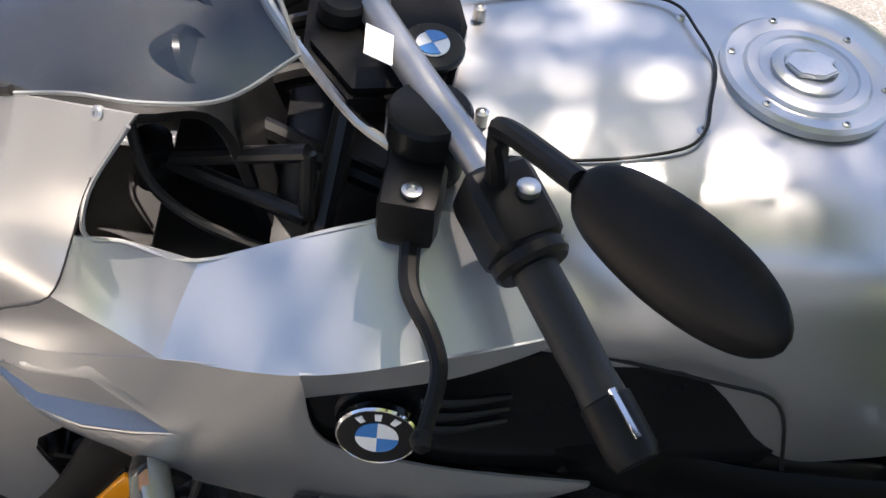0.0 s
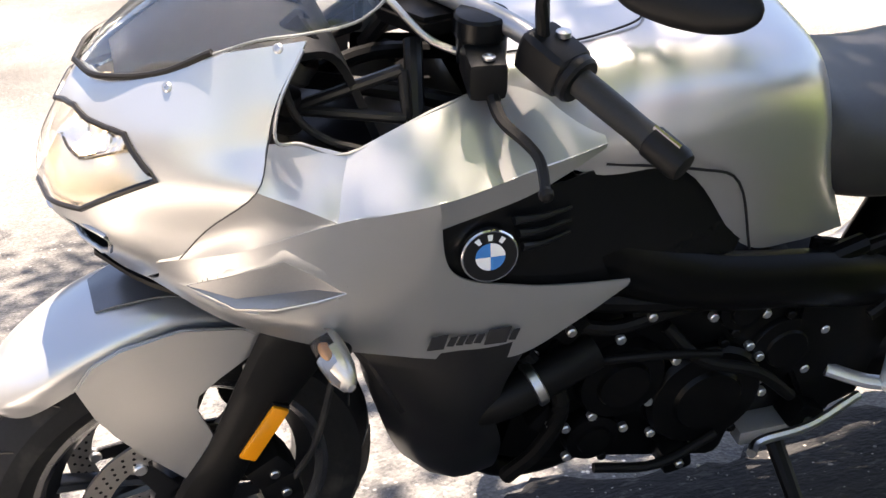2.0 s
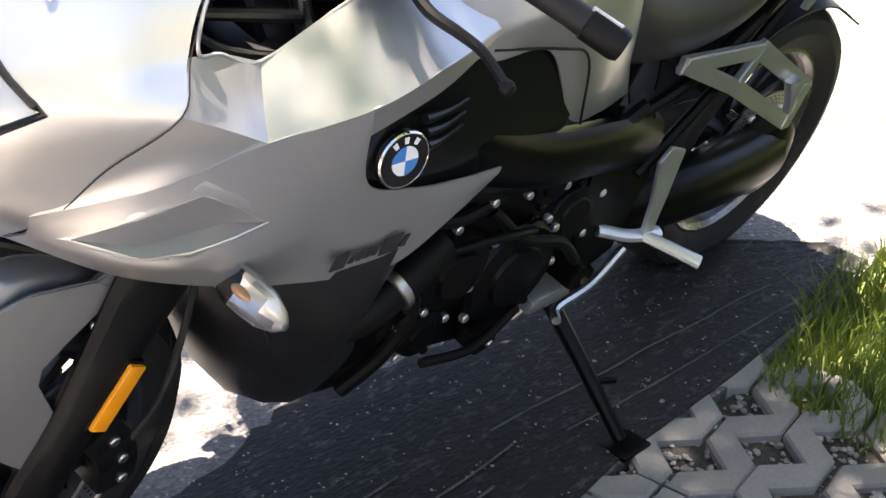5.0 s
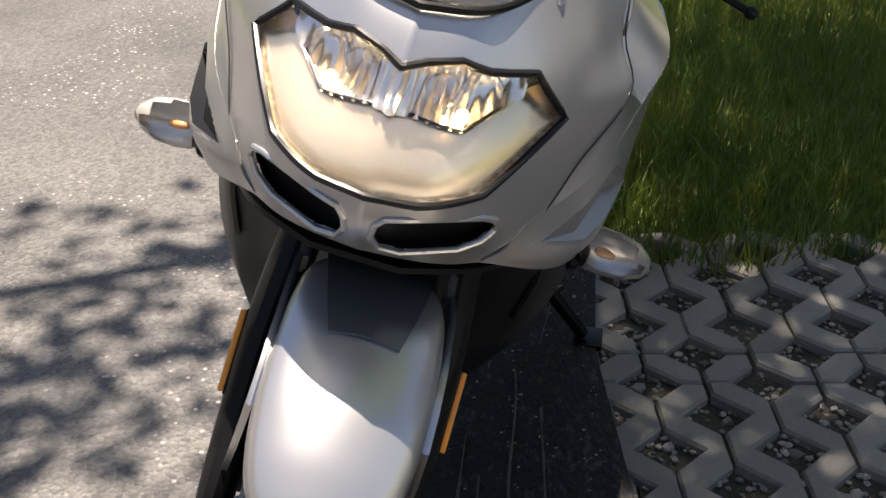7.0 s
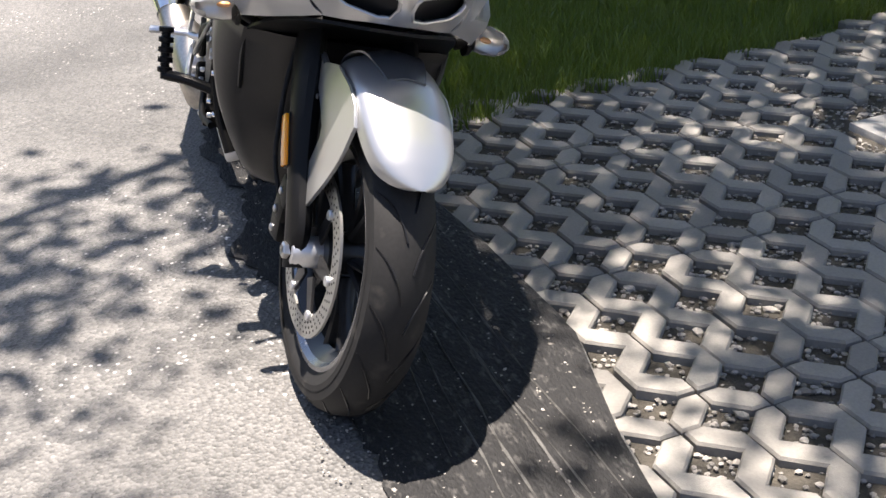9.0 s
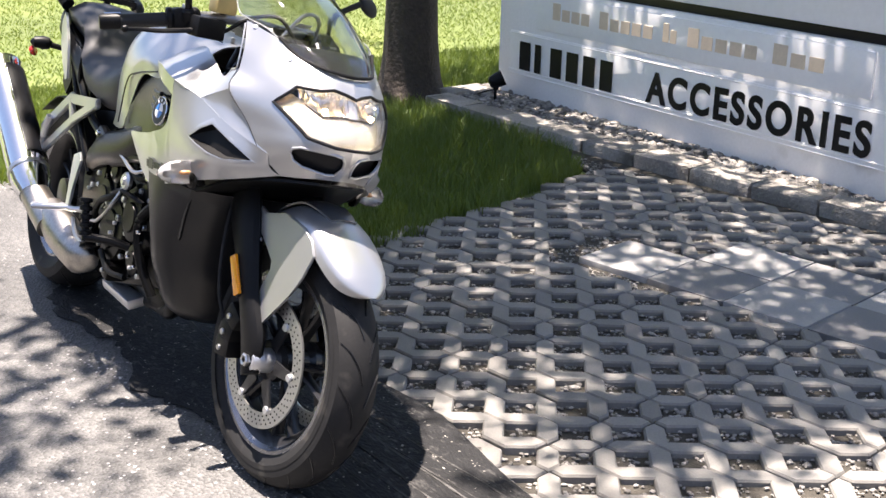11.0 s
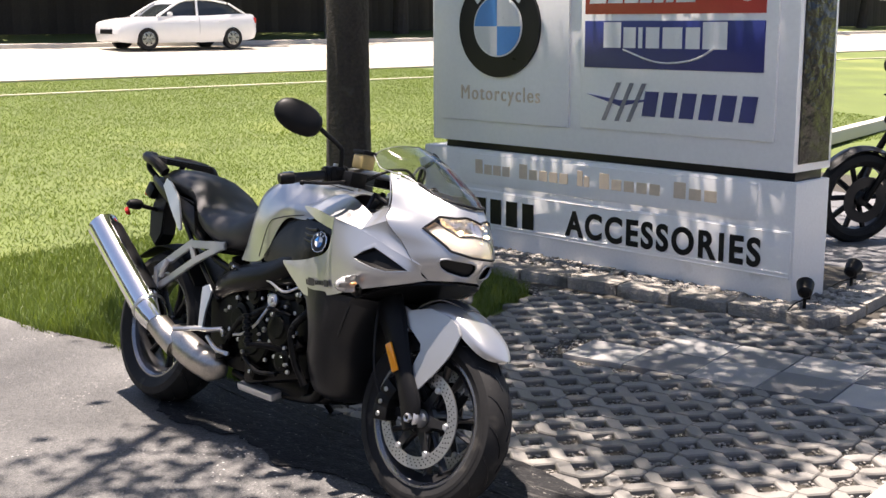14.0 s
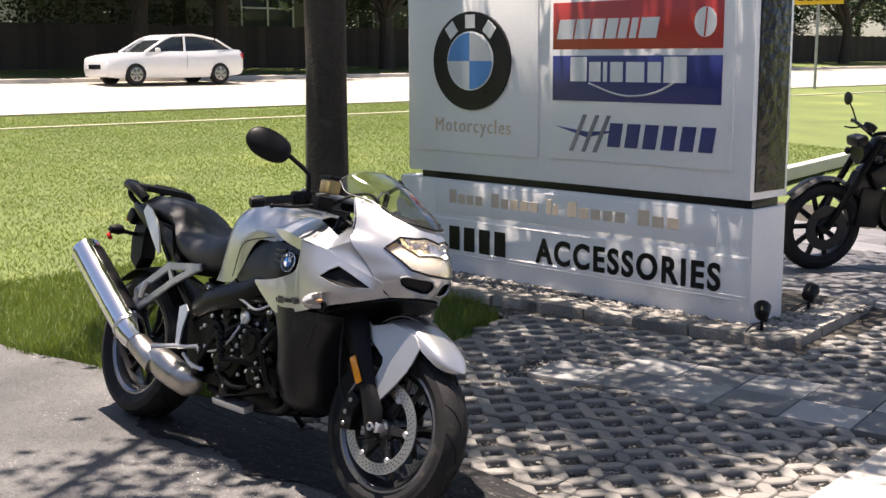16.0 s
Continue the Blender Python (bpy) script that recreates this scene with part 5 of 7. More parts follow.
def swingarm_and_exhaust():
    bm = tube(bmesh.new(), [(-.24, .10, .36), (-.45, .13, .355), (-.66, .12, .33), (-.80, .10, .315)], (.05, .062), 14, 5, 1.2)
    part("swingarm", bm, ENGINE, bike, "black single-sided swingarm with shaft drive")
    part("final_drive", lathe(bmesh.new(), [(.05, -.05), (.095, -.03), (.10, 0), (.085, .03), (.04, .05)], (-.80, .10, .315), (-.80, .2, .315), 30), ENGINE, bike)
    ex = thing_part("exhaust", "polished steel exhaust with a dark heat shield")
    a, b = Vector((-1.10, -.235, .675)), Vector((-.555, -.225, .350))
    d = (b - a).normalized()
    n = (b - a).length
    bm = lathe(bmesh.new(), [(.020, .012), (.045, .004), (.060, .0), (.066, .008), (.066, .02), (.063, .03), (.064, n * .5), (.063, n - .09), (.058, n - .04), (.046, n)], (0, 0, 0), (0, 0, 1), 36)
    bm.transform(Matrix.Translation(a) @ axis_turn(a, b) @ Matrix.Diagonal((1, 1.0, 1, 1)))
    part("canister", bm, CHROME, ex)
    up = Vector((.5, .5, .7))
    up = (up - d * up.dot(d)).normalized()
    sidev = d.cross(up)
    rows = []
    for k in range(13):
        t = .06 + (n - .20) * k / 12
        rows.append([a + d * t + (up * math.cos(u) + sidev * math.sin(u)) * (.0685 + .002 * math.cos(3 * u)) for u in [(-.75 + 1.5 * j / 8) for j in range(9)]])
    part("heat_shield", sheet(bmesh.new(), np.array(rows), .003), BLACK, ex, "ridged black heat shield")
    part("end_band", lathe(bmesh.new(), [(.064, 0), (.0665, .003), (.0665, .018), (.064, .021)], a + d * (n - .11), b, 36), STEEL, ex)
    part("joint_pipe", tube(bmesh.new(), [b - d * .02, (-.50, -.205, .315), (-.44, -.19, .285)], (.046, .052), 18, 4), COLLECTOR, ex)
    bm = bmesh.new()
    rings = []
    for x, y, z, r in ((-.49, -.185, .325, .04), (-.455, -.185, .308, .054), (-.38, -.18, .285, .060), (-.30, -.17, .262, .058), (-.22, -.16, .245, .055), (-.18, -.15, .24, .03)):
        rings.append([(x + .35 * r * math.sin(k * math.pi / 8), y + r * .9 * math.cos(k * math.pi / 8), z + r * math.sin(k * math.pi / 8)) for k in range(16)])
    part("collector", loft(bm, rings), COLLECTOR, ex, "", sharp=60)
    for side in (1, -1):
        # silver rear footrest bracket
        hanger = thing_part("footrest_bracket", "cast silver passenger footrest bracket")
        corner = [(-.476, .682), (-.265, .703), (-.672, .480), (-.690, .552), (-.432, .622)]
        for i, k, r in ((0, 1, .015), (1, 4, .014), (4, 2, .015), (2, 3, .016), (3, 0, .017), (0, 4, .011)):
            (u0, v0), (u1, v1) = corner[i], corner[k]
            dx, dz = (u1 - u0), (v1 - v0)
            ln = math.hypot(dx, dz)
            nx, nz = -dz / ln * r, dx / ln * r
            ex_, ez_ = dx / ln * r * .7, dz / ln * r * .7
            bar_out = [(u0 - ex_ + nx, v0 - ez_ + nz), (u0 - ex_ - nx, v0 - ez_ - nz), (u1 + ex_ - nx, v1 + ez_ - nz), (u1 + ex_ + nx, v1 + ez_ + nz)]
            lift = .001 * ((i + k) % 3)
            part("strut", slab_poly(bmesh.new(), bar_out, .014 + lift, lambda u, v, w: (u, side * (.178 + w - .05 * max(0, u + .4)), v), .003), SILVER, hanger)
        part("folded_peg", tube(bmesh.new(), mirrored([(-.60, .20, .60), (-.615, .205, .56), (-.625, .205, .53)], side), (.014, .010), 10, 3), ALU, hanger)
        # rider footrest hanger, heel plate, peg and pedal
        hang = thing_part("rider_footrest", "silver rider footrest with heel guard")
        bm = slab_poly(bmesh.new(), [(-.290, .380), (-.262, .385), (-.272, .45), (-.262, .53), (-.290, .552), (-.330, .535), (-.308, .45)], .008, lambda u, v, w: (u, side * (.195 + w + (.5 - v) * .1), v), .002)
        part("heel_guard", bm, ALU, hang)
        part("hanger", tube(bmesh.new(), mirrored([(-.19, .17, .40), (-.25, .20, .385), (-.31, .215, .380)], side), .013, 10, 4, .7), ALU, hang)
        part("peg", tube(bmesh.new(), mirrored([(-.27, .205, .385), (-.295, .25, .378), (-.325, .30, .368)], side), (.012, .014), 10, 3, .7), ALU, hang)
        part("pedal", tube(bmesh.new(), mirrored([(-.24, .20, .36), (-.15, .215, .33), (-.06, .225, .33), (-.03, .25, .335)], side), .008, 8, 5), STEEL, hang)
    stand = thing_part("side_stand", "black side stand with a flat foot on the asphalt")
    part("leg", tube(bmesh.new(), [(-.12, .15, .285), (-.125, .25, .215), (-.14, .375, .110)], (.016, .012), 10, 4), ENGINE, stand)
    bm = box(bmesh.new(), (0, 0, 0), (.07, .055, .010), None, .003)
    bm.transform(Matrix.Translation((-.145, .388, .101)) @ Matrix.Rotation(radians(14), 4, "X"))
    part("foot", bm, ENGINE, stand)
    part("toe_tab", cyl(bmesh.new(), (-.13, .29, .18), (-.175, .31, .175), .006, n=8), ENGINE, stand)
    part("pivot", box(bmesh.new(), (-.10, .16, .295), (.10, .05, .03), None, .008), ALU, stand)
    # rear hugger and splash guard
    rows = []
    for a in (40, 70, 100, 130):
        r = .345
        rows.append([(-.80 + r * math.cos(radians(a)), y, .315 + r * math.sin(radians(a)) - abs(y) * .2) for y in (-.10, -.06, 0, .06, .10)])
    part("rear_hugger", sheet(bmesh.new(), smooth_grid(rows, 5, 4), .004), BLACK, bike)
    part("rear_shock", tube(bmesh.new(), [(-.30, 0, .40), (-.36, 0, .55), (-.40, 0, .66)], .035, 14, 3), ENGINE, bike)


swingarm_and_exhaust()


# ---- handlebar ----
def handlebar():
    bar = thing_part("handlebar", "grey tapered handlebar with black controls")
    part("bar_left", tube(bmesh.new(), [(.425, .0, 1.045), (.385, .09, 1.05), (.335, .175, 1.04), (.30, .235, 1.012), (.228, .365, .965)], .0140, 14, 5), BARGREY, bar)
    part("bar_right", tube(bmesh.new(), [(.425, .0, 1.045), (.42, -.09, 1.05), (.41, -.175, 1.045), (.395, -.27, 1.02), (.358, -.405, .985)], .0140, 14, 5), BARGREY, bar)
    bm = slab_poly(bmesh.new(), [(.36, -.09), (.345, 0), (.36, .09), (.44, .10), (.48, .04), (.48, -.04), (.44, -.10)], .026, lambda u, v, w: (u, v, 1.012 + w), .006)
    yoke = part("bridge", bm, ENGINE, bar, "black top yoke")
    c = Vector((.375, .045, 1.042))
    part("badge", lathe(bmesh.new(), [(.027, 0), (.027, .004), (.025, .006), (.001, .006)], c, c + Vector((0, .1, 1)), 28), INK, yoke)
    part("badge_centre", lathe(bmesh.new(), [(.014, .005), (.014, .0075), (.001, .0075)], c, c + Vector((0, .1, 1)), 24), WHITE, yoke)
    for q in (0, 2):
        pts = [(0, 0)] + [(.0135 * math.cos((q + k / 6) * math.pi / 2 + .5), .0135 * math.sin((q + k / 6) * math.pi / 2 + .5)) for k in range(7)]
        part("badge_quarter", slab_poly(bmesh.new(), pts, .0008, lambda u, v, w: (c.x + u, c.y + v, c.z + .0078 + w - v * .1)), BLUE, yoke)
    part("ignition_lock", lathe(bmesh.new(), [(.022, 0), (.022, .016), (.018, .02), (.004, .02)], (.45, 0, 1.035), (.44, 0, 1.2), 20), BLACK, yoke)
    bm = slab_poly(bmesh.new(), [(-.014, -.026), (.014, -.026), (.014, .026), (-.014, .026)], .001, lambda u, v, w: (.418 + u * .8, .075 + v * .7, 1.068 + w + u * .4))
    part("key_tag", bm, PAPER, yoke, "white paper tag on the key")
    for side in (1, -1):
        e = Vector((.228, .365, .965)) if side > 0 else Vector((.358, -.405, .985))
        s = Vector((.30, .235, 1.012)) if side > 0 else Vector((.395, -.27, 1.02))
        d = (e - s).normalized()
        part("grip", lathe(bmesh.new(), [(.017, 0), (.0185, .006), (.0175, .012), (.0175, .05), (.0165, .10), (.0178, .122), (.0178, .128)], s, e, 22), GRIP, bar, "ribbed rubber grip")
        q = s + d * .115
        part("bar_end", lathe(bmesh.new(), [(.014, 0), (.0195, .004), (.0195, .045), (.0165, .052), (.004, .053)], q, q + d, 20), BLACK, bar)
        part("chrome_strip", tube(bmesh.new(), [q + Vector((0, 0, .0185)) + d * .006, q + Vector((0, 0, .0192)) + d * .044], .0035, 6, 0), CHROME, bar)
        # switch housing
        w = s - d * .035
        bm = bmesh.new()
        box(bm, (0, 0, 0), (.058, .056, .072), None, .016, 3)
        lathe(bm, [(.027, .030), (.030, .034), (.030, .042), (.027, .046)], (0, 0, 0), (0, 0, 1), 22)
        bm.transform(Matrix.Translation(w) @ axis_turn(s, e))
        part("switch_box", bm, BLACK, bar)
        part("switch_button", lathe(bmesh.new(), [(.009, 0), (.009, .006), (.006, .008), (.001, .008)], w + Vector((-.012, 0, .027)), w + Vector((-.03, 0, 1)), 14), STEEL, bar)
        # master cylinder with reservoir
        if side > 0:
            mc = Vector((.385, .165, 1.0))
            part("cylinder_block", box(bmesh.new(), mc, (.048, .080, .050), Euler((0, 0, radians(-8))).to_matrix(), .012), BLACK, bar)
            part("block_screw", lathe(bmesh.new(), [(.008, 0), (.008, .003), (.004, .004), (.003, .002)], mc + Vector((.002, .025, .025)), mc + Vector((.002, .025, 1)), 14), STEEL, bar)
            part("reservoir", lathe(bmesh.new(), [(.026, -.03), (.030, -.028), (.031, .006), (.034, .008), (.034, .030), (.031, .034), (.012, .036), (.001, .036)], (.376, .128, 1.02), (.376, .126, 1.2), 30), DARKPANEL, bar, "round dark grey fluid reservoir")
            lever = [(.385, .195, .985), (.384, .235, .968), (.366, .27, .955), (.360, .30, .948), (.371, .35, .938)]
            hose = [(.40, .12, 1.0), (.44, .10, 1.02), (.50, .07, 1.09), (.52, .02, 1.10), (.54, -.04, 1.04)]
        else:
            mc = Vector((.45, -.20, 1.02))
            part("cylinder_block", box(bmesh.new(), mc, (.05, .08, .05), Euler((0, 0, radians(10))).to_matrix(), .006), BLACK, bar)
            part("reservoir", box(bmesh.new(), (.445, -.165, 1.085), (.055, .055, .05), None, .008), RESERVOIR, bar, "translucent yellowed brake fluid reservoir")
            part("reservoir_cap", box(bmesh.new(), (.445, -.165, 1.116), (.06, .06, .014), None, .004), BLACK, bar)
            lever = [(.455, -.225, 1.01), (.452, -.27, 1.0), (.435, -.31, .99), (.425, -.35, .985), (.43, -.39, .98)]
            hose = [(.45, -.15, 1.02), (.50, -.12, 1.06), (.56, -.07, 1.08), (.58, -.02, 1.03)]
        part("lever", tube(bmesh.new(), lever, (.0085, .006), 8, 5, .8), BLACK, bar)
        part("lever_tip", lathe(bmesh.new(), [(.002, -.009), (.007, -.006), (.009, 0), (.007, .006), (.002, .009)], lever[-1], Vector(lever[-1]) + Vector((0, side, -.2)), 12), BLACK, bar)
        part("fluid_hose", tube(bmesh.new(), hose, .0048, 8, 6), STEEL if side > 0 else RUBBER, bar)
        # mirror
        mir = thing_part("mirror", "black oval mirror on a bent stalk")
        if side > 0:
            root, bend, head, tip = Vector((.325, .20, 1.03)), Vector((.332, .205, 1.112)), Vector((.290, .300, 1.156)), Vector((.182, .412, 1.152))
        else:
            root, bend, head, tip = Vector((.425, -.24, 1.035)), Vector((.43, -.255, 1.115)), Vector((.39, -.325, 1.165)), Vector((.31, -.46, 1.215))
        part("clamp", lathe(bmesh.new(), [(.016, -.012), (.018, -.006), (.018, .012), (.012, .02)], root, bend, 18), BLACK, mir)
        part("stalk", tube(bmesh.new(), [root, root.lerp(bend, .8), bend + (head - bend) * .12, head], .0085, 10, 5), BLACK, mir)
        ax = (tip - head).normalized()
        face = Vector((-.85, .0, -.1)) if side > 0 else Vector((-.9, .12, -.05))
        face = (face - ax * face.dot(ax)).normalized()
        if side > 0:
            face = (Vector((-.55, -.25, .0)) - ax * Vector((-.55, -.25, 0)).dot(ax) + Vector((0, 0, -.35))).normalized()
        wide = ax.cross(face)
        L_ = (tip - head).length
        rings = []
        for t, wd in ((0, .018), (.06, .036), (.2, .050), (.45, .058), (.7, .054), (.88, .040), (.97, .022), (1.0, .008)):
            o = head + ax * (L_ * t)
            wd *= .58 if side > 0 else .95
            rings.append([o + wide * wd * math.cos(a * math.pi / 8) + face * ((-.024 if math.sin(a * math.pi / 8) > 0 else -.006) * -abs(math.sin(a * math.pi / 8)) * (1 if math.sin(a * math.pi / 8) < 0 else -1) * min(1, wd / .05)) for a in range(16)])
        R = np.array(rings)
        R = np.array([spline(R[:, j], 3) for j in range(16)]).transpose(1, 0, 2)
        part("shell", loft(bmesh.new(), R), BLACK, mir, "", sharp=70)
        bm = slab_poly(bmesh.new(), [(L_ * (.5 + .40 * math.cos(k * .314)), (.022 if side > 0 else .040) * math.sin(k * .314)) for k in range(20)], .002, lambda u, v, w: head + ax * u + wide * v + face * (.0055 + w))
        part("mirror_glass", bm, CHROME, mir)


RESERVOIR = mat("yellowed_reservoir", (0.5, 0.38, 0.15), 0.35, 0, 0.2, 0.1, glass=0.3)
handlebar()


# ---- roadside sign ----
def text_mesh(name, words, height, material, parent, m, extrude=0.012, width=None, label="", bold=0.03):
    cu = bpy.data.curves.new(name, "FONT")
    cu.body, cu.size, cu.extrude, cu.offset = words, 1.0, extrude, bold
    cu.space_character = 1.22
    tmp = bpy.data.objects.new(name, cu)
    me = bpy.data.meshes.new_from_object(tmp)
    bpy.data.objects.remove(tmp)
    co = np.array([v.co[:] for v in me.vertices])
    lo, hi = co.min(0), co.max(0)
    sy = height / (hi[1] - lo[1])
    sx = sy if width is None else width / (hi[0] - lo[0])
    for v in me.vertices:
        v.co = Vector(((v.co.x - lo[0]) * sx, (v.co.y - lo[1]) * sy, v.co.z))
    me.materials.append(material)
    ob = new(name, me)
    ob.parent, ob.matrix_basis = parent, m
    if label:
        ob["label"] = label
    return ob


SY = 3.30   # plane of the sign's front


def sign():
    s = thing("roadside_sign", pose(0, 0, 0), "white two-part roadside business sign with coloured maker panels", "sign")

    def block(name, x0, x1, y0, y1, z0, z1, material, bevel=.006, parent=s, label=""):
        return part(name, box(bmesh.new(), ((x0 + x1) / 2, (y0 + y1) / 2, (z0 + z1) / 2), (x1 - x0, y1 - y0, z1 - z0), None, bevel), material, parent, label)

    block("base", -2.80, .17, SY, SY + .34, -.02, .695, SIGNWHITE, .008)
    block("gap", -2.60, .14, SY + .03, SY + .30, .69, .755, INK, .002)
    cab = block("cabinet", -2.70, .15, SY - .01, SY + .38, .745, 2.06, SIGNPANEL, .012)
    block("side_panel", .1505, .158, SY + .03, SY + .34, .79, 2.03, MIRRORSIDE, .002)
    a = block("roundel_panel", -2.60, -1.435, SY - .028, SY - .008, .895, 1.93, SIGNPANEL, .004)
    b = block("maker_panel", -1.335, .03, SY - .028, SY - .008, .905, 1.93, SIGNPANEL, .004)
    block("red_plate", -1.30, -.045, SY - .036, SY - .027, 1.592, 1.880, SIGNRED, .002, b)
    block("navy_plate", -1.30, -.045, SY - .036, SY - .027, 1.275, 1.553, SIGNBLUE, .002, b)
    face = lambda u, v, w: (u, SY - .036 - w, v)
    for x0, x1 in ((-1.265, -1.14), (-1.125, -1.015), (-1.0, -.90), (-.885, -.80), (-.785, -.72), (-.70, -.65), (-.63, -.50)):
        part("red_plate_mark", slab_poly(bmesh.new(), [(x0, 1.655), (x1, 1.655), (x1 + .025, 1.775), (x0 + .025, 1.775)], .003, face), WHITE, b)
    disc = [(-.16 + .075 * math.cos(k * .2618), 1.74 + .085 * math.sin(k * .2618)) for k in range(24)]
    part("red_plate_disc", slab_poly(bmesh.new(), disc, .003, face), WHITE, b)
    part("disc_slash", slab_poly(bmesh.new(), [(-.168, 1.66), (-.158, 1.66), (-.145, 1.82), (-.155, 1.82)], .005, face), SIGNRED, b)
    for k, (x0, x1, h) in enumerate(((-1.15, -1.02, .15), (-1.0, -.91, .12), (-.89, -.86, .12), (-.835, -.74, .12), (-.715, -.58, .12), (-.555, -.46, .12), (-.44, -.28, .15))):
        part("navy_plate_mark", slab_poly(bmesh.new(), [(x0, 1.395), (x1, 1.395), (x1, 1.395 + h), (x0, 1.395 + h)], .003, face), WHITE, b)
    arc = spline([(-1.0, 0, 1.385), (-.80, 0, 1.325), (-.65, 0, 1.313), (-.48, 0, 1.34), (-.36, 0, 1.40)], 6)
    part("navy_plate_arc", tube(bmesh.new(), [(p[0], SY - .037, p[2]) for p in arc], .010, 8, 0, .6), WHITE, b)
    back = lambda u, v, w: (u, SY - .029 - w, v)
    part("arrow_mark", slab_poly(bmesh.new(), [(-1.28, 1.115), (-1.02, 1.05), (-.76, 1.10), (-1.02, 1.085)], .003, back), SIGNBLUE, b)
    for x0 in (-1.16, -1.06, -.97):
        part("slant_mark", slab_poly(bmesh.new(), [(x0, .96), (x0 + .03, .96), (x0 + .14, 1.19), (x0 + .11, 1.19)], .004, back), SIGNGREY, b)
    for k in range(6):
        x0 = -.855 + k * .133
        part("maker_mark", slab_poly(bmesh.new(), [(x0, 1.0), (x0 + .095, 1.0), (x0 + .118, 1.145), (x0 + .023, 1.145)], .004, back), SIGNBLUE, b)
    # roundel
    c = (-2.03, SY - .028, 1.52)
    rx, rz = .365, .330
    ell = lambda f, n=48: [(c[0] + rx * f * math.cos(2 * math.pi * k / n), c[2] + rz * f * math.sin(2 * math.pi * k / n)) for k in range(n)]
    rd = part("roundel", slab_poly(bmesh.new(), ell(1), .02, lambda u, v, w: (u, c[1] - w, v), .003), INK, a, "black ring roundel with blue and white quarters")
    part("roundel_ring", slab_poly(bmesh.new(), ell(.60), .006, lambda u, v, w: (u, c[1] - .019 - w, v)), WHITE, rd)
    for q in range(4):
        pts = [(c[0], c[2])] + [(c[0] + rx * .57 * math.cos((q + k / 10) * math.pi / 2), c[2] + rz * .57 * math.sin((q + k / 10) * math.pi / 2)) for k in range(11)]
        part("quarter", slab_poly(bmesh.new(), pts, .004, lambda u, v, w: (u, c[1] - .0252 - w, v)), SIGNSKY if q in (1, 3) else SIGNPALE, rd)
    for ang in (128, 90, 52):
        p = (c[0] + rx * .80 * math.cos(radians(ang)), c[2] + rz * .80 * math.sin(radians(ang)))
        t = radians(ang - 90)
        pts = [(p[0] + u * math.cos(t) - v * math.sin(t), p[1] + u * math.sin(t) + v * math.cos(t)) for u, v in ((-.045, -.045), (.045, -.045), (.045, .045), (-.045, .045))]
        part("roundel_mark", slab_poly(bmesh.new(), pts, .004, lambda u, v, w: (u, c[1] - .0205 - w, v)), WHITE, rd)
    up = lambda x, y, z: Matrix.Translation((x, y, z)) @ Matrix.Rotation(radians(90), 4, "X")
    text_mesh("lettering", "Motorcycles", .125, SIGNTAN, a, up(-2.39, SY - .030, 1.005), .004, .72, "faded tan lettering", 0)
    # recessed name board and the letter rail
    block("name_board", -2.42, -.06, SY - .012, SY + .002, .462, .668, SIGNPANEL, .003)
    for x0, x1 in ((-2.27, -1.93), (-1.86, -1.42), (-1.36, -1.25), (-1.18, -.70), (-.62, -.30)):
        n = max(2, int((x1 - x0) / .085))
        for k in range(n):
            u = x0 + (x1 - x0) * k / n
            part("faded_name_bar", slab_poly(bmesh.new(), [(u, .535), (u + (x1 - x0) / n * .78, .535), (u + (x1 - x0) / n * .78, .60 + (.03 if k == 0 else 0)), (u, .60 + (.03 if k == 0 else 0))], .003, lambda u, v, w: (u, SY - .012 - w, v)), SIGNTAN, s)
    block("letter_board", -2.68, .155, SY - .008, SY + .002, .165, .425, SIGNPANEL, .003)
    for z in (.168, .19, .41):
        block("letter_rail", -2.68, .155, SY - .014, SY - .007, z, z + .006, SIGNPANEL, .001)
    text_mesh("board_lettering", "ACCESSORIES", .168, INK, s, up(-1.455, SY - .012, .203), .003, 1.43, "black block capitals")
    for k in range(6):
        u = -2.57 + k * .148
        part("board_letter_bar", slab_poly(bmesh.new(), [(u, .203), (u + (.055 if k == 1 else .10), .203), (u + (.055 if k == 1 else .10), .371), (u, .371)], .003, lambda u, v, w: (u, SY - .0125 - w, v)), INK, s)


SIGNSKY = mat("sign_roundel_blue", (0.07, 0.26, 0.62), 0.3, 0, 0.15, 0.06)
SIGNPALE = mat("sign_roundel_pale", (0.62, 0.64, 0.66), 0.3, 0, 0.15, 0.06)
sign()


# ---- trees ----
def clump_mesh(rng, count, radius, leaf):
    """Leaves as small folded blades scattered in a ball."""
    V, F = [], []
    for _ in range(count):
        d = np.array([rng.gauss(0, 1) for _ in range(3)])
        d *= radius * rng.random() ** .4 / (np.linalg.norm(d) + 1e-6)
        a = np.array([rng.gauss(0, 1) for _ in range(3)])
        a /= np.linalg.norm(a) + 1e-6
        b = np.cross(a, [rng.gauss(0, 1), rng.gauss(0, 1), 1.2])
        b /= np.linalg.norm(b) + 1e-6
        L_, w = leaf * (.7 + .6 * rng.random()), leaf * .28
        k = len(V)
        up = np.cross(a, b) * w * .35
        V += [tuple(d), tuple(d + a * L_ * .5 + b * w + up), tuple(d + a * L_), tuple(d + a * L_ * .5 - b * w + up)]
        F += [(k, k + 1, k + 2), (k, k + 2, k + 3)]
    return V, F


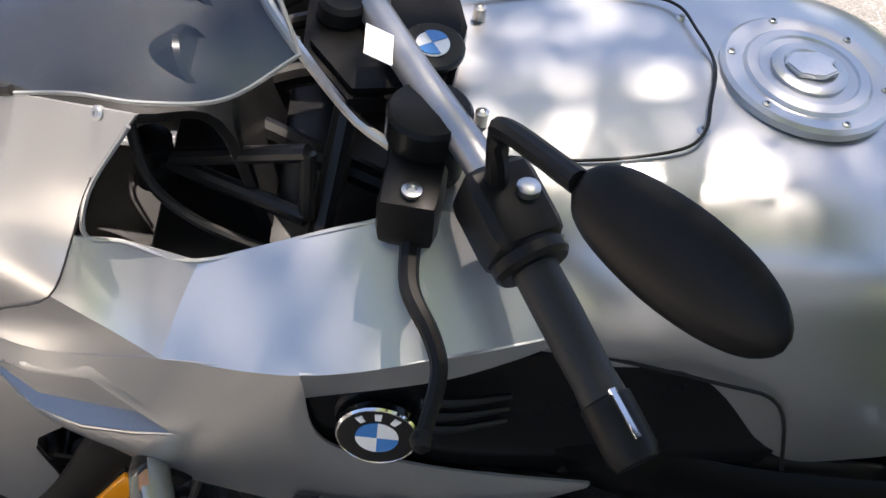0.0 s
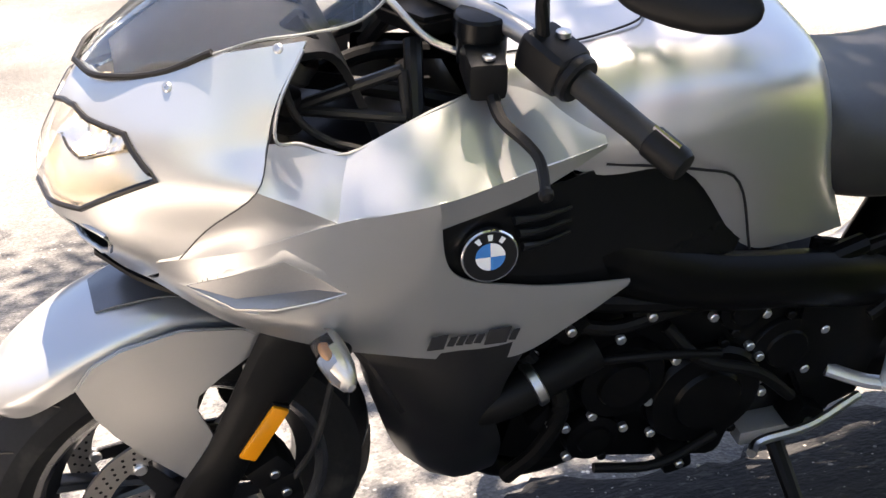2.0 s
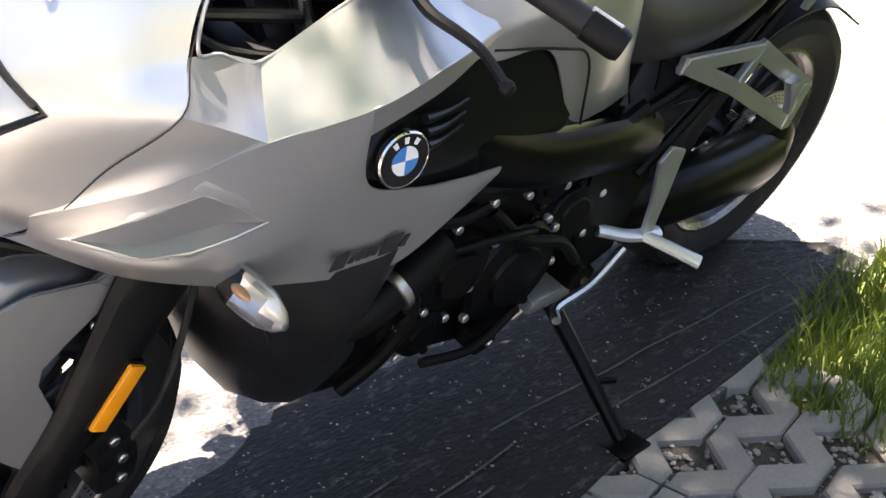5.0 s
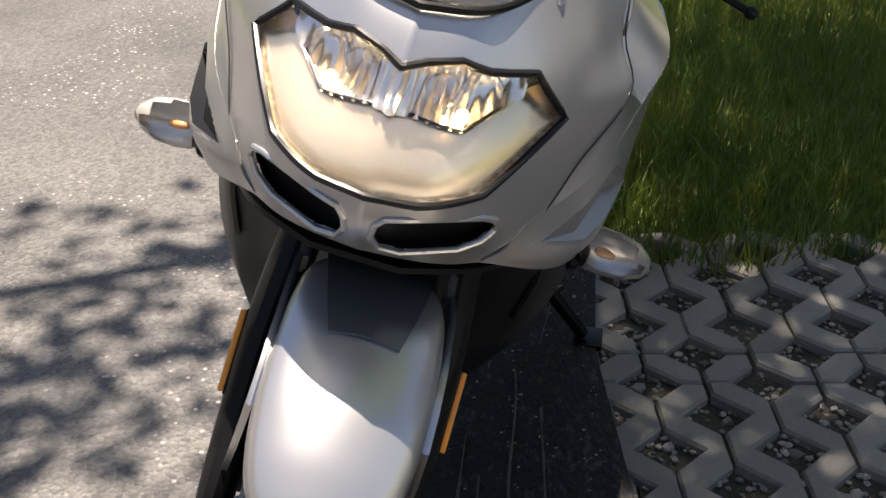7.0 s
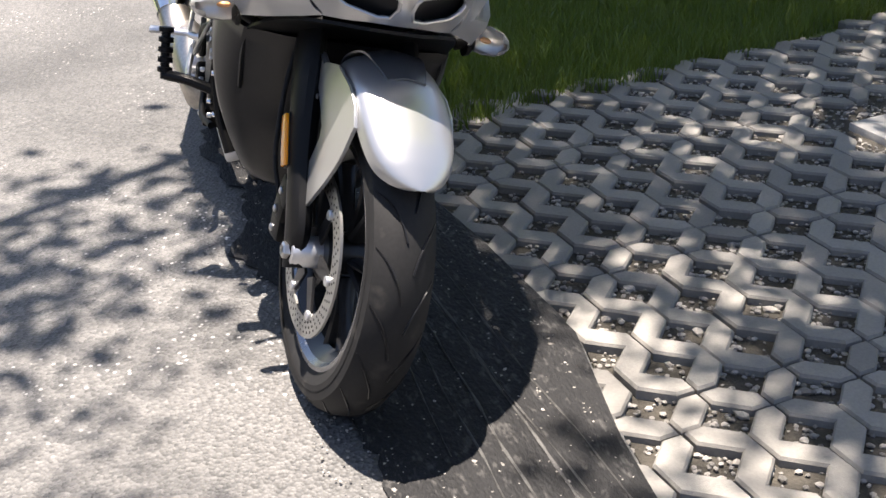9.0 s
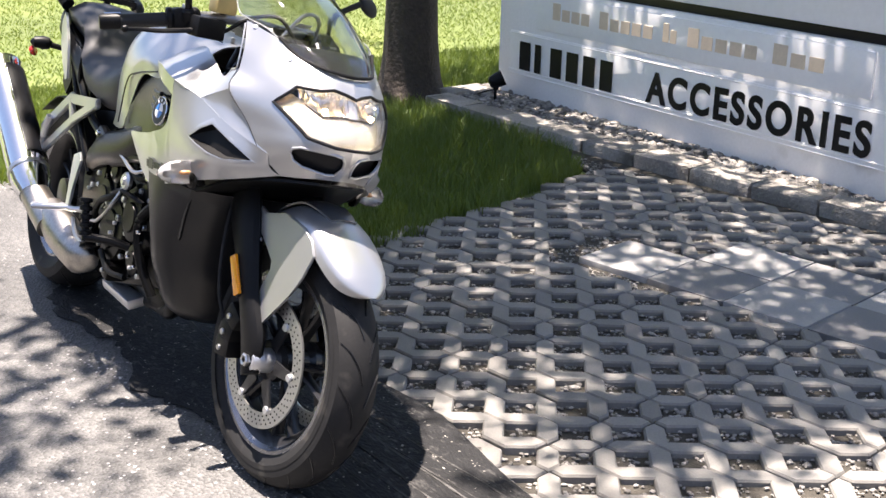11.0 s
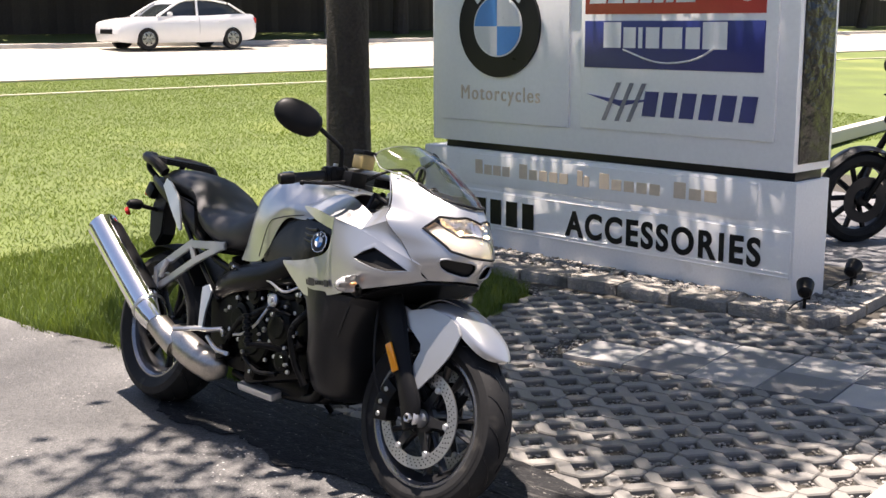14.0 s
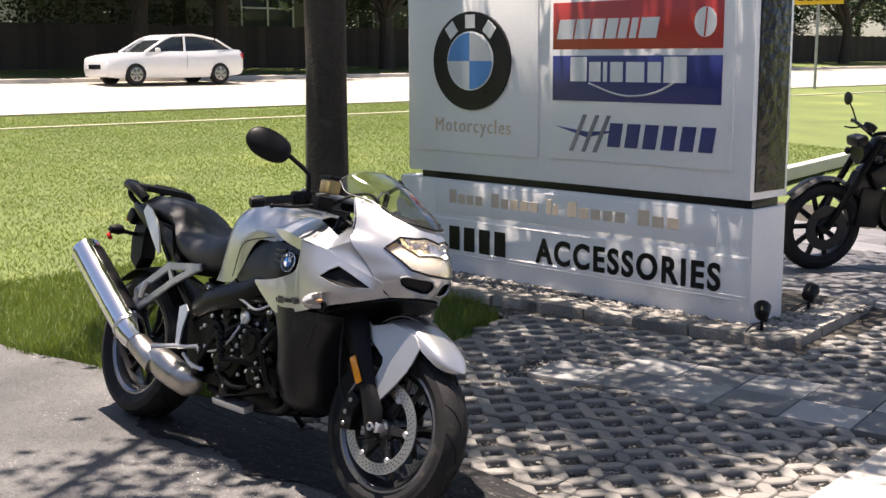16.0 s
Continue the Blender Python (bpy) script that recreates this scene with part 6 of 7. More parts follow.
def gather(places, rng, count, leaf, variants=6):
    """Joins many turned copies of a few leaf clumps."""
    kinds = [clump_mesh(rng, count, 1.0, leaf) for _ in range(variants)]
    V, F = [], []
    base = 0
    for (p, r) in places:
        v, f_ = kinds[rng.randrange(variants)]
        A = np.array(v)
        t = rng.random() * 6.283
        c, s = math.cos(t), math.sin(t)
        A = A @ np.array([[c, s, 0], [-s, c, 0], [0, 0, 1]]) * np.array([r, r, r * .75]) + np.array(p)
        V.append(A)
        F.append(np.array(f_) + base)
        base += len(A)
    return np.vstack(V), np.vstack(F)


def near_tree():
    rng = random.Random(11)
    t = thing("oak_tree", pose(-3.095, 2.835, -.05), "oak with a straight dark trunk and spreading leafy limbs", "tree")
    bm = bmesh.new()
    rings = []
    for z, r in ((0, .27), (.06, .225), (.18, .185), (.5, .160), (1.2, .150), (2.0, .145), (2.7, .15), (3.4, .13), (4.4, .10), (5.6, .06)):
        rings.append([(r * (1 + .10 * math.sin(k * 1.7 + z * 2) + .06 * math.sin(k * 3 + z * 5)) * math.cos(k * math.pi / 9) + .02 * math.sin(z), r * (1 + .08 * math.sin(k * 2.3 + z * 3)) * math.sin(k * math.pi / 9), z) for k in range(18)])
    R = np.array(rings)
    R = np.array([spline(R[:, j], 4) for j in range(18)]).transpose(1, 0, 2)
    loft(bm, R)
    part("trunk", bm, BARK, t, sharp=80)
    for y, z, r in ((-.05, 2.08, .055), (.07, 2.0, .05), (.0, 2.3, .05)):
        part("knot", lathe(bmesh.new(), [(r * 1.3, -.02), (r * 1.1, .02), (r * .8, .03), (r * .2, .022)], (.09, -.09 + y * .6, z), (.7, -.7 + y, z + .1), 16), BARK, t)
    tips = []
    for k, (dx, dy, z0, z1) in enumerate(((3.2, -1.9, 2.5, 4.7), (4.2, -2.6, 3.2, 5.6), (2.4, -3.2, 2.9, 5.2), (1.2, -1.4, 3.4, 5.6), (-.6, 1.4, 2.7, 4.8), (.8, .6, 4.2, 6.4), (4.0, -1.0, 3.0, 4.9), (-.8, -.6, 3.6, 5.8), (1.2, 1.8, 3.2, 5.2), (2.6, -4.8, 3.4, 5.9), (3.6, .5, 3.0, 5.0), (2.9, 2.3, 3.2, 5.4))):
        pts = [(0, 0, z0), (dx * .3, dy * .3, z0 + (z1 - z0) * .55), (dx * .65, dy * .65, z0 + (z1 - z0) * .85), (dx, dy, z1)]
        part("limb", tube(bmesh.new(), pts, (.07, .018), 8, 5), BARK, t)
        tips += [Vector(spline(pts, 6)[i]) for i in (9, 12, 14, 16, 18)]
    places = []
    for p in tips:
        for _ in range(5 if p.y > -3.2 else 2):
            q = p + Vector((rng.gauss(0, .6), rng.gauss(0, .6), rng.gauss(.1, .35)))
            places.append((tuple(q), .26 + .24 * rng.random()))
    for _ in range(85):
        q = Vector((rng.uniform(-.3, 4.1), rng.uniform(-2.9, -.3), rng.uniform(4.2, 6.0)))
        places.append((tuple(q), .26 + .26 * rng.random()))
    for _ in range(55):
        q = Vector((rng.uniform(.3, 2.0), rng.uniform(-3.3, -1.8), rng.uniform(4.2, 5.6)))
        places.append((tuple(q), .28 + .2 * rng.random()))
    for _ in range(10):
        q = Vector((rng.uniform(2.1, 2.6), rng.uniform(-3.7, -3.1), rng.uniform(4.6, 5.6)))
        places.append((tuple(q), .16 + .1 * rng.random()))
    for _ in range(75):
        q = Vector((rng.uniform(2.3, 4.4), rng.uniform(-.9, 2.6), rng.uniform(4.5, 5.8)))
        places.append((tuple(q), .26 + .22 * rng.random()))
    for _ in range(14):
        q = Vector((rng.uniform(3.15, 4.3), rng.uniform(-3.0, -2.0), rng.uniform(4.6, 5.6)))
        places.append((tuple(q), .16 + .12 * rng.random()))
    for _ in range(42):
        q = Vector((rng.uniform(3.2, 4.5), rng.uniform(-2.9, -1.6), rng.uniform(4.7, 5.6)))
        places.append((tuple(q), .20 + .16 * rng.random()))
    for _ in range(8):
        q = Vector((rng.uniform(2.70, 3.0), rng.uniform(-3.35, -3.0), rng.uniform(4.8, 5.4)))
        places.append((tuple(q), .13 + .07 * rng.random()))
    for _ in range(46):
        q = Vector((rng.uniform(2.5, 5.0), rng.uniform(-5.8, -4.0), rng.uniform(4.8, 6.0)))
        places.append((tuple(q), .14 + .16 * rng.random()))
    for _ in range(34):
        q = Vector((rng.uniform(1.8, 3.12), rng.uniform(-3.8, -3.02), rng.uniform(4.7, 5.5)))
        places.append((tuple(q), .14 + .12 * rng.random()))
    for _ in range(34):
        q = Vector((rng.uniform(3.0, 4.1), rng.uniform(-3.0, -2.2), rng.uniform(4.8, 5.5)))
        places.append((tuple(q), .18 + .12 * rng.random()))
    for _ in range(44):
        q = Vector((rng.uniform(2.5, 4.8), rng.uniform(-5.6, -3.95), rng.uniform(4.8, 5.8)))
        places.append((tuple(q), .16 + .18 * rng.random()))
    for _ in range(24):
        q = Vector((rng.uniform(1.8, 2.9), rng.uniform(-3.05, -2.2), rng.uniform(4.7, 5.5)))
        places.append((tuple(q), .20 + .14 * rng.random()))
    for _ in range(50):
        q = Vector((rng.uniform(2.3, 4.3), rng.uniform(-3.0, -.9), rng.uniform(5.0, 6.0)))
        places.append((tuple(q), .18 + .14 * rng.random()))
    for _ in range(18):
        q = Vector((rng.uniform(1.9, 2.6), rng.uniform(-3.4, -2.7), rng.uniform(4.8, 5.5)))
        places.append((tuple(q), .18 + .12 * rng.random()))
    for _ in range(40):
        q = Vector((rng.uniform(2.4, 4.2), rng.uniform(-2.5, -.6), rng.uniform(4.7, 5.7)))
        places.append((tuple(q), .22 + .14 * rng.random()))
    for _ in range(55):
        q = Vector((rng.uniform(0, 1.9), rng.uniform(-3.1, -1.0), rng.uniform(4.5, 5.7)))
        places.append((tuple(q), .28 + .14 * rng.random()))
    places = [((x, y + .62, z), r) for (x, y, z), r in places]
    # gaps in the crown through which the sun reaches the ground and the mudguard
    gaps = ((4.04, -2.76, .62, .20), (4.88, -1.72, 0, .24))
    slant = Vector((sun_way.x, sun_way.y, 0)) / sun_way.z
    places = [(p, r) for p, r in places if all(math.hypot(p[0] - slant.x * (p[2] - gz) - gx, p[1] - slant.y * (p[2] - gz) - gy) > r * .85 + gr for gx, gy, gz, gr in gaps)]
    V, F = gather(places, rng, 60, .24)
    me = bpy.data.meshes.new("crown")
    me.from_pydata(V.tolist(), [], F.tolist())
    me.materials.append(LEAF)
    ob = new("crown", me)
    ob.parent = t


near_tree()


def far_tree(name, x, y, h, spread, seed, label):
    rng = random.Random(seed)
    z = level(x, y)
    t = thing(name, pose(x, y, z), label, "tree", "trees along the far verge")
    bm = tube(bmesh.new(), [(0, 0, -.1), (.1 * rng.gauss(0, 1), .1, h * .2), (.25 * rng.gauss(0, 1), .2 * rng.gauss(0, 1), h * .45), (0, .3, h * .75)], (.30, .12), 10, 4)
    part("trunk", bm, BARK, t)
    places = []
    for k in range(5):
        a = rng.random() * 6.283
        end = (spread * .7 * math.cos(a), spread * .7 * math.sin(a), h * (.55 + .35 * rng.random()))
        part("limb", tube(bmesh.new(), [(0, 0, h * .22), (end[0] * .5, end[1] * .5, h * .42), end], (.14, .04), 8, 4), BARK, t)
    for _ in range(95):
        a, r = rng.random() * 6.283, spread * rng.random() ** .6
        zz = h * (.36 + .55 * rng.random()) - .10 * r
        places.append(((r * math.cos(a), r * math.sin(a), zz), .7 + .6 * rng.random()))
    V, F = gather(places, rng, 70, .42, 4)
    me = bpy.data.meshes.new("crown")
    me.from_pydata(V.tolist(), [], F.tolist())
    me.materials.append(LEAF_DARK)
    ob = new("crown", me)
    ob.parent = t


def at_road(s, u):
    p = ROAD_N * s + ROAD_D * u
    return p.x, p.y, level(p.x, p.y)


for k, (s_, u_, h_, sp) in enumerate(((29.6, 8.5, 8, 4.0), (29.4, 14.9, 8.5, 4.2), (29.8, 17.9, 9, 4.6), (29.6, 24.6, 8.5, 4.2), (29.8, 33, 9, 4.6), (29.5, 43, 8.5, 4.4), (29.6, 55, 9, 4.8), (30.0, 66, 9, 5),
                                      (36, 12, 10, 5.5), (37, 20.5, 10, 5), (36.5, 33, 10, 5.5), (37, 44, 10, 6), (37, 57, 10, 6), (38, 71, 10, 6))):
    x_, y_, _ = at_road(s_, u_)
    far_tree("shade_tree", x_, y_, h_, sp, 50 + k, "dark leafy shade tree by the board fence across the road")


# ---- board fence, house, car, road sign ----
def fence():
    f = thing("board_fence", pose(0, 0, 0), "long dark brown board fence across the road", "fence")
    bm = box(bmesh.new(), (0, 0, .72), (.283, .025, 1.44), None, .004)
    first = part("board", bm, FENCE, f)
    me = first.data
    ang = math.atan2(ROAD_D.y, ROAD_D.x)
    for k in range(250):
        x, y, z = at_road(31.5, 2 + k * .27)
        m = Matrix.Translation((x, y, z - .05 + .02 * math.sin(k * 2.1))) @ Matrix.Rotation(ang, 4, "Z")
        if k == 0:
            first.matrix_basis = m
        else:
            share("board", me, m, f)
    me = None
    for k in range(26):
        x, y, z = at_road(31.56, 2 + k * 2.7)
        m = Matrix.Translation((x, y, z + .66)) @ Matrix.Rotation(ang, 4, "Z")
        if me is None:
            ob = part("post", box(bmesh.new(), (0, 0, 0), (.1, .1, 1.5), None, .006), FENCE, f)
            ob.matrix_basis, me = m, ob.data
        else:
            share("post", me, m, f)


def house():
    x, y, z = at_road(40, 27)
    h = thing("house", Matrix.Translation((x, y, z)) @ Matrix.Rotation(math.atan2(ROAD_D.y, ROAD_D.x), 4, "Z"), "shaded house with a large white-barred window behind trees", "house")
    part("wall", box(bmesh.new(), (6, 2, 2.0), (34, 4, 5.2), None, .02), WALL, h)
    bm = loft(bmesh.new(), [[(-11.6, 4.6, 4.6), (23.6, 4.6, 4.6), (23.6, -.6, 4.6), (-11.6, -.6, 4.6)], [(-10, 2.1, 6.4), (22, 2.1, 6.4), (22, 2.0, 6.4), (-10, 2.0, 6.4)]])
    part("roof", bm, FENCE, h)
    for cx, wide, bars in ((-.55, 2.6, 3), (4.7, .9, 2), (14.0, 2.6, 3)):
        w = part("window", box(bmesh.new(), (cx, -.04, 2.15), (wide, .06, 2.3), None, .01), PANE, h)
        for k in range(bars):
            part("mullion", box(bmesh.new(), (cx - wide / 2 + k * wide / (bars - 1), -.08, 2.15), (.08, .06, 2.36), None, .01), WHITE, w)
        for zz in (1.02, 2.20, 3.28):
            part("transom", box(bmesh.new(), (cx, -.085, zz), (wide + .08, .06, .08), None, .01), WHITE, w)


def hedge():
    """Dark undergrowth behind the fence, open before the window."""
    rng = random.Random(77)
    places = []
    while len(places) < 330:
        u = rng.uniform(0, 72)
        if 20.6 < u < 24.4 or 27.2 < u < 28.6 or rng.random() < .25 + .25 * math.sin(u * .9):
            continue
        x, y, z = at_road(rng.uniform(32.2, 34.6), u)
        places.append(((x, y, z + rng.uniform(.5, 3.4)), rng.uniform(.45, .9)))
    V, F = gather(places, rng, 110, .26, 5)
    cloud("hedge", V.tolist(), F.tolist(), LEAF_DARK, "dark green undergrowth behind the board fence", "hedge")


def shade_walls():
    """Plain unseen walls added behind the viewer to dim skylight and reflections."""
    for name, x0, x1, y0, y1 in (("shade_wall_south", -16, 11.3, -9.3, -9.0), ("shade_wall_east", 11.0, 11.3, -9.0, 9.0)):
        bm = box(bmesh.new(), ((x0 + x1) / 2, (y0 + y1) / 2, 1.6), (x1 - x0, y1 - y0, 3.4), None, .01)
        tagged(part(name, bm, SHADEWALL), "plain unseen stucco wall added to dim light and reflections", "wall", kind="structure")


SHADEWALL = mat("shade_wall_stucco", (0.26, 0.25, 0.235), 0.85, 0, 0, 0.1, 1.2, 40, 0.2, 80)
shade_walls()
fence()
house()
hedge()


def car():
    x, y, z = at_road(23.6, 12.6)
    ang = math.atan2(-ROAD_D.y, -ROAD_D.x)
    c = thing("car", Matrix.Translation((x, y, z + .03)) @ Matrix.Rotation(ang, 4, "Z") @ Matrix.Scale(.85, 4), "white four-door saloon car on the road", "car")
    prof = [(2.22, .30, .62, .66), (2.15, .24, .76, .78), (1.75, .20, .86, .84), (1.05, .20, .93, .87), (.4, .20, .95, .88), (-.6, .20, .96, .88), (-1.4, .22, 1.0, .86), (-2.05, .26, 1.0, .80), (-2.25, .34, .92, .70)]
    rings = []
    for px, lo, hi, w in prof:
        rings.append([(px, -w * .9, lo), (px, -w, lo + .15), (px, -w, hi - .18), (px, -w * .92, hi), (px, w * .92, hi), (px, w, hi - .18), (px, w, lo + .15), (px, w * .9, lo)])
    R = np.array(rings)
    R = np.array([spline(R[:, j], 4) for j in range(8)]).transpose(1, 0, 2)
    part("body", loft(bmesh.new(), R), CARWHITE, c)
    cab = [(1.0, .93, .94, .70), (.45, .94, 1.28, .66), (.05, .95, 1.41, .62), (-.6, .95, 1.43, .62), (-1.2, .97, 1.32, .64), (-1.75, .99, 1.03, .68)]
    rings = [[(px, -w - .12 * (hi > 1.1), lo), (px, -w, hi - .03), (px, -w * .85, hi), (px, w * .85, hi), (px, w, hi - .03), (px, w + .12 * (hi > 1.1), lo)] for px, lo, hi, w in cab]
    R = np.array(rings)
    R = np.array([spline(R[:, j], 4) for j in range(6)]).transpose(1, 0, 2)
    part("glasshouse", loft(bmesh.new(), R), CARGLASS, c)
    rings = [[(px, -w * .93, hi - .035), (px, -w * .8, hi + .012), (px, w * .8, hi + .012), (px, w * .93, hi - .035)] for px, lo, hi, w in cab[1:5]]
    R = np.array(rings)
    R = np.array([spline(R[:, j], 4) for j in range(4)]).transpose(1, 0, 2)
    part("roof", loft(bmesh.new(), R), CARWHITE, c)
    for side in (1, -1):
        for pts in ([(1.05, .80, .93), (.42, .73, 1.29), (.1, .68, 1.40)], [(-.22, .80, .95), (-.25, .70, 1.42)], [(-1.3, .74, 1.30), (-1.85, .74, 1.0)], [(.1, .68, 1.40), (-.6, .68, 1.42), (-1.25, .70, 1.31)]):
            part("pillar", tube(bmesh.new(), mirrored(pts, side), .035, 6, 3), CARWHITE, c)
        for px in (1.38, -1.35):
            w = part("wheel", lathe(bmesh.new(), [(.20, -.10), (.30, -.10), (.315, -.06), (.315, .06), (.30, .10), (.20, .10)], (px, side * .78, .315), (px, side * 2, .315), 28), RUBBER, c)
            part("wheel_cover", lathe(bmesh.new(), [(.205, .08), (.20, .105), (.06, .115), (.01, .11)], (px, side * .78, .315), (px, side * 2, .315), 24), RIM_LIP, w)
            for k in range(6):
                a = k * 1.047
                part("cover_gap", box(bmesh.new(), (px + .13 * math.cos(a), side * .893, .315 + .13 * math.sin(a)), (.085, .012, .03), Euler((0, -a, 0)).to_matrix(), .004), INK, w)
        part("headlight", box(bmesh.new(), (2.06, side * .62, .66), (.22, .26, .12), None, .04), LENSGREY, c)
        part("tail_light", box(bmesh.new(), (-2.18, side * .66, .82), (.12, .2, .16), None, .03), RED, c)
        part("wing_mirror", box(bmesh.new(), (.72, side * .93, 1.0), (.12, .16, .11), None, .04), CARWHITE, c)
        for px in (.35, -.62):
            part("door_handle", box(bmesh.new(), (px - .35, side * .885, .80), (.16, .02, .03), None, .008), CARWHITE, c)
        part("door_seam", tube(bmesh.new(), mirrored([(-.25, .885, .93), (-.25, .885, .6), (-.25, .87, .34)], side), .006, 5, 2), SIGNGREY, c)
    part("grille", box(bmesh.new(), (2.2, 0, .52), (.08, .75, .14), None, .03), INK, c)


LENSGREY = mat("car_headlight", (0.5, 0.5, 0.5), 0.12, 0.3, 0.4, 0.1)
car()


def utility_pole():
    x, y, z = at_road(27.5, 20.0)
    p = thing("utility_pole", pose(x, y, z), "slim weathered grey pole on the far verge", "pole")
    part("shaft", cyl(bmesh.new(), (0, 0, -.1), (0, 0, 7.5), .13, .10, 14), POLEWOOD, p)
    part("collar", cyl(bmesh.new(), (0, 0, 2.2), (0, 0, 2.32), .14, .14, 14, .01), POST, p)


POLEWOOD = mat("weathered_pole", (0.20, 0.185, 0.165), 0.85, 0, 0, 0.25, 4, 60, 0.5, 60)
utility_pole()


def road_sign():
    x, y, z = -15.22, 31.2, level(-15.22, 31.2)
    s = thing("warning_sign", Matrix.Translation((x, y, z)) @ Matrix.Rotation(radians(-162), 4, "Z"), "yellow diamond road warning sign on a metal post", "road sign")
    part("post", cyl(bmesh.new(), (0, 0, -.1), (0, 0, 4.0), .045, n=10), POST, s)
    d, mid = .65, 3.58
    part("diamond", slab_poly(bmesh.new(), [(0, mid - d), (d, mid), (0, mid + d), (-d, mid)], .012, lambda u, v, w: (u, .05 + w, v), .003), YELLOW, s)
    part("arrow", slab_poly(bmesh.new(), [(-.12, mid - .30), (0, mid - .30), (0, mid - .06), (.16, mid - .06), (.16, mid - .15), (.34, mid), (.16, mid + .15), (.16, mid + .06), (0, mid + .06), (0, mid + .32), (-.12, mid + .32)], .004, lambda u, v, w: (u, .063 + w, v)), INK, s)
    part("plaque", box(bmesh.new(), (0, .055, 2.70), (1.5, .012, .34), None, .003), YELLOW, s)
    for k in range(5):
        part("plaque_bar", box(bmesh.new(), (-.50 + k * .25, .064, 2.70), (.17, .004, .11)), INK, s)


road_sign()


# ---- second motorcycle behind the sign ----
def second_bike():
    b = thing("black_motorcycle", Matrix.Translation((-.62, 5.42, 0.0)) @ Matrix.Rotation(radians(62), 4, "Z") @ Matrix.Rotation(radians(6), 4, "X"), "black cruiser motorcycle parked on the patio slabs", "motorcycle")

    def add(name, bm, material):
        return part(name, bm, material, b)
    for cx, r, wd in ((0, .33, .12), (1.50, .32, .16)):
        ax = (cx, 0, r), (cx, 1, r)
        w = wd / 2
        t = add("tyre", lathe(bmesh.new(), [(r - .09, -w * .7), (r - .06, -w), (r - .02, -w * .8), (r, -w * .3), (r, w * .3), (r - .02, w * .8), (r - .06, w), (r - .09, w * .7)], *ax, 48, True), RUBBER)
        add("rim", lathe(bmesh.new(), [(r - .08, -w * .6), (r - .08, w * .6), (r - .105, w * .4), (r - .105, -w * .4)], *ax, 48, True), INK)
        bm = bmesh.new()
        for k in range(10):
            a = k * .628
            tube(bm, [(cx + .03 * math.cos(a), 0, r + .03 * math.sin(a)), (cx + (r - .09) * math.cos(a), 0, r + (r - .09) * math.sin(a))], .021, 6, 0)
        add("spokes", bm, INK)
        add("hub", cyl(bmesh.new(), (cx, -.08, r), (cx, .08, r), .05, n=18, edge=.01), INK)
        add("brake_disc", ring_plate(bmesh.new(), [(.165 * math.cos(k * .2618), .165 * math.sin(k * .2618)) for k in range(24)], [(.09 * math.cos(k * .2618), .09 * math.sin(k * .2618)) for k in range(24)], .006, lambda u, v, q: (cx + u, -.09 + q, r + v)), RIM)
    for side in (1, -1):
        add("fork_tube", tube(bmesh.new(), [(0, side * .10, .33), (.20, side * .10, .66), (.36, side * .09, .95)], .024, 12, 3), ENGINE)
        add("handlebar", tube(bmesh.new(), [(.36, 0, .98), (.36, side * .12, 1.02), (.42, side * .34, 1.04), (.47, side * .42, 1.02)], .013, 10, 5), ENGINE)
        add("mirror_stalk", tube(bmesh.new(), [(.42, side * .30, 1.04), (.40, side * .33, 1.12), (.38, side * .36, 1.18)], .006, 8, 4), ENGINE)
        bm = lathe(bmesh.new(), [(.005, -.01), (.045, -.006), (.05, .006), (.01, .015)], (.38, side * .37, 1.20), (.2, side * .37, 1.20), 18)
        add("mirror", bm, INK)
        add("indicator", lathe(bmesh.new(), [(.005, -.03), (.025, -.02), (.028, .01), (.01, .025)], (.30, side * .19, .84), (.1, side * .19, .84), 14), INK)
        add("rear_shock", tube(bmesh.new(), [(1.42, side * .12, .36), (1.30, side * .13, .62)], .028, 10, 0), ENGINE)
    add("clutch_lever", tube(bmesh.new(), [(.40, .16, 1.03), (.36, .24, 1.0), (.37, .36, .99)], .007, 8, 4), ENGINE)
    add("brake_lever", tube(bmesh.new(), [(.40, -.16, 1.03), (.36, -.24, 1.0), (.37, -.36, .99)], .007, 8, 4), ENGINE)
    add("instrument", lathe(bmesh.new(), [(.01, -.03), (.045, -.02), (.05, .02), (.04, .028), (.005, .028)], (.33, 0, 1.04), (.42, 0, 1.2), 20), INK)
    rows = []
    for a in (20, 60, 100, 140):
        rows.append([(.37 * math.cos(radians(a)), y, .33 + .37 * math.sin(radians(a)) - abs(y) * .3) for y in (-.07, -.04, 0, .04, .07)])
    add("front_fender", sheet(bmesh.new(), smooth_grid(rows, 5, 4), .005), INK)
    add("headlamp", lathe(bmesh.new(), [(.03, -.10), (.075, -.07), (.085, 0), (.08, .015), (.07, .012)], (.26, 0, .86), (.05, 0, .85), 24), INK)
    for k, (x0, z0, w0, d0, h0) in enumerate(((.30, .62, .16, .12, .18), (.36, .46, .2, .16, .3), (.24, .95, .1, .16, .08), (.42, .70, .18, .22, .16))):
        add("cover", box(bmesh.new(), (x0, 0, z0), (w0, d0, h0), Euler((0, .4 - .3 * k, 0)).to_matrix(), .03), INK)
    rings = []
    for x, z, w, h in ((.34, .84, .05, .05), (.44, .90, .12, .10), (.62, .88, .14, .11), (.82, .80, .10, .07), (.90, .76, .05, .04)):
        rings.append([(x, w * math.cos(k * math.pi / 7), z + h * math.sin(k * math.pi / 7)) for k in range(14)])
    R = np.array(rings)
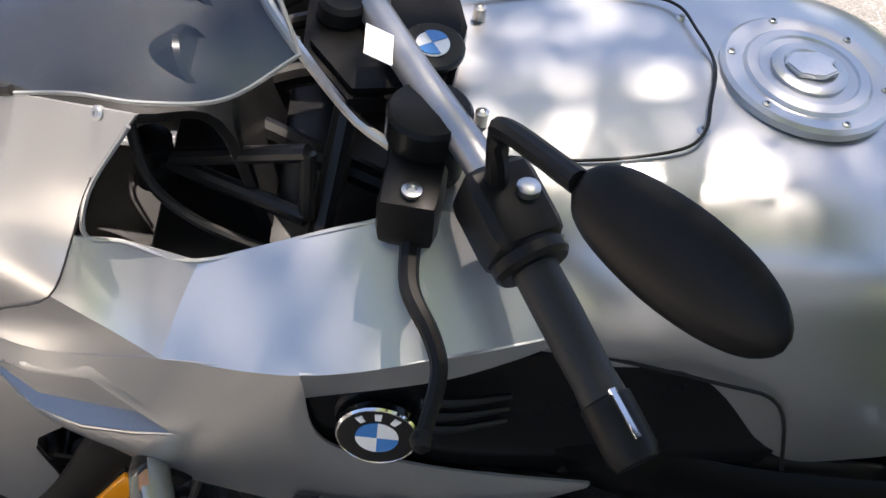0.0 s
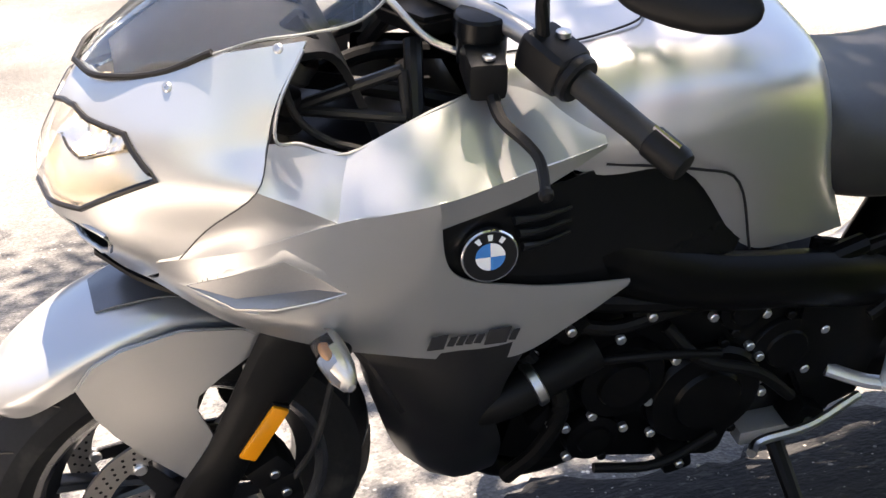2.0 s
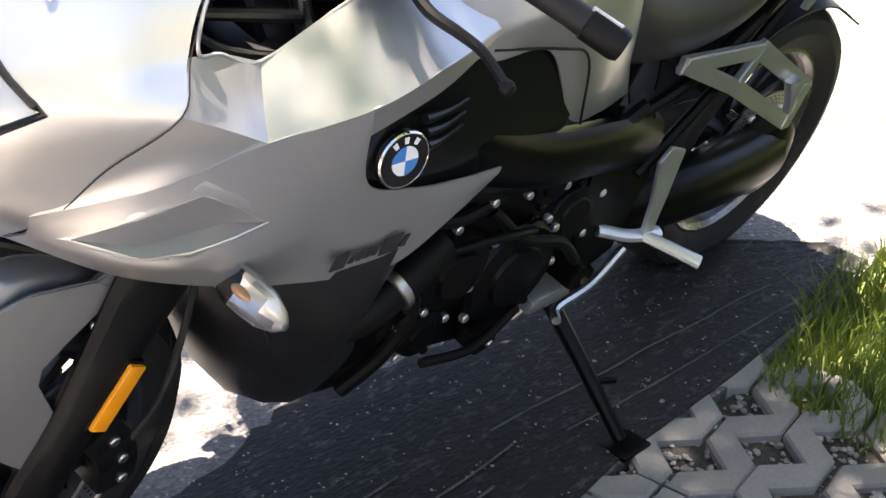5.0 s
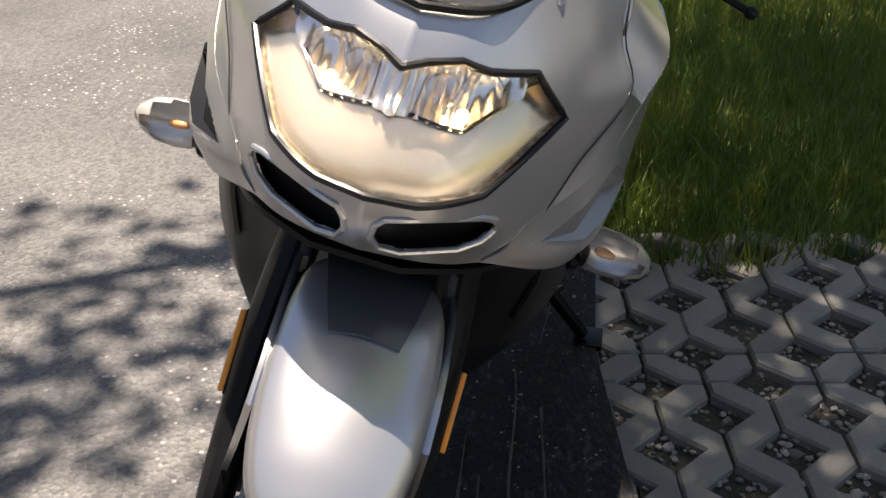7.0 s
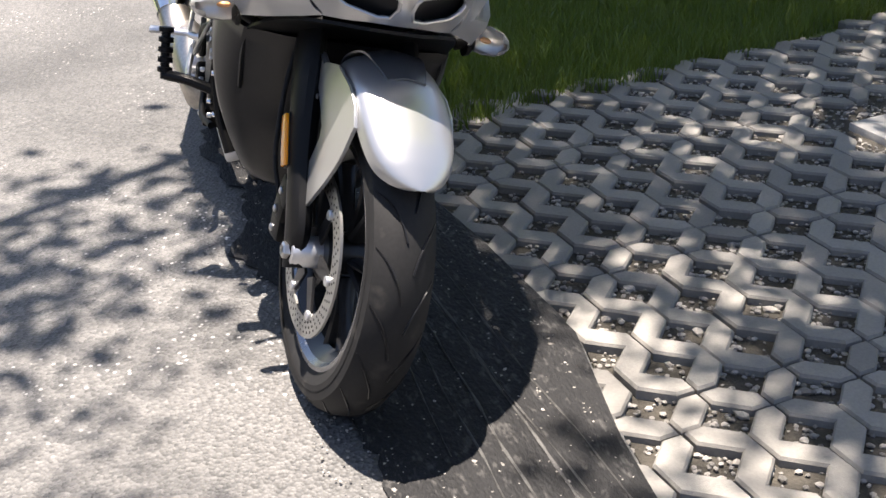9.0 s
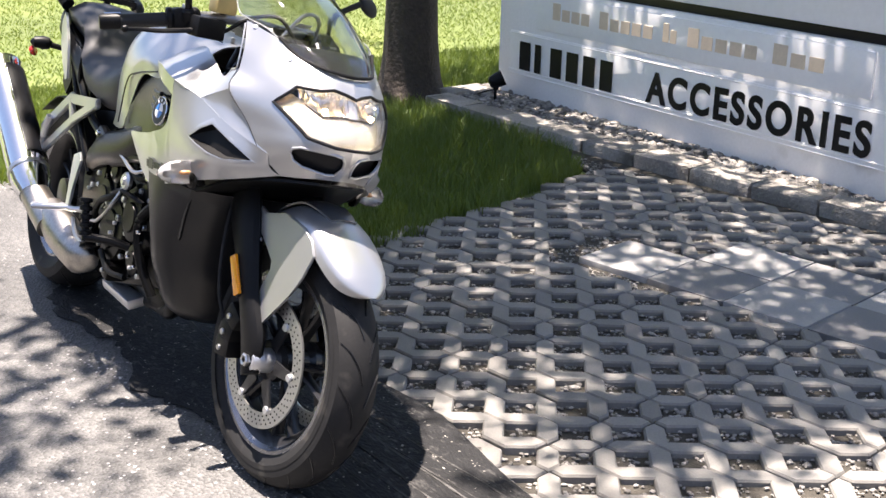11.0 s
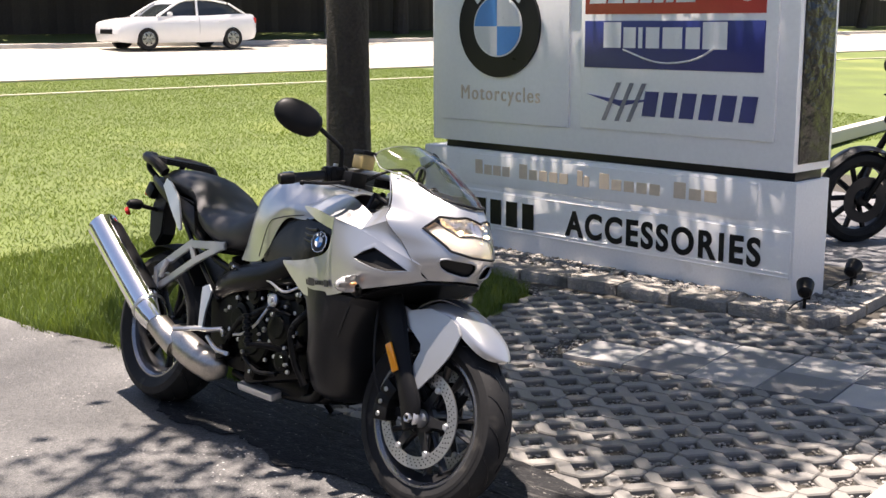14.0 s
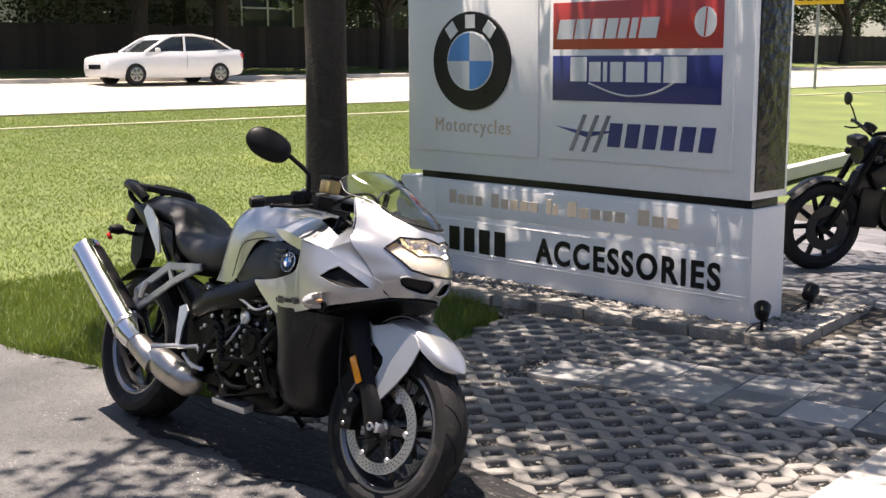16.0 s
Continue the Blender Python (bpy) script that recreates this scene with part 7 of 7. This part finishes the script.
    add("tank", loft(bmesh.new(), np.array([spline(R[:, j], 4) for j in range(14)]).transpose(1, 0, 2)), INK)
    rings = []
    for x, z, w, h in ((.86, .70, .10, .04), (1.05, .68, .15, .05), (1.25, .72, .14, .06), (1.50, .76, .10, .05), (1.68, .74, .07, .03)):
        rings.append([(x, w * math.cos(k * math.pi / 6), z + h * math.sin(k * math.pi / 6)) for k in range(12)])
    R = np.array(rings)
    add("seat", loft(bmesh.new(), np.array([spline(R[:, j], 4) for j in range(12)]).transpose(1, 0, 2)), SEAT)
    bm = bmesh.new()
    box(bm, (.78, 0, .42), (.42, .26, .26), None, .04)
    box(bm, (.66, 0, .60), (.12, .18, .24), Euler((0, -.4, 0)).to_matrix(), .02)
    box(bm, (.86, 0, .60), (.12, .18, .24), Euler((0, .4, 0)).to_matrix(), .02)
    for k in range(6):
        box(bm, (.66 - .02 * k + .05, 0, .52 + .03 * k), (.16, .22, .008), Euler((0, -.4, 0)).to_matrix())
    add("engine", bm, ENGINE)
    add("frame_tube", tube(bmesh.new(), [(.36, 0, .86), (.46, 0, .50), (.56, 0, .28), (1.0, 0, .26), (1.20, 0, .50)], .02, 10, 5), ENGINE)
    add("exhaust_pipe", tube(bmesh.new(), [(.62, -.10, .60), (.52, -.15, .40), (.70, -.17, .26), (1.1, -.17, .27), (1.7, -.18, .34)], .028, 12, 5), ENGINE)


second_bike()


# ---- kerb stones round the sign's bed, spot lamps, white kerb ----
def bed():
    k = tagged(new("border_kerb"), "low border of weathered concrete kerb blocks round the sign bed", "kerb", kind="structure")
    rng = random.Random(3)

    def block(p, q, i):
        p, q = Vector(p), Vector(q)
        d = q - p
        bm = box(bmesh.new(), (0, 0, 0), (d.length - .008, .175 + rng.uniform(-.01, .01) + .02, .10), None, .014, 2)
        for v in bm.verts:
            v.co += Vector((rng.uniform(-.004, .004), rng.uniform(-.004, .004), rng.uniform(-.005, .005)))
        mid = (p + q) / 2
        part("kerb_block", bm, KERB, k, m=Matrix.Translation((mid.x, mid.y, -.002 + rng.uniform(-.006, .006))) @ Matrix.Rotation(math.atan2(d.y, d.x) + rng.uniform(-.025, .025), 4, "Z"))
    front = [(-2.82 + .345 * i, 2.86 + .0 + .0095 * i * i * .25 + .012 * i) for i in range(10)] + [(.50, 3.13)]
    for i in range(len(front) - 1):
        block((*front[i], 0), (*front[i + 1], 0), i)
    for i in range(4):
        block((.44 - .05 * i, 3.22 + .31 * i, 0), (.39 - .05 * i, 3.53 + .31 * i, 0), i)
    for i in range(3):
        block((-2.86, 2.95 + .33 * i, 0), (-2.88, 3.28 + .33 * i, 0), i)
    for x, y, yaw in ((.31, 3.20, 120), (.22, 3.86, 100), (-2.55, 3.10, 60)):
        s = thing("spot_lamp", pose(x, y, .055, 0, 0, yaw) @ Matrix.Scale(.82, 4), "small black garden spot lamp on a stake", "lamp", "spot lamps at the sign")
        part("stake", cyl(bmesh.new(), (0, 0, -.06), (0, 0, .06), .012, n=10), BLACK, s)
        part("knuckle", lathe(bmesh.new(), [(.006, -.02), (.02, -.014), (.02, .014), (.006, .02)], (0, -.02, .07), (0, .1, .07), 14), BLACK, s)
        part("shade", lathe(bmesh.new(), [(.028, -.05), (.045, -.035), (.055, .02), (.058, .06), (.052, .06), (.045, .01)], (0, 0, .115), (.8, 0, .485), 20), BLACK, s)
        part("cable", tube(bmesh.new(), [(0, 0, .05), (-.05, .06, .03), (-.12, .10, .0)], .005, 6, 4), BLACK, s)
    flat("sign_bed", [(-2.86, 2.92), (-1.2, 2.98), (.44, 3.2), (.24, 4.4), (-2.86, 4.3)], -.09, .035, SOIL, "gravel and soil bed round the sign", "gravel")
    a, b2 = Vector((-3.6, 9.2, 0)), Vector((-4.95, 15.5, 0))
    bm = box(bmesh.new(), (0, 0, .05), ((b2 - a).length, .16, .16), None, .02)
    mid = (a + b2) / 2
    ob = part("parking_kerb", bm, CONCRETE, m=Matrix.Translation((mid.x, mid.y, level(mid.x, mid.y) + .05)) @ Matrix.Rotation(math.atan2(b2.y - a.y, b2.x - a.x), 4, "Z"))
    tagged(ob, "long pale concrete kerb on the lawn", "kerb", kind="structure")


bed()


# ---- grass ----
def lawn_edge(x):
    """y of the lawn's edge along the driveway."""
    return float(np.interp(x, [-14, -6, -3.4, -2.3, -1.75, -.9, -.46], [-1.6, -.3, .03, .13, .26, .36, .43]))


def lawn_side(y):
    """x of the lawn's edge along the pavers."""
    return float(np.interp(y, [.4, .6, 1.14, 1.8, 2.2, 2.62, 2.8], [-.42, -.46, -.60, -.80, -.95, -1.13, -1.6]))


def grass(name, count, xr, yr, hr, width, seed, label, tilt=(.1, .75)):
    rng = np.random.default_rng(seed)
    x, y = rng.uniform(*xr, count), rng.uniform(*yr, count)
    ok = np.array([b > lawn_edge(a) - .02 + .03 * math.sin(a * 9) and (b > 2.78 or a < lawn_side(b) + .03 * math.sin(b * 11)) and not (-2.95 < a < .6 and 2.78 < b < 4.45) and not (a > -3.1 and b > 2.78) for a, b in zip(x, y)])
    x, y = x[ok], y[ok]
    n = len(x)
    z = np.array([level(a, b) for a, b in zip(x, y)])
    patch = np.array([noise.noise(Vector((a * .9, b * .9, 0))) for a, b in zip(x, y)])
    h = rng.uniform(*hr, n) * (1 + .35 * patch) * np.interp(x, [-4.2, -2.4], [.45, 1])
    a = rng.uniform(0, 6.283, n)
    lean = rng.uniform(*tilt, n) * h
    la = rng.uniform(0, 6.283, n)
    dx, dy = np.cos(a) * width, np.sin(a) * width
    lx, ly = np.cos(la) * lean, np.sin(la) * lean
    V = np.empty((n, 5, 3))
    V[:, 0] = np.stack([x - dx, y - dy, z], 1)
    V[:, 1] = np.stack([x + dx, y + dy, z], 1)
    V[:, 2] = np.stack([x + dx * .7 + lx * .35, y + dy * .7 + ly * .35, z + h * .6], 1)
    V[:, 3] = np.stack([x - dx * .7 + lx * .35, y - dy * .7 + ly * .35, z + h * .6], 1)
    V[:, 4] = np.stack([x + lx, y + ly, z + h], 1)
    base = np.arange(n)[:, None] * 5
    quads = (base + np.array([[0, 1, 2, 3]])).tolist()
    tris = (base + np.array([[3, 2, 4]])).tolist()
    cloud(name, V.reshape(-1, 3).tolist(), quads + tris, GRASS, label, "grass")


grass("grass", 135000, (-4.2, -.4), (.0, 4.8), (.04, .115), .0024, 1, "dense green lawn grass beside the pavers")
grass("far_grass", 300000, (-17, -4.0), (-1.4, 15), (.03, .07), .0042, 2, "sunlit mown lawn grass towards the road", (.5, 1.8))


# ---- gravel stones ----
def stones(name, count, seed, area, size, label):
    rng = np.random.default_rng(seed)
    ico = [(0, 0, 1), (.89, 0, .45), (.28, .85, .45), (-.72, .53, .45), (-.72, -.53, .45), (.28, -.85, .45), (.72, .53, -.45), (-.28, .85, -.45), (-.89, 0, -.45), (-.28, -.85, -.45), (.72, -.53, -.45), (0, 0, -1)]
    tri = [(0, 1, 2), (0, 2, 3), (0, 3, 4), (0, 4, 5), (0, 5, 1), (1, 6, 2), (2, 7, 3), (3, 8, 4), (4, 9, 5), (5, 10, 1), (2, 6, 7), (3, 7, 8), (4, 8, 9), (5, 9, 10), (1, 10, 6), (11, 7, 6), (11, 8, 7), (11, 9, 8), (11, 10, 9), (11, 6, 10)]
    ico, tri = np.array(ico), np.array(tri)
    V, F = [], []
    k = 0
    while k < count:
        p = area(rng)
        if p is None:
            continue
        r = rng.uniform(*size) * (1.7 if rng.random() < .06 else 1)
        a = rng.uniform(0, 6.283)
        c, s = math.cos(a), math.sin(a)
        A = ico * (1 + rng.uniform(-.22, .22, (12, 1))) * np.array([r * rng.uniform(.7, 1.4), r, r * .62])
        A = A @ np.array([[c, s, 0], [-s, c, 0], [0, 0, 1]]) + np.array(p)
        V.append(A)
        F.append(tri + 12 * k)
        k += 1
    cloud(name, np.vstack(V).tolist(), np.vstack(F).tolist(), STONE, label, "gravel")


# ---- grid pavers ----
A_ = Vector((.079, .1195))
B_ = Vector((-.113, .086))
ORIGIN = Vector((.556, .606))
HW = .222   # half width of a bar, in grid steps


def cell(i, j):
    return ORIGIN + A_ * i + B_ * j


def paved(p):
    x, y = p.x, p.y
    if y < float(np.interp(x, [-.5, -.1, .3, .75, 1.13, 1.9], [.33, .34, .42, .48, .46, .44])):
        return False
    if x > float(np.interp(y, [.5, 1.6, 2.5, 7], [1.98, 1.88, 1.78, 1.68])):
        return False
    if y < 2.82 and x < float(np.interp(y, [.4, .6, 1.14, 1.8, 2.2, 2.62, 2.8], [-.50, -.53, -.64, -.80, -.93, -1.10, -1.55])):
        return False
    if y > float(np.interp(x, [-2.6, -1.5, 0, .5], [2.72, 2.76, 2.90, 2.98])) and x < .6:
        return False
    if y > 4.4:
        return False
    u, v = slab_uv(p)
    if -.06 < u < 6.1 and -.06 < v < 1.0:
        return False
    if .9 < u < 6.1 and -.06 < v < 2.05:
        return False
    return True


SLAB0, SLAB_A, SLAB_S = Vector((-.09, 1.715)), radians(11), .318


def slab_uv(p):
    d = Vector((p.x, p.y)) - SLAB0
    c, s = math.cos(SLAB_A), math.sin(SLAB_A)
    return (d.x * c + d.y * s) / SLAB_S, (-d.x * s + d.y * c) / SLAB_S


def shrink(poly, d):
    """Moves each side of an outline inwards by d."""
    n = len(poly)
    area = sum(poly[k][0] * poly[(k + 1) % n][1] - poly[(k + 1) % n][0] * poly[k][1] for k in range(n))
    sg = 1 if area > 0 else -1
    out = []
    for k in range(n):
        p, q, r = Vector(poly[k - 1]), Vector(poly[k]), Vector(poly[(k + 1) % n])
        e0, e1 = (q - p).normalized(), (r - q).normalized()
        n0, n1 = Vector((-e0.y, e0.x)) * sg, Vector((-e1.y, e1.x)) * sg
        b = n0 + n1
        b = b / max(.35, b.length_squared) * 2 if b.length > 1e-6 else n0
        out.append(q + b * d)
    return out


def paver_outline(i, j, bars, kind=0):
    """A staircase piece that starts at a crossing and runs over some bars; sides are cut along the joints."""
    up, low = [], []
    x, y = i + .5, j + .5
    w = HW
    for k in range(bars + 1):
        first, last = k == 0, k == bars
        right = kind % 2 == 0      # leaves to the right, else downwards
        if first:
            if right:
                up += [(x, y), (x + w, y + w)]
                low += [(x + w, y - w)]
            else:
                up += [(x, y), (x + w, y - w)]
                low += [(x - w, y - w)]
        elif last:
            if right:              # came from above
                up += [(x + w, y + w)]
                low += [(x - w, y + w), (x, y)]
            else:                  # came from the left
                up += [(x - w, y + w)]
                low += [(x - w, y - w), (x, y)]
        else:
            if right:
                up += [(x + w, y + w)]
                low += [(x - w, y + w), (x + w, y - w)]
            else:
                up += [(x - w, y + w), (x + w, y - w)]
                low += [(x - w, y - w)]
        if right:
            x += 1
        else:
            y -= 1
        kind += 1
    pts = low + up[::-1]
    return pts


def pavers():
    top = tagged(new("grid_pavement"), "grey concrete grid pavers with square gravel-filled holes", "pavement", kind="structure")
    rng = random.Random(5)
    shapes = {}
    rest = bmesh.new()
    made = []
    for bars, kind in ((5, 0), (5, 1), (1, 0), (1, 1)):
        pts = paver_outline(0, 0, bars, kind)
        c0 = Vector((.5, .5))
        world = [A_ * (p[0] - .5) + B_ * (p[1] - .5) for p in pts]
        bm = bmesh.new()
        outer, inner = shrink(world, .0032), shrink(world, .0075)
        lo = [bm.verts.new((p.x, p.y, -.05)) for p in outer]
        mid = [bm.verts.new((p.x, p.y, -.006)) for p in outer]
        hi = [bm.verts.new((p.x, p.y, 0)) for p in inner]
        n = len(lo)
        for k in range(n):
            q = (k + 1) % n
            bm.faces.new((lo[k], lo[q], mid[q], mid[k]))
            bm.faces.new((mid[k], mid[q], hi[q], hi[k]))
        bm.faces.new(hi)
        bmesh.ops.recalc_face_normals(bm, faces=bm.faces)
        me = bpy.data.meshes.new("paver")
        bm.to_mesh(me)
        bm.free()
        me.materials.append(PAVER)
        shapes[bars, kind] = me
    spots = []
    for i in range(-40, 60):
        for j in range(-40, 60):
            r = (i - j) % 6
            if r not in (0, 5):
                continue
            bars = 5 if r == 0 else 1
            p = cell(i + .5, j + .5)
            if not (-3 < p.x < 2.2 and .2 < p.y < 4.8):
                continue
            for kind in (0, 1):
                ws = [cell(*q) for q in paver_outline(i, j, bars, kind)]
                mid = sum(ws, Vector((0, 0))) / len(ws)
                if paved(mid) and sum(paved(q) for q in ws) / len(ws) > .45:
                    spots.append((p, (bars, kind)))
    spots.sort(key=lambda s: s[0].y + .3 * abs(s[0].x - .4))
    for k, (p, bars) in enumerate(spots):
        m = Matrix.Translation((p.x, p.y, .004 + rng.uniform(-.0035, .0035))) @ Euler((rng.uniform(-.008, .008), rng.uniform(-.008, .008), rng.uniform(-.012, .012))).to_matrix().to_4x4()
        if k < 300:
            share("paver", shapes[bars], m, top)
        else:
            tmp = bmesh.new()
            tmp.from_mesh(shapes[bars])
            tmp.transform(m)
            made.append(tmp)
    if made:
        V, F, base = [], [], 0
        for tmp in made:
            tmp.verts.index_update()
            V += [tuple(v.co) for v in tmp.verts]
            F += [tuple(v.index + base for v in fc.verts) for fc in tmp.faces]
            base += len(tmp.verts)
            tmp.free()
        me = bpy.data.meshes.new("far_pavers")
        me.from_pydata(V, [], F)
        me.materials.append(PAVER)
        ob = new("far_pavers", me)
        ob.parent = top
        ob["kind"] = "stuff"
    # flat slabs crossing the grid
    path = tagged(new("slab_path"), "row of square grey concrete slabs laid through the grid pavers", "path", kind="structure")
    c, s = math.cos(SLAB_A), math.sin(SLAB_A)
    for u in range(6):
        for v in range(2):
            if u == 0 and v == 1:
                continue
            d = Vector(((u + .5) * SLAB_S, (v + .5) * SLAB_S))
            p = SLAB0 + Vector((d.x * c - d.y * s, d.x * s + d.y * c))
            bm = box(bmesh.new(), (0, 0, 0), (SLAB_S - .006, SLAB_S - .006, .05), None, .004)
            part("slab", bm, PATHDARK if (u + v) % 2 else SLAB, path, m=Matrix.Translation((p.x, p.y, -.018 + rng.uniform(-.003, .003))) @ Matrix.Rotation(SLAB_A, 4, "Z"))
    patio = tagged(new("patio"), "dark square patio slabs behind the sign", "patio", kind="structure")
    bm = box(bmesh.new(), (0, 0, 0), (.395, .395, .05), None, .004)
    me = None
    for u in range(-7, 6):
        for v in range(8):
            x, y = -.9 + u * .4 + .08 * v, 4.62 + v * .4
            if x > 1.4 or y < 4.5:
                continue
            m = Matrix.Translation((x, y, -.018 + rng.uniform(-.002, .002))) @ Matrix.Rotation(radians(-11), 4, "Z")
            if me is None:
                ob = part("patio_slab", bm, SLABDARK, patio)
                ob.matrix_basis = m
                me = ob.data
            else:
                share("patio_slab", me, m, patio)


def hole_spot(rng):
    p = Vector((rng.uniform(-1.4, 1.75), rng.uniform(.42, 3.0)))
    if not paved(p):
        return None
    return (p.x, p.y, -.017 + rng.uniform(0, .007))


def bed_spot(rng):
    x, y = rng.uniform(-2.8, .4), rng.uniform(2.9, 3.34)
    if y < float(np.interp(x, [-2.8, -1.2, .44], [2.93, 3.02, 3.22])):
        return None
    return (x, y, .034 + rng.uniform(0, .01))


def bed_side(rng):
    return (rng.uniform(.16, .42), rng.uniform(3.2, 4.3), .034 + rng.uniform(0, .01))


stones("paver_gravel", 17000, 7, hole_spot, (.0025, .0082), "small pale stones in the paver holes")
stones("bed_gravel", 1500, 8, bed_spot, (.008, .022), "loose pale gravel along the sign base")
stones("corner_gravel", 500, 9, bed_side, (.008, .022), "loose gravel beside the spot lamps")
pavers()


def sealed_spot(rng):
    x = rng.uniform(-.8, 1.9)
    y = rng.uniform(-.06, .5)
    if y > float(np.interp(x, [-1.4, -.9, -.5, -.1, .3, .75, 1.13, 1.86, 3], [.26, .33, .37, .39, .47, .53, .48, .44, .44])):
        return None
    return (x, y, .0065)


stones("loose_grit", 2600, 9, sealed_spot, (.0012, .0032), "pale grit scattered on the black sealed strip")
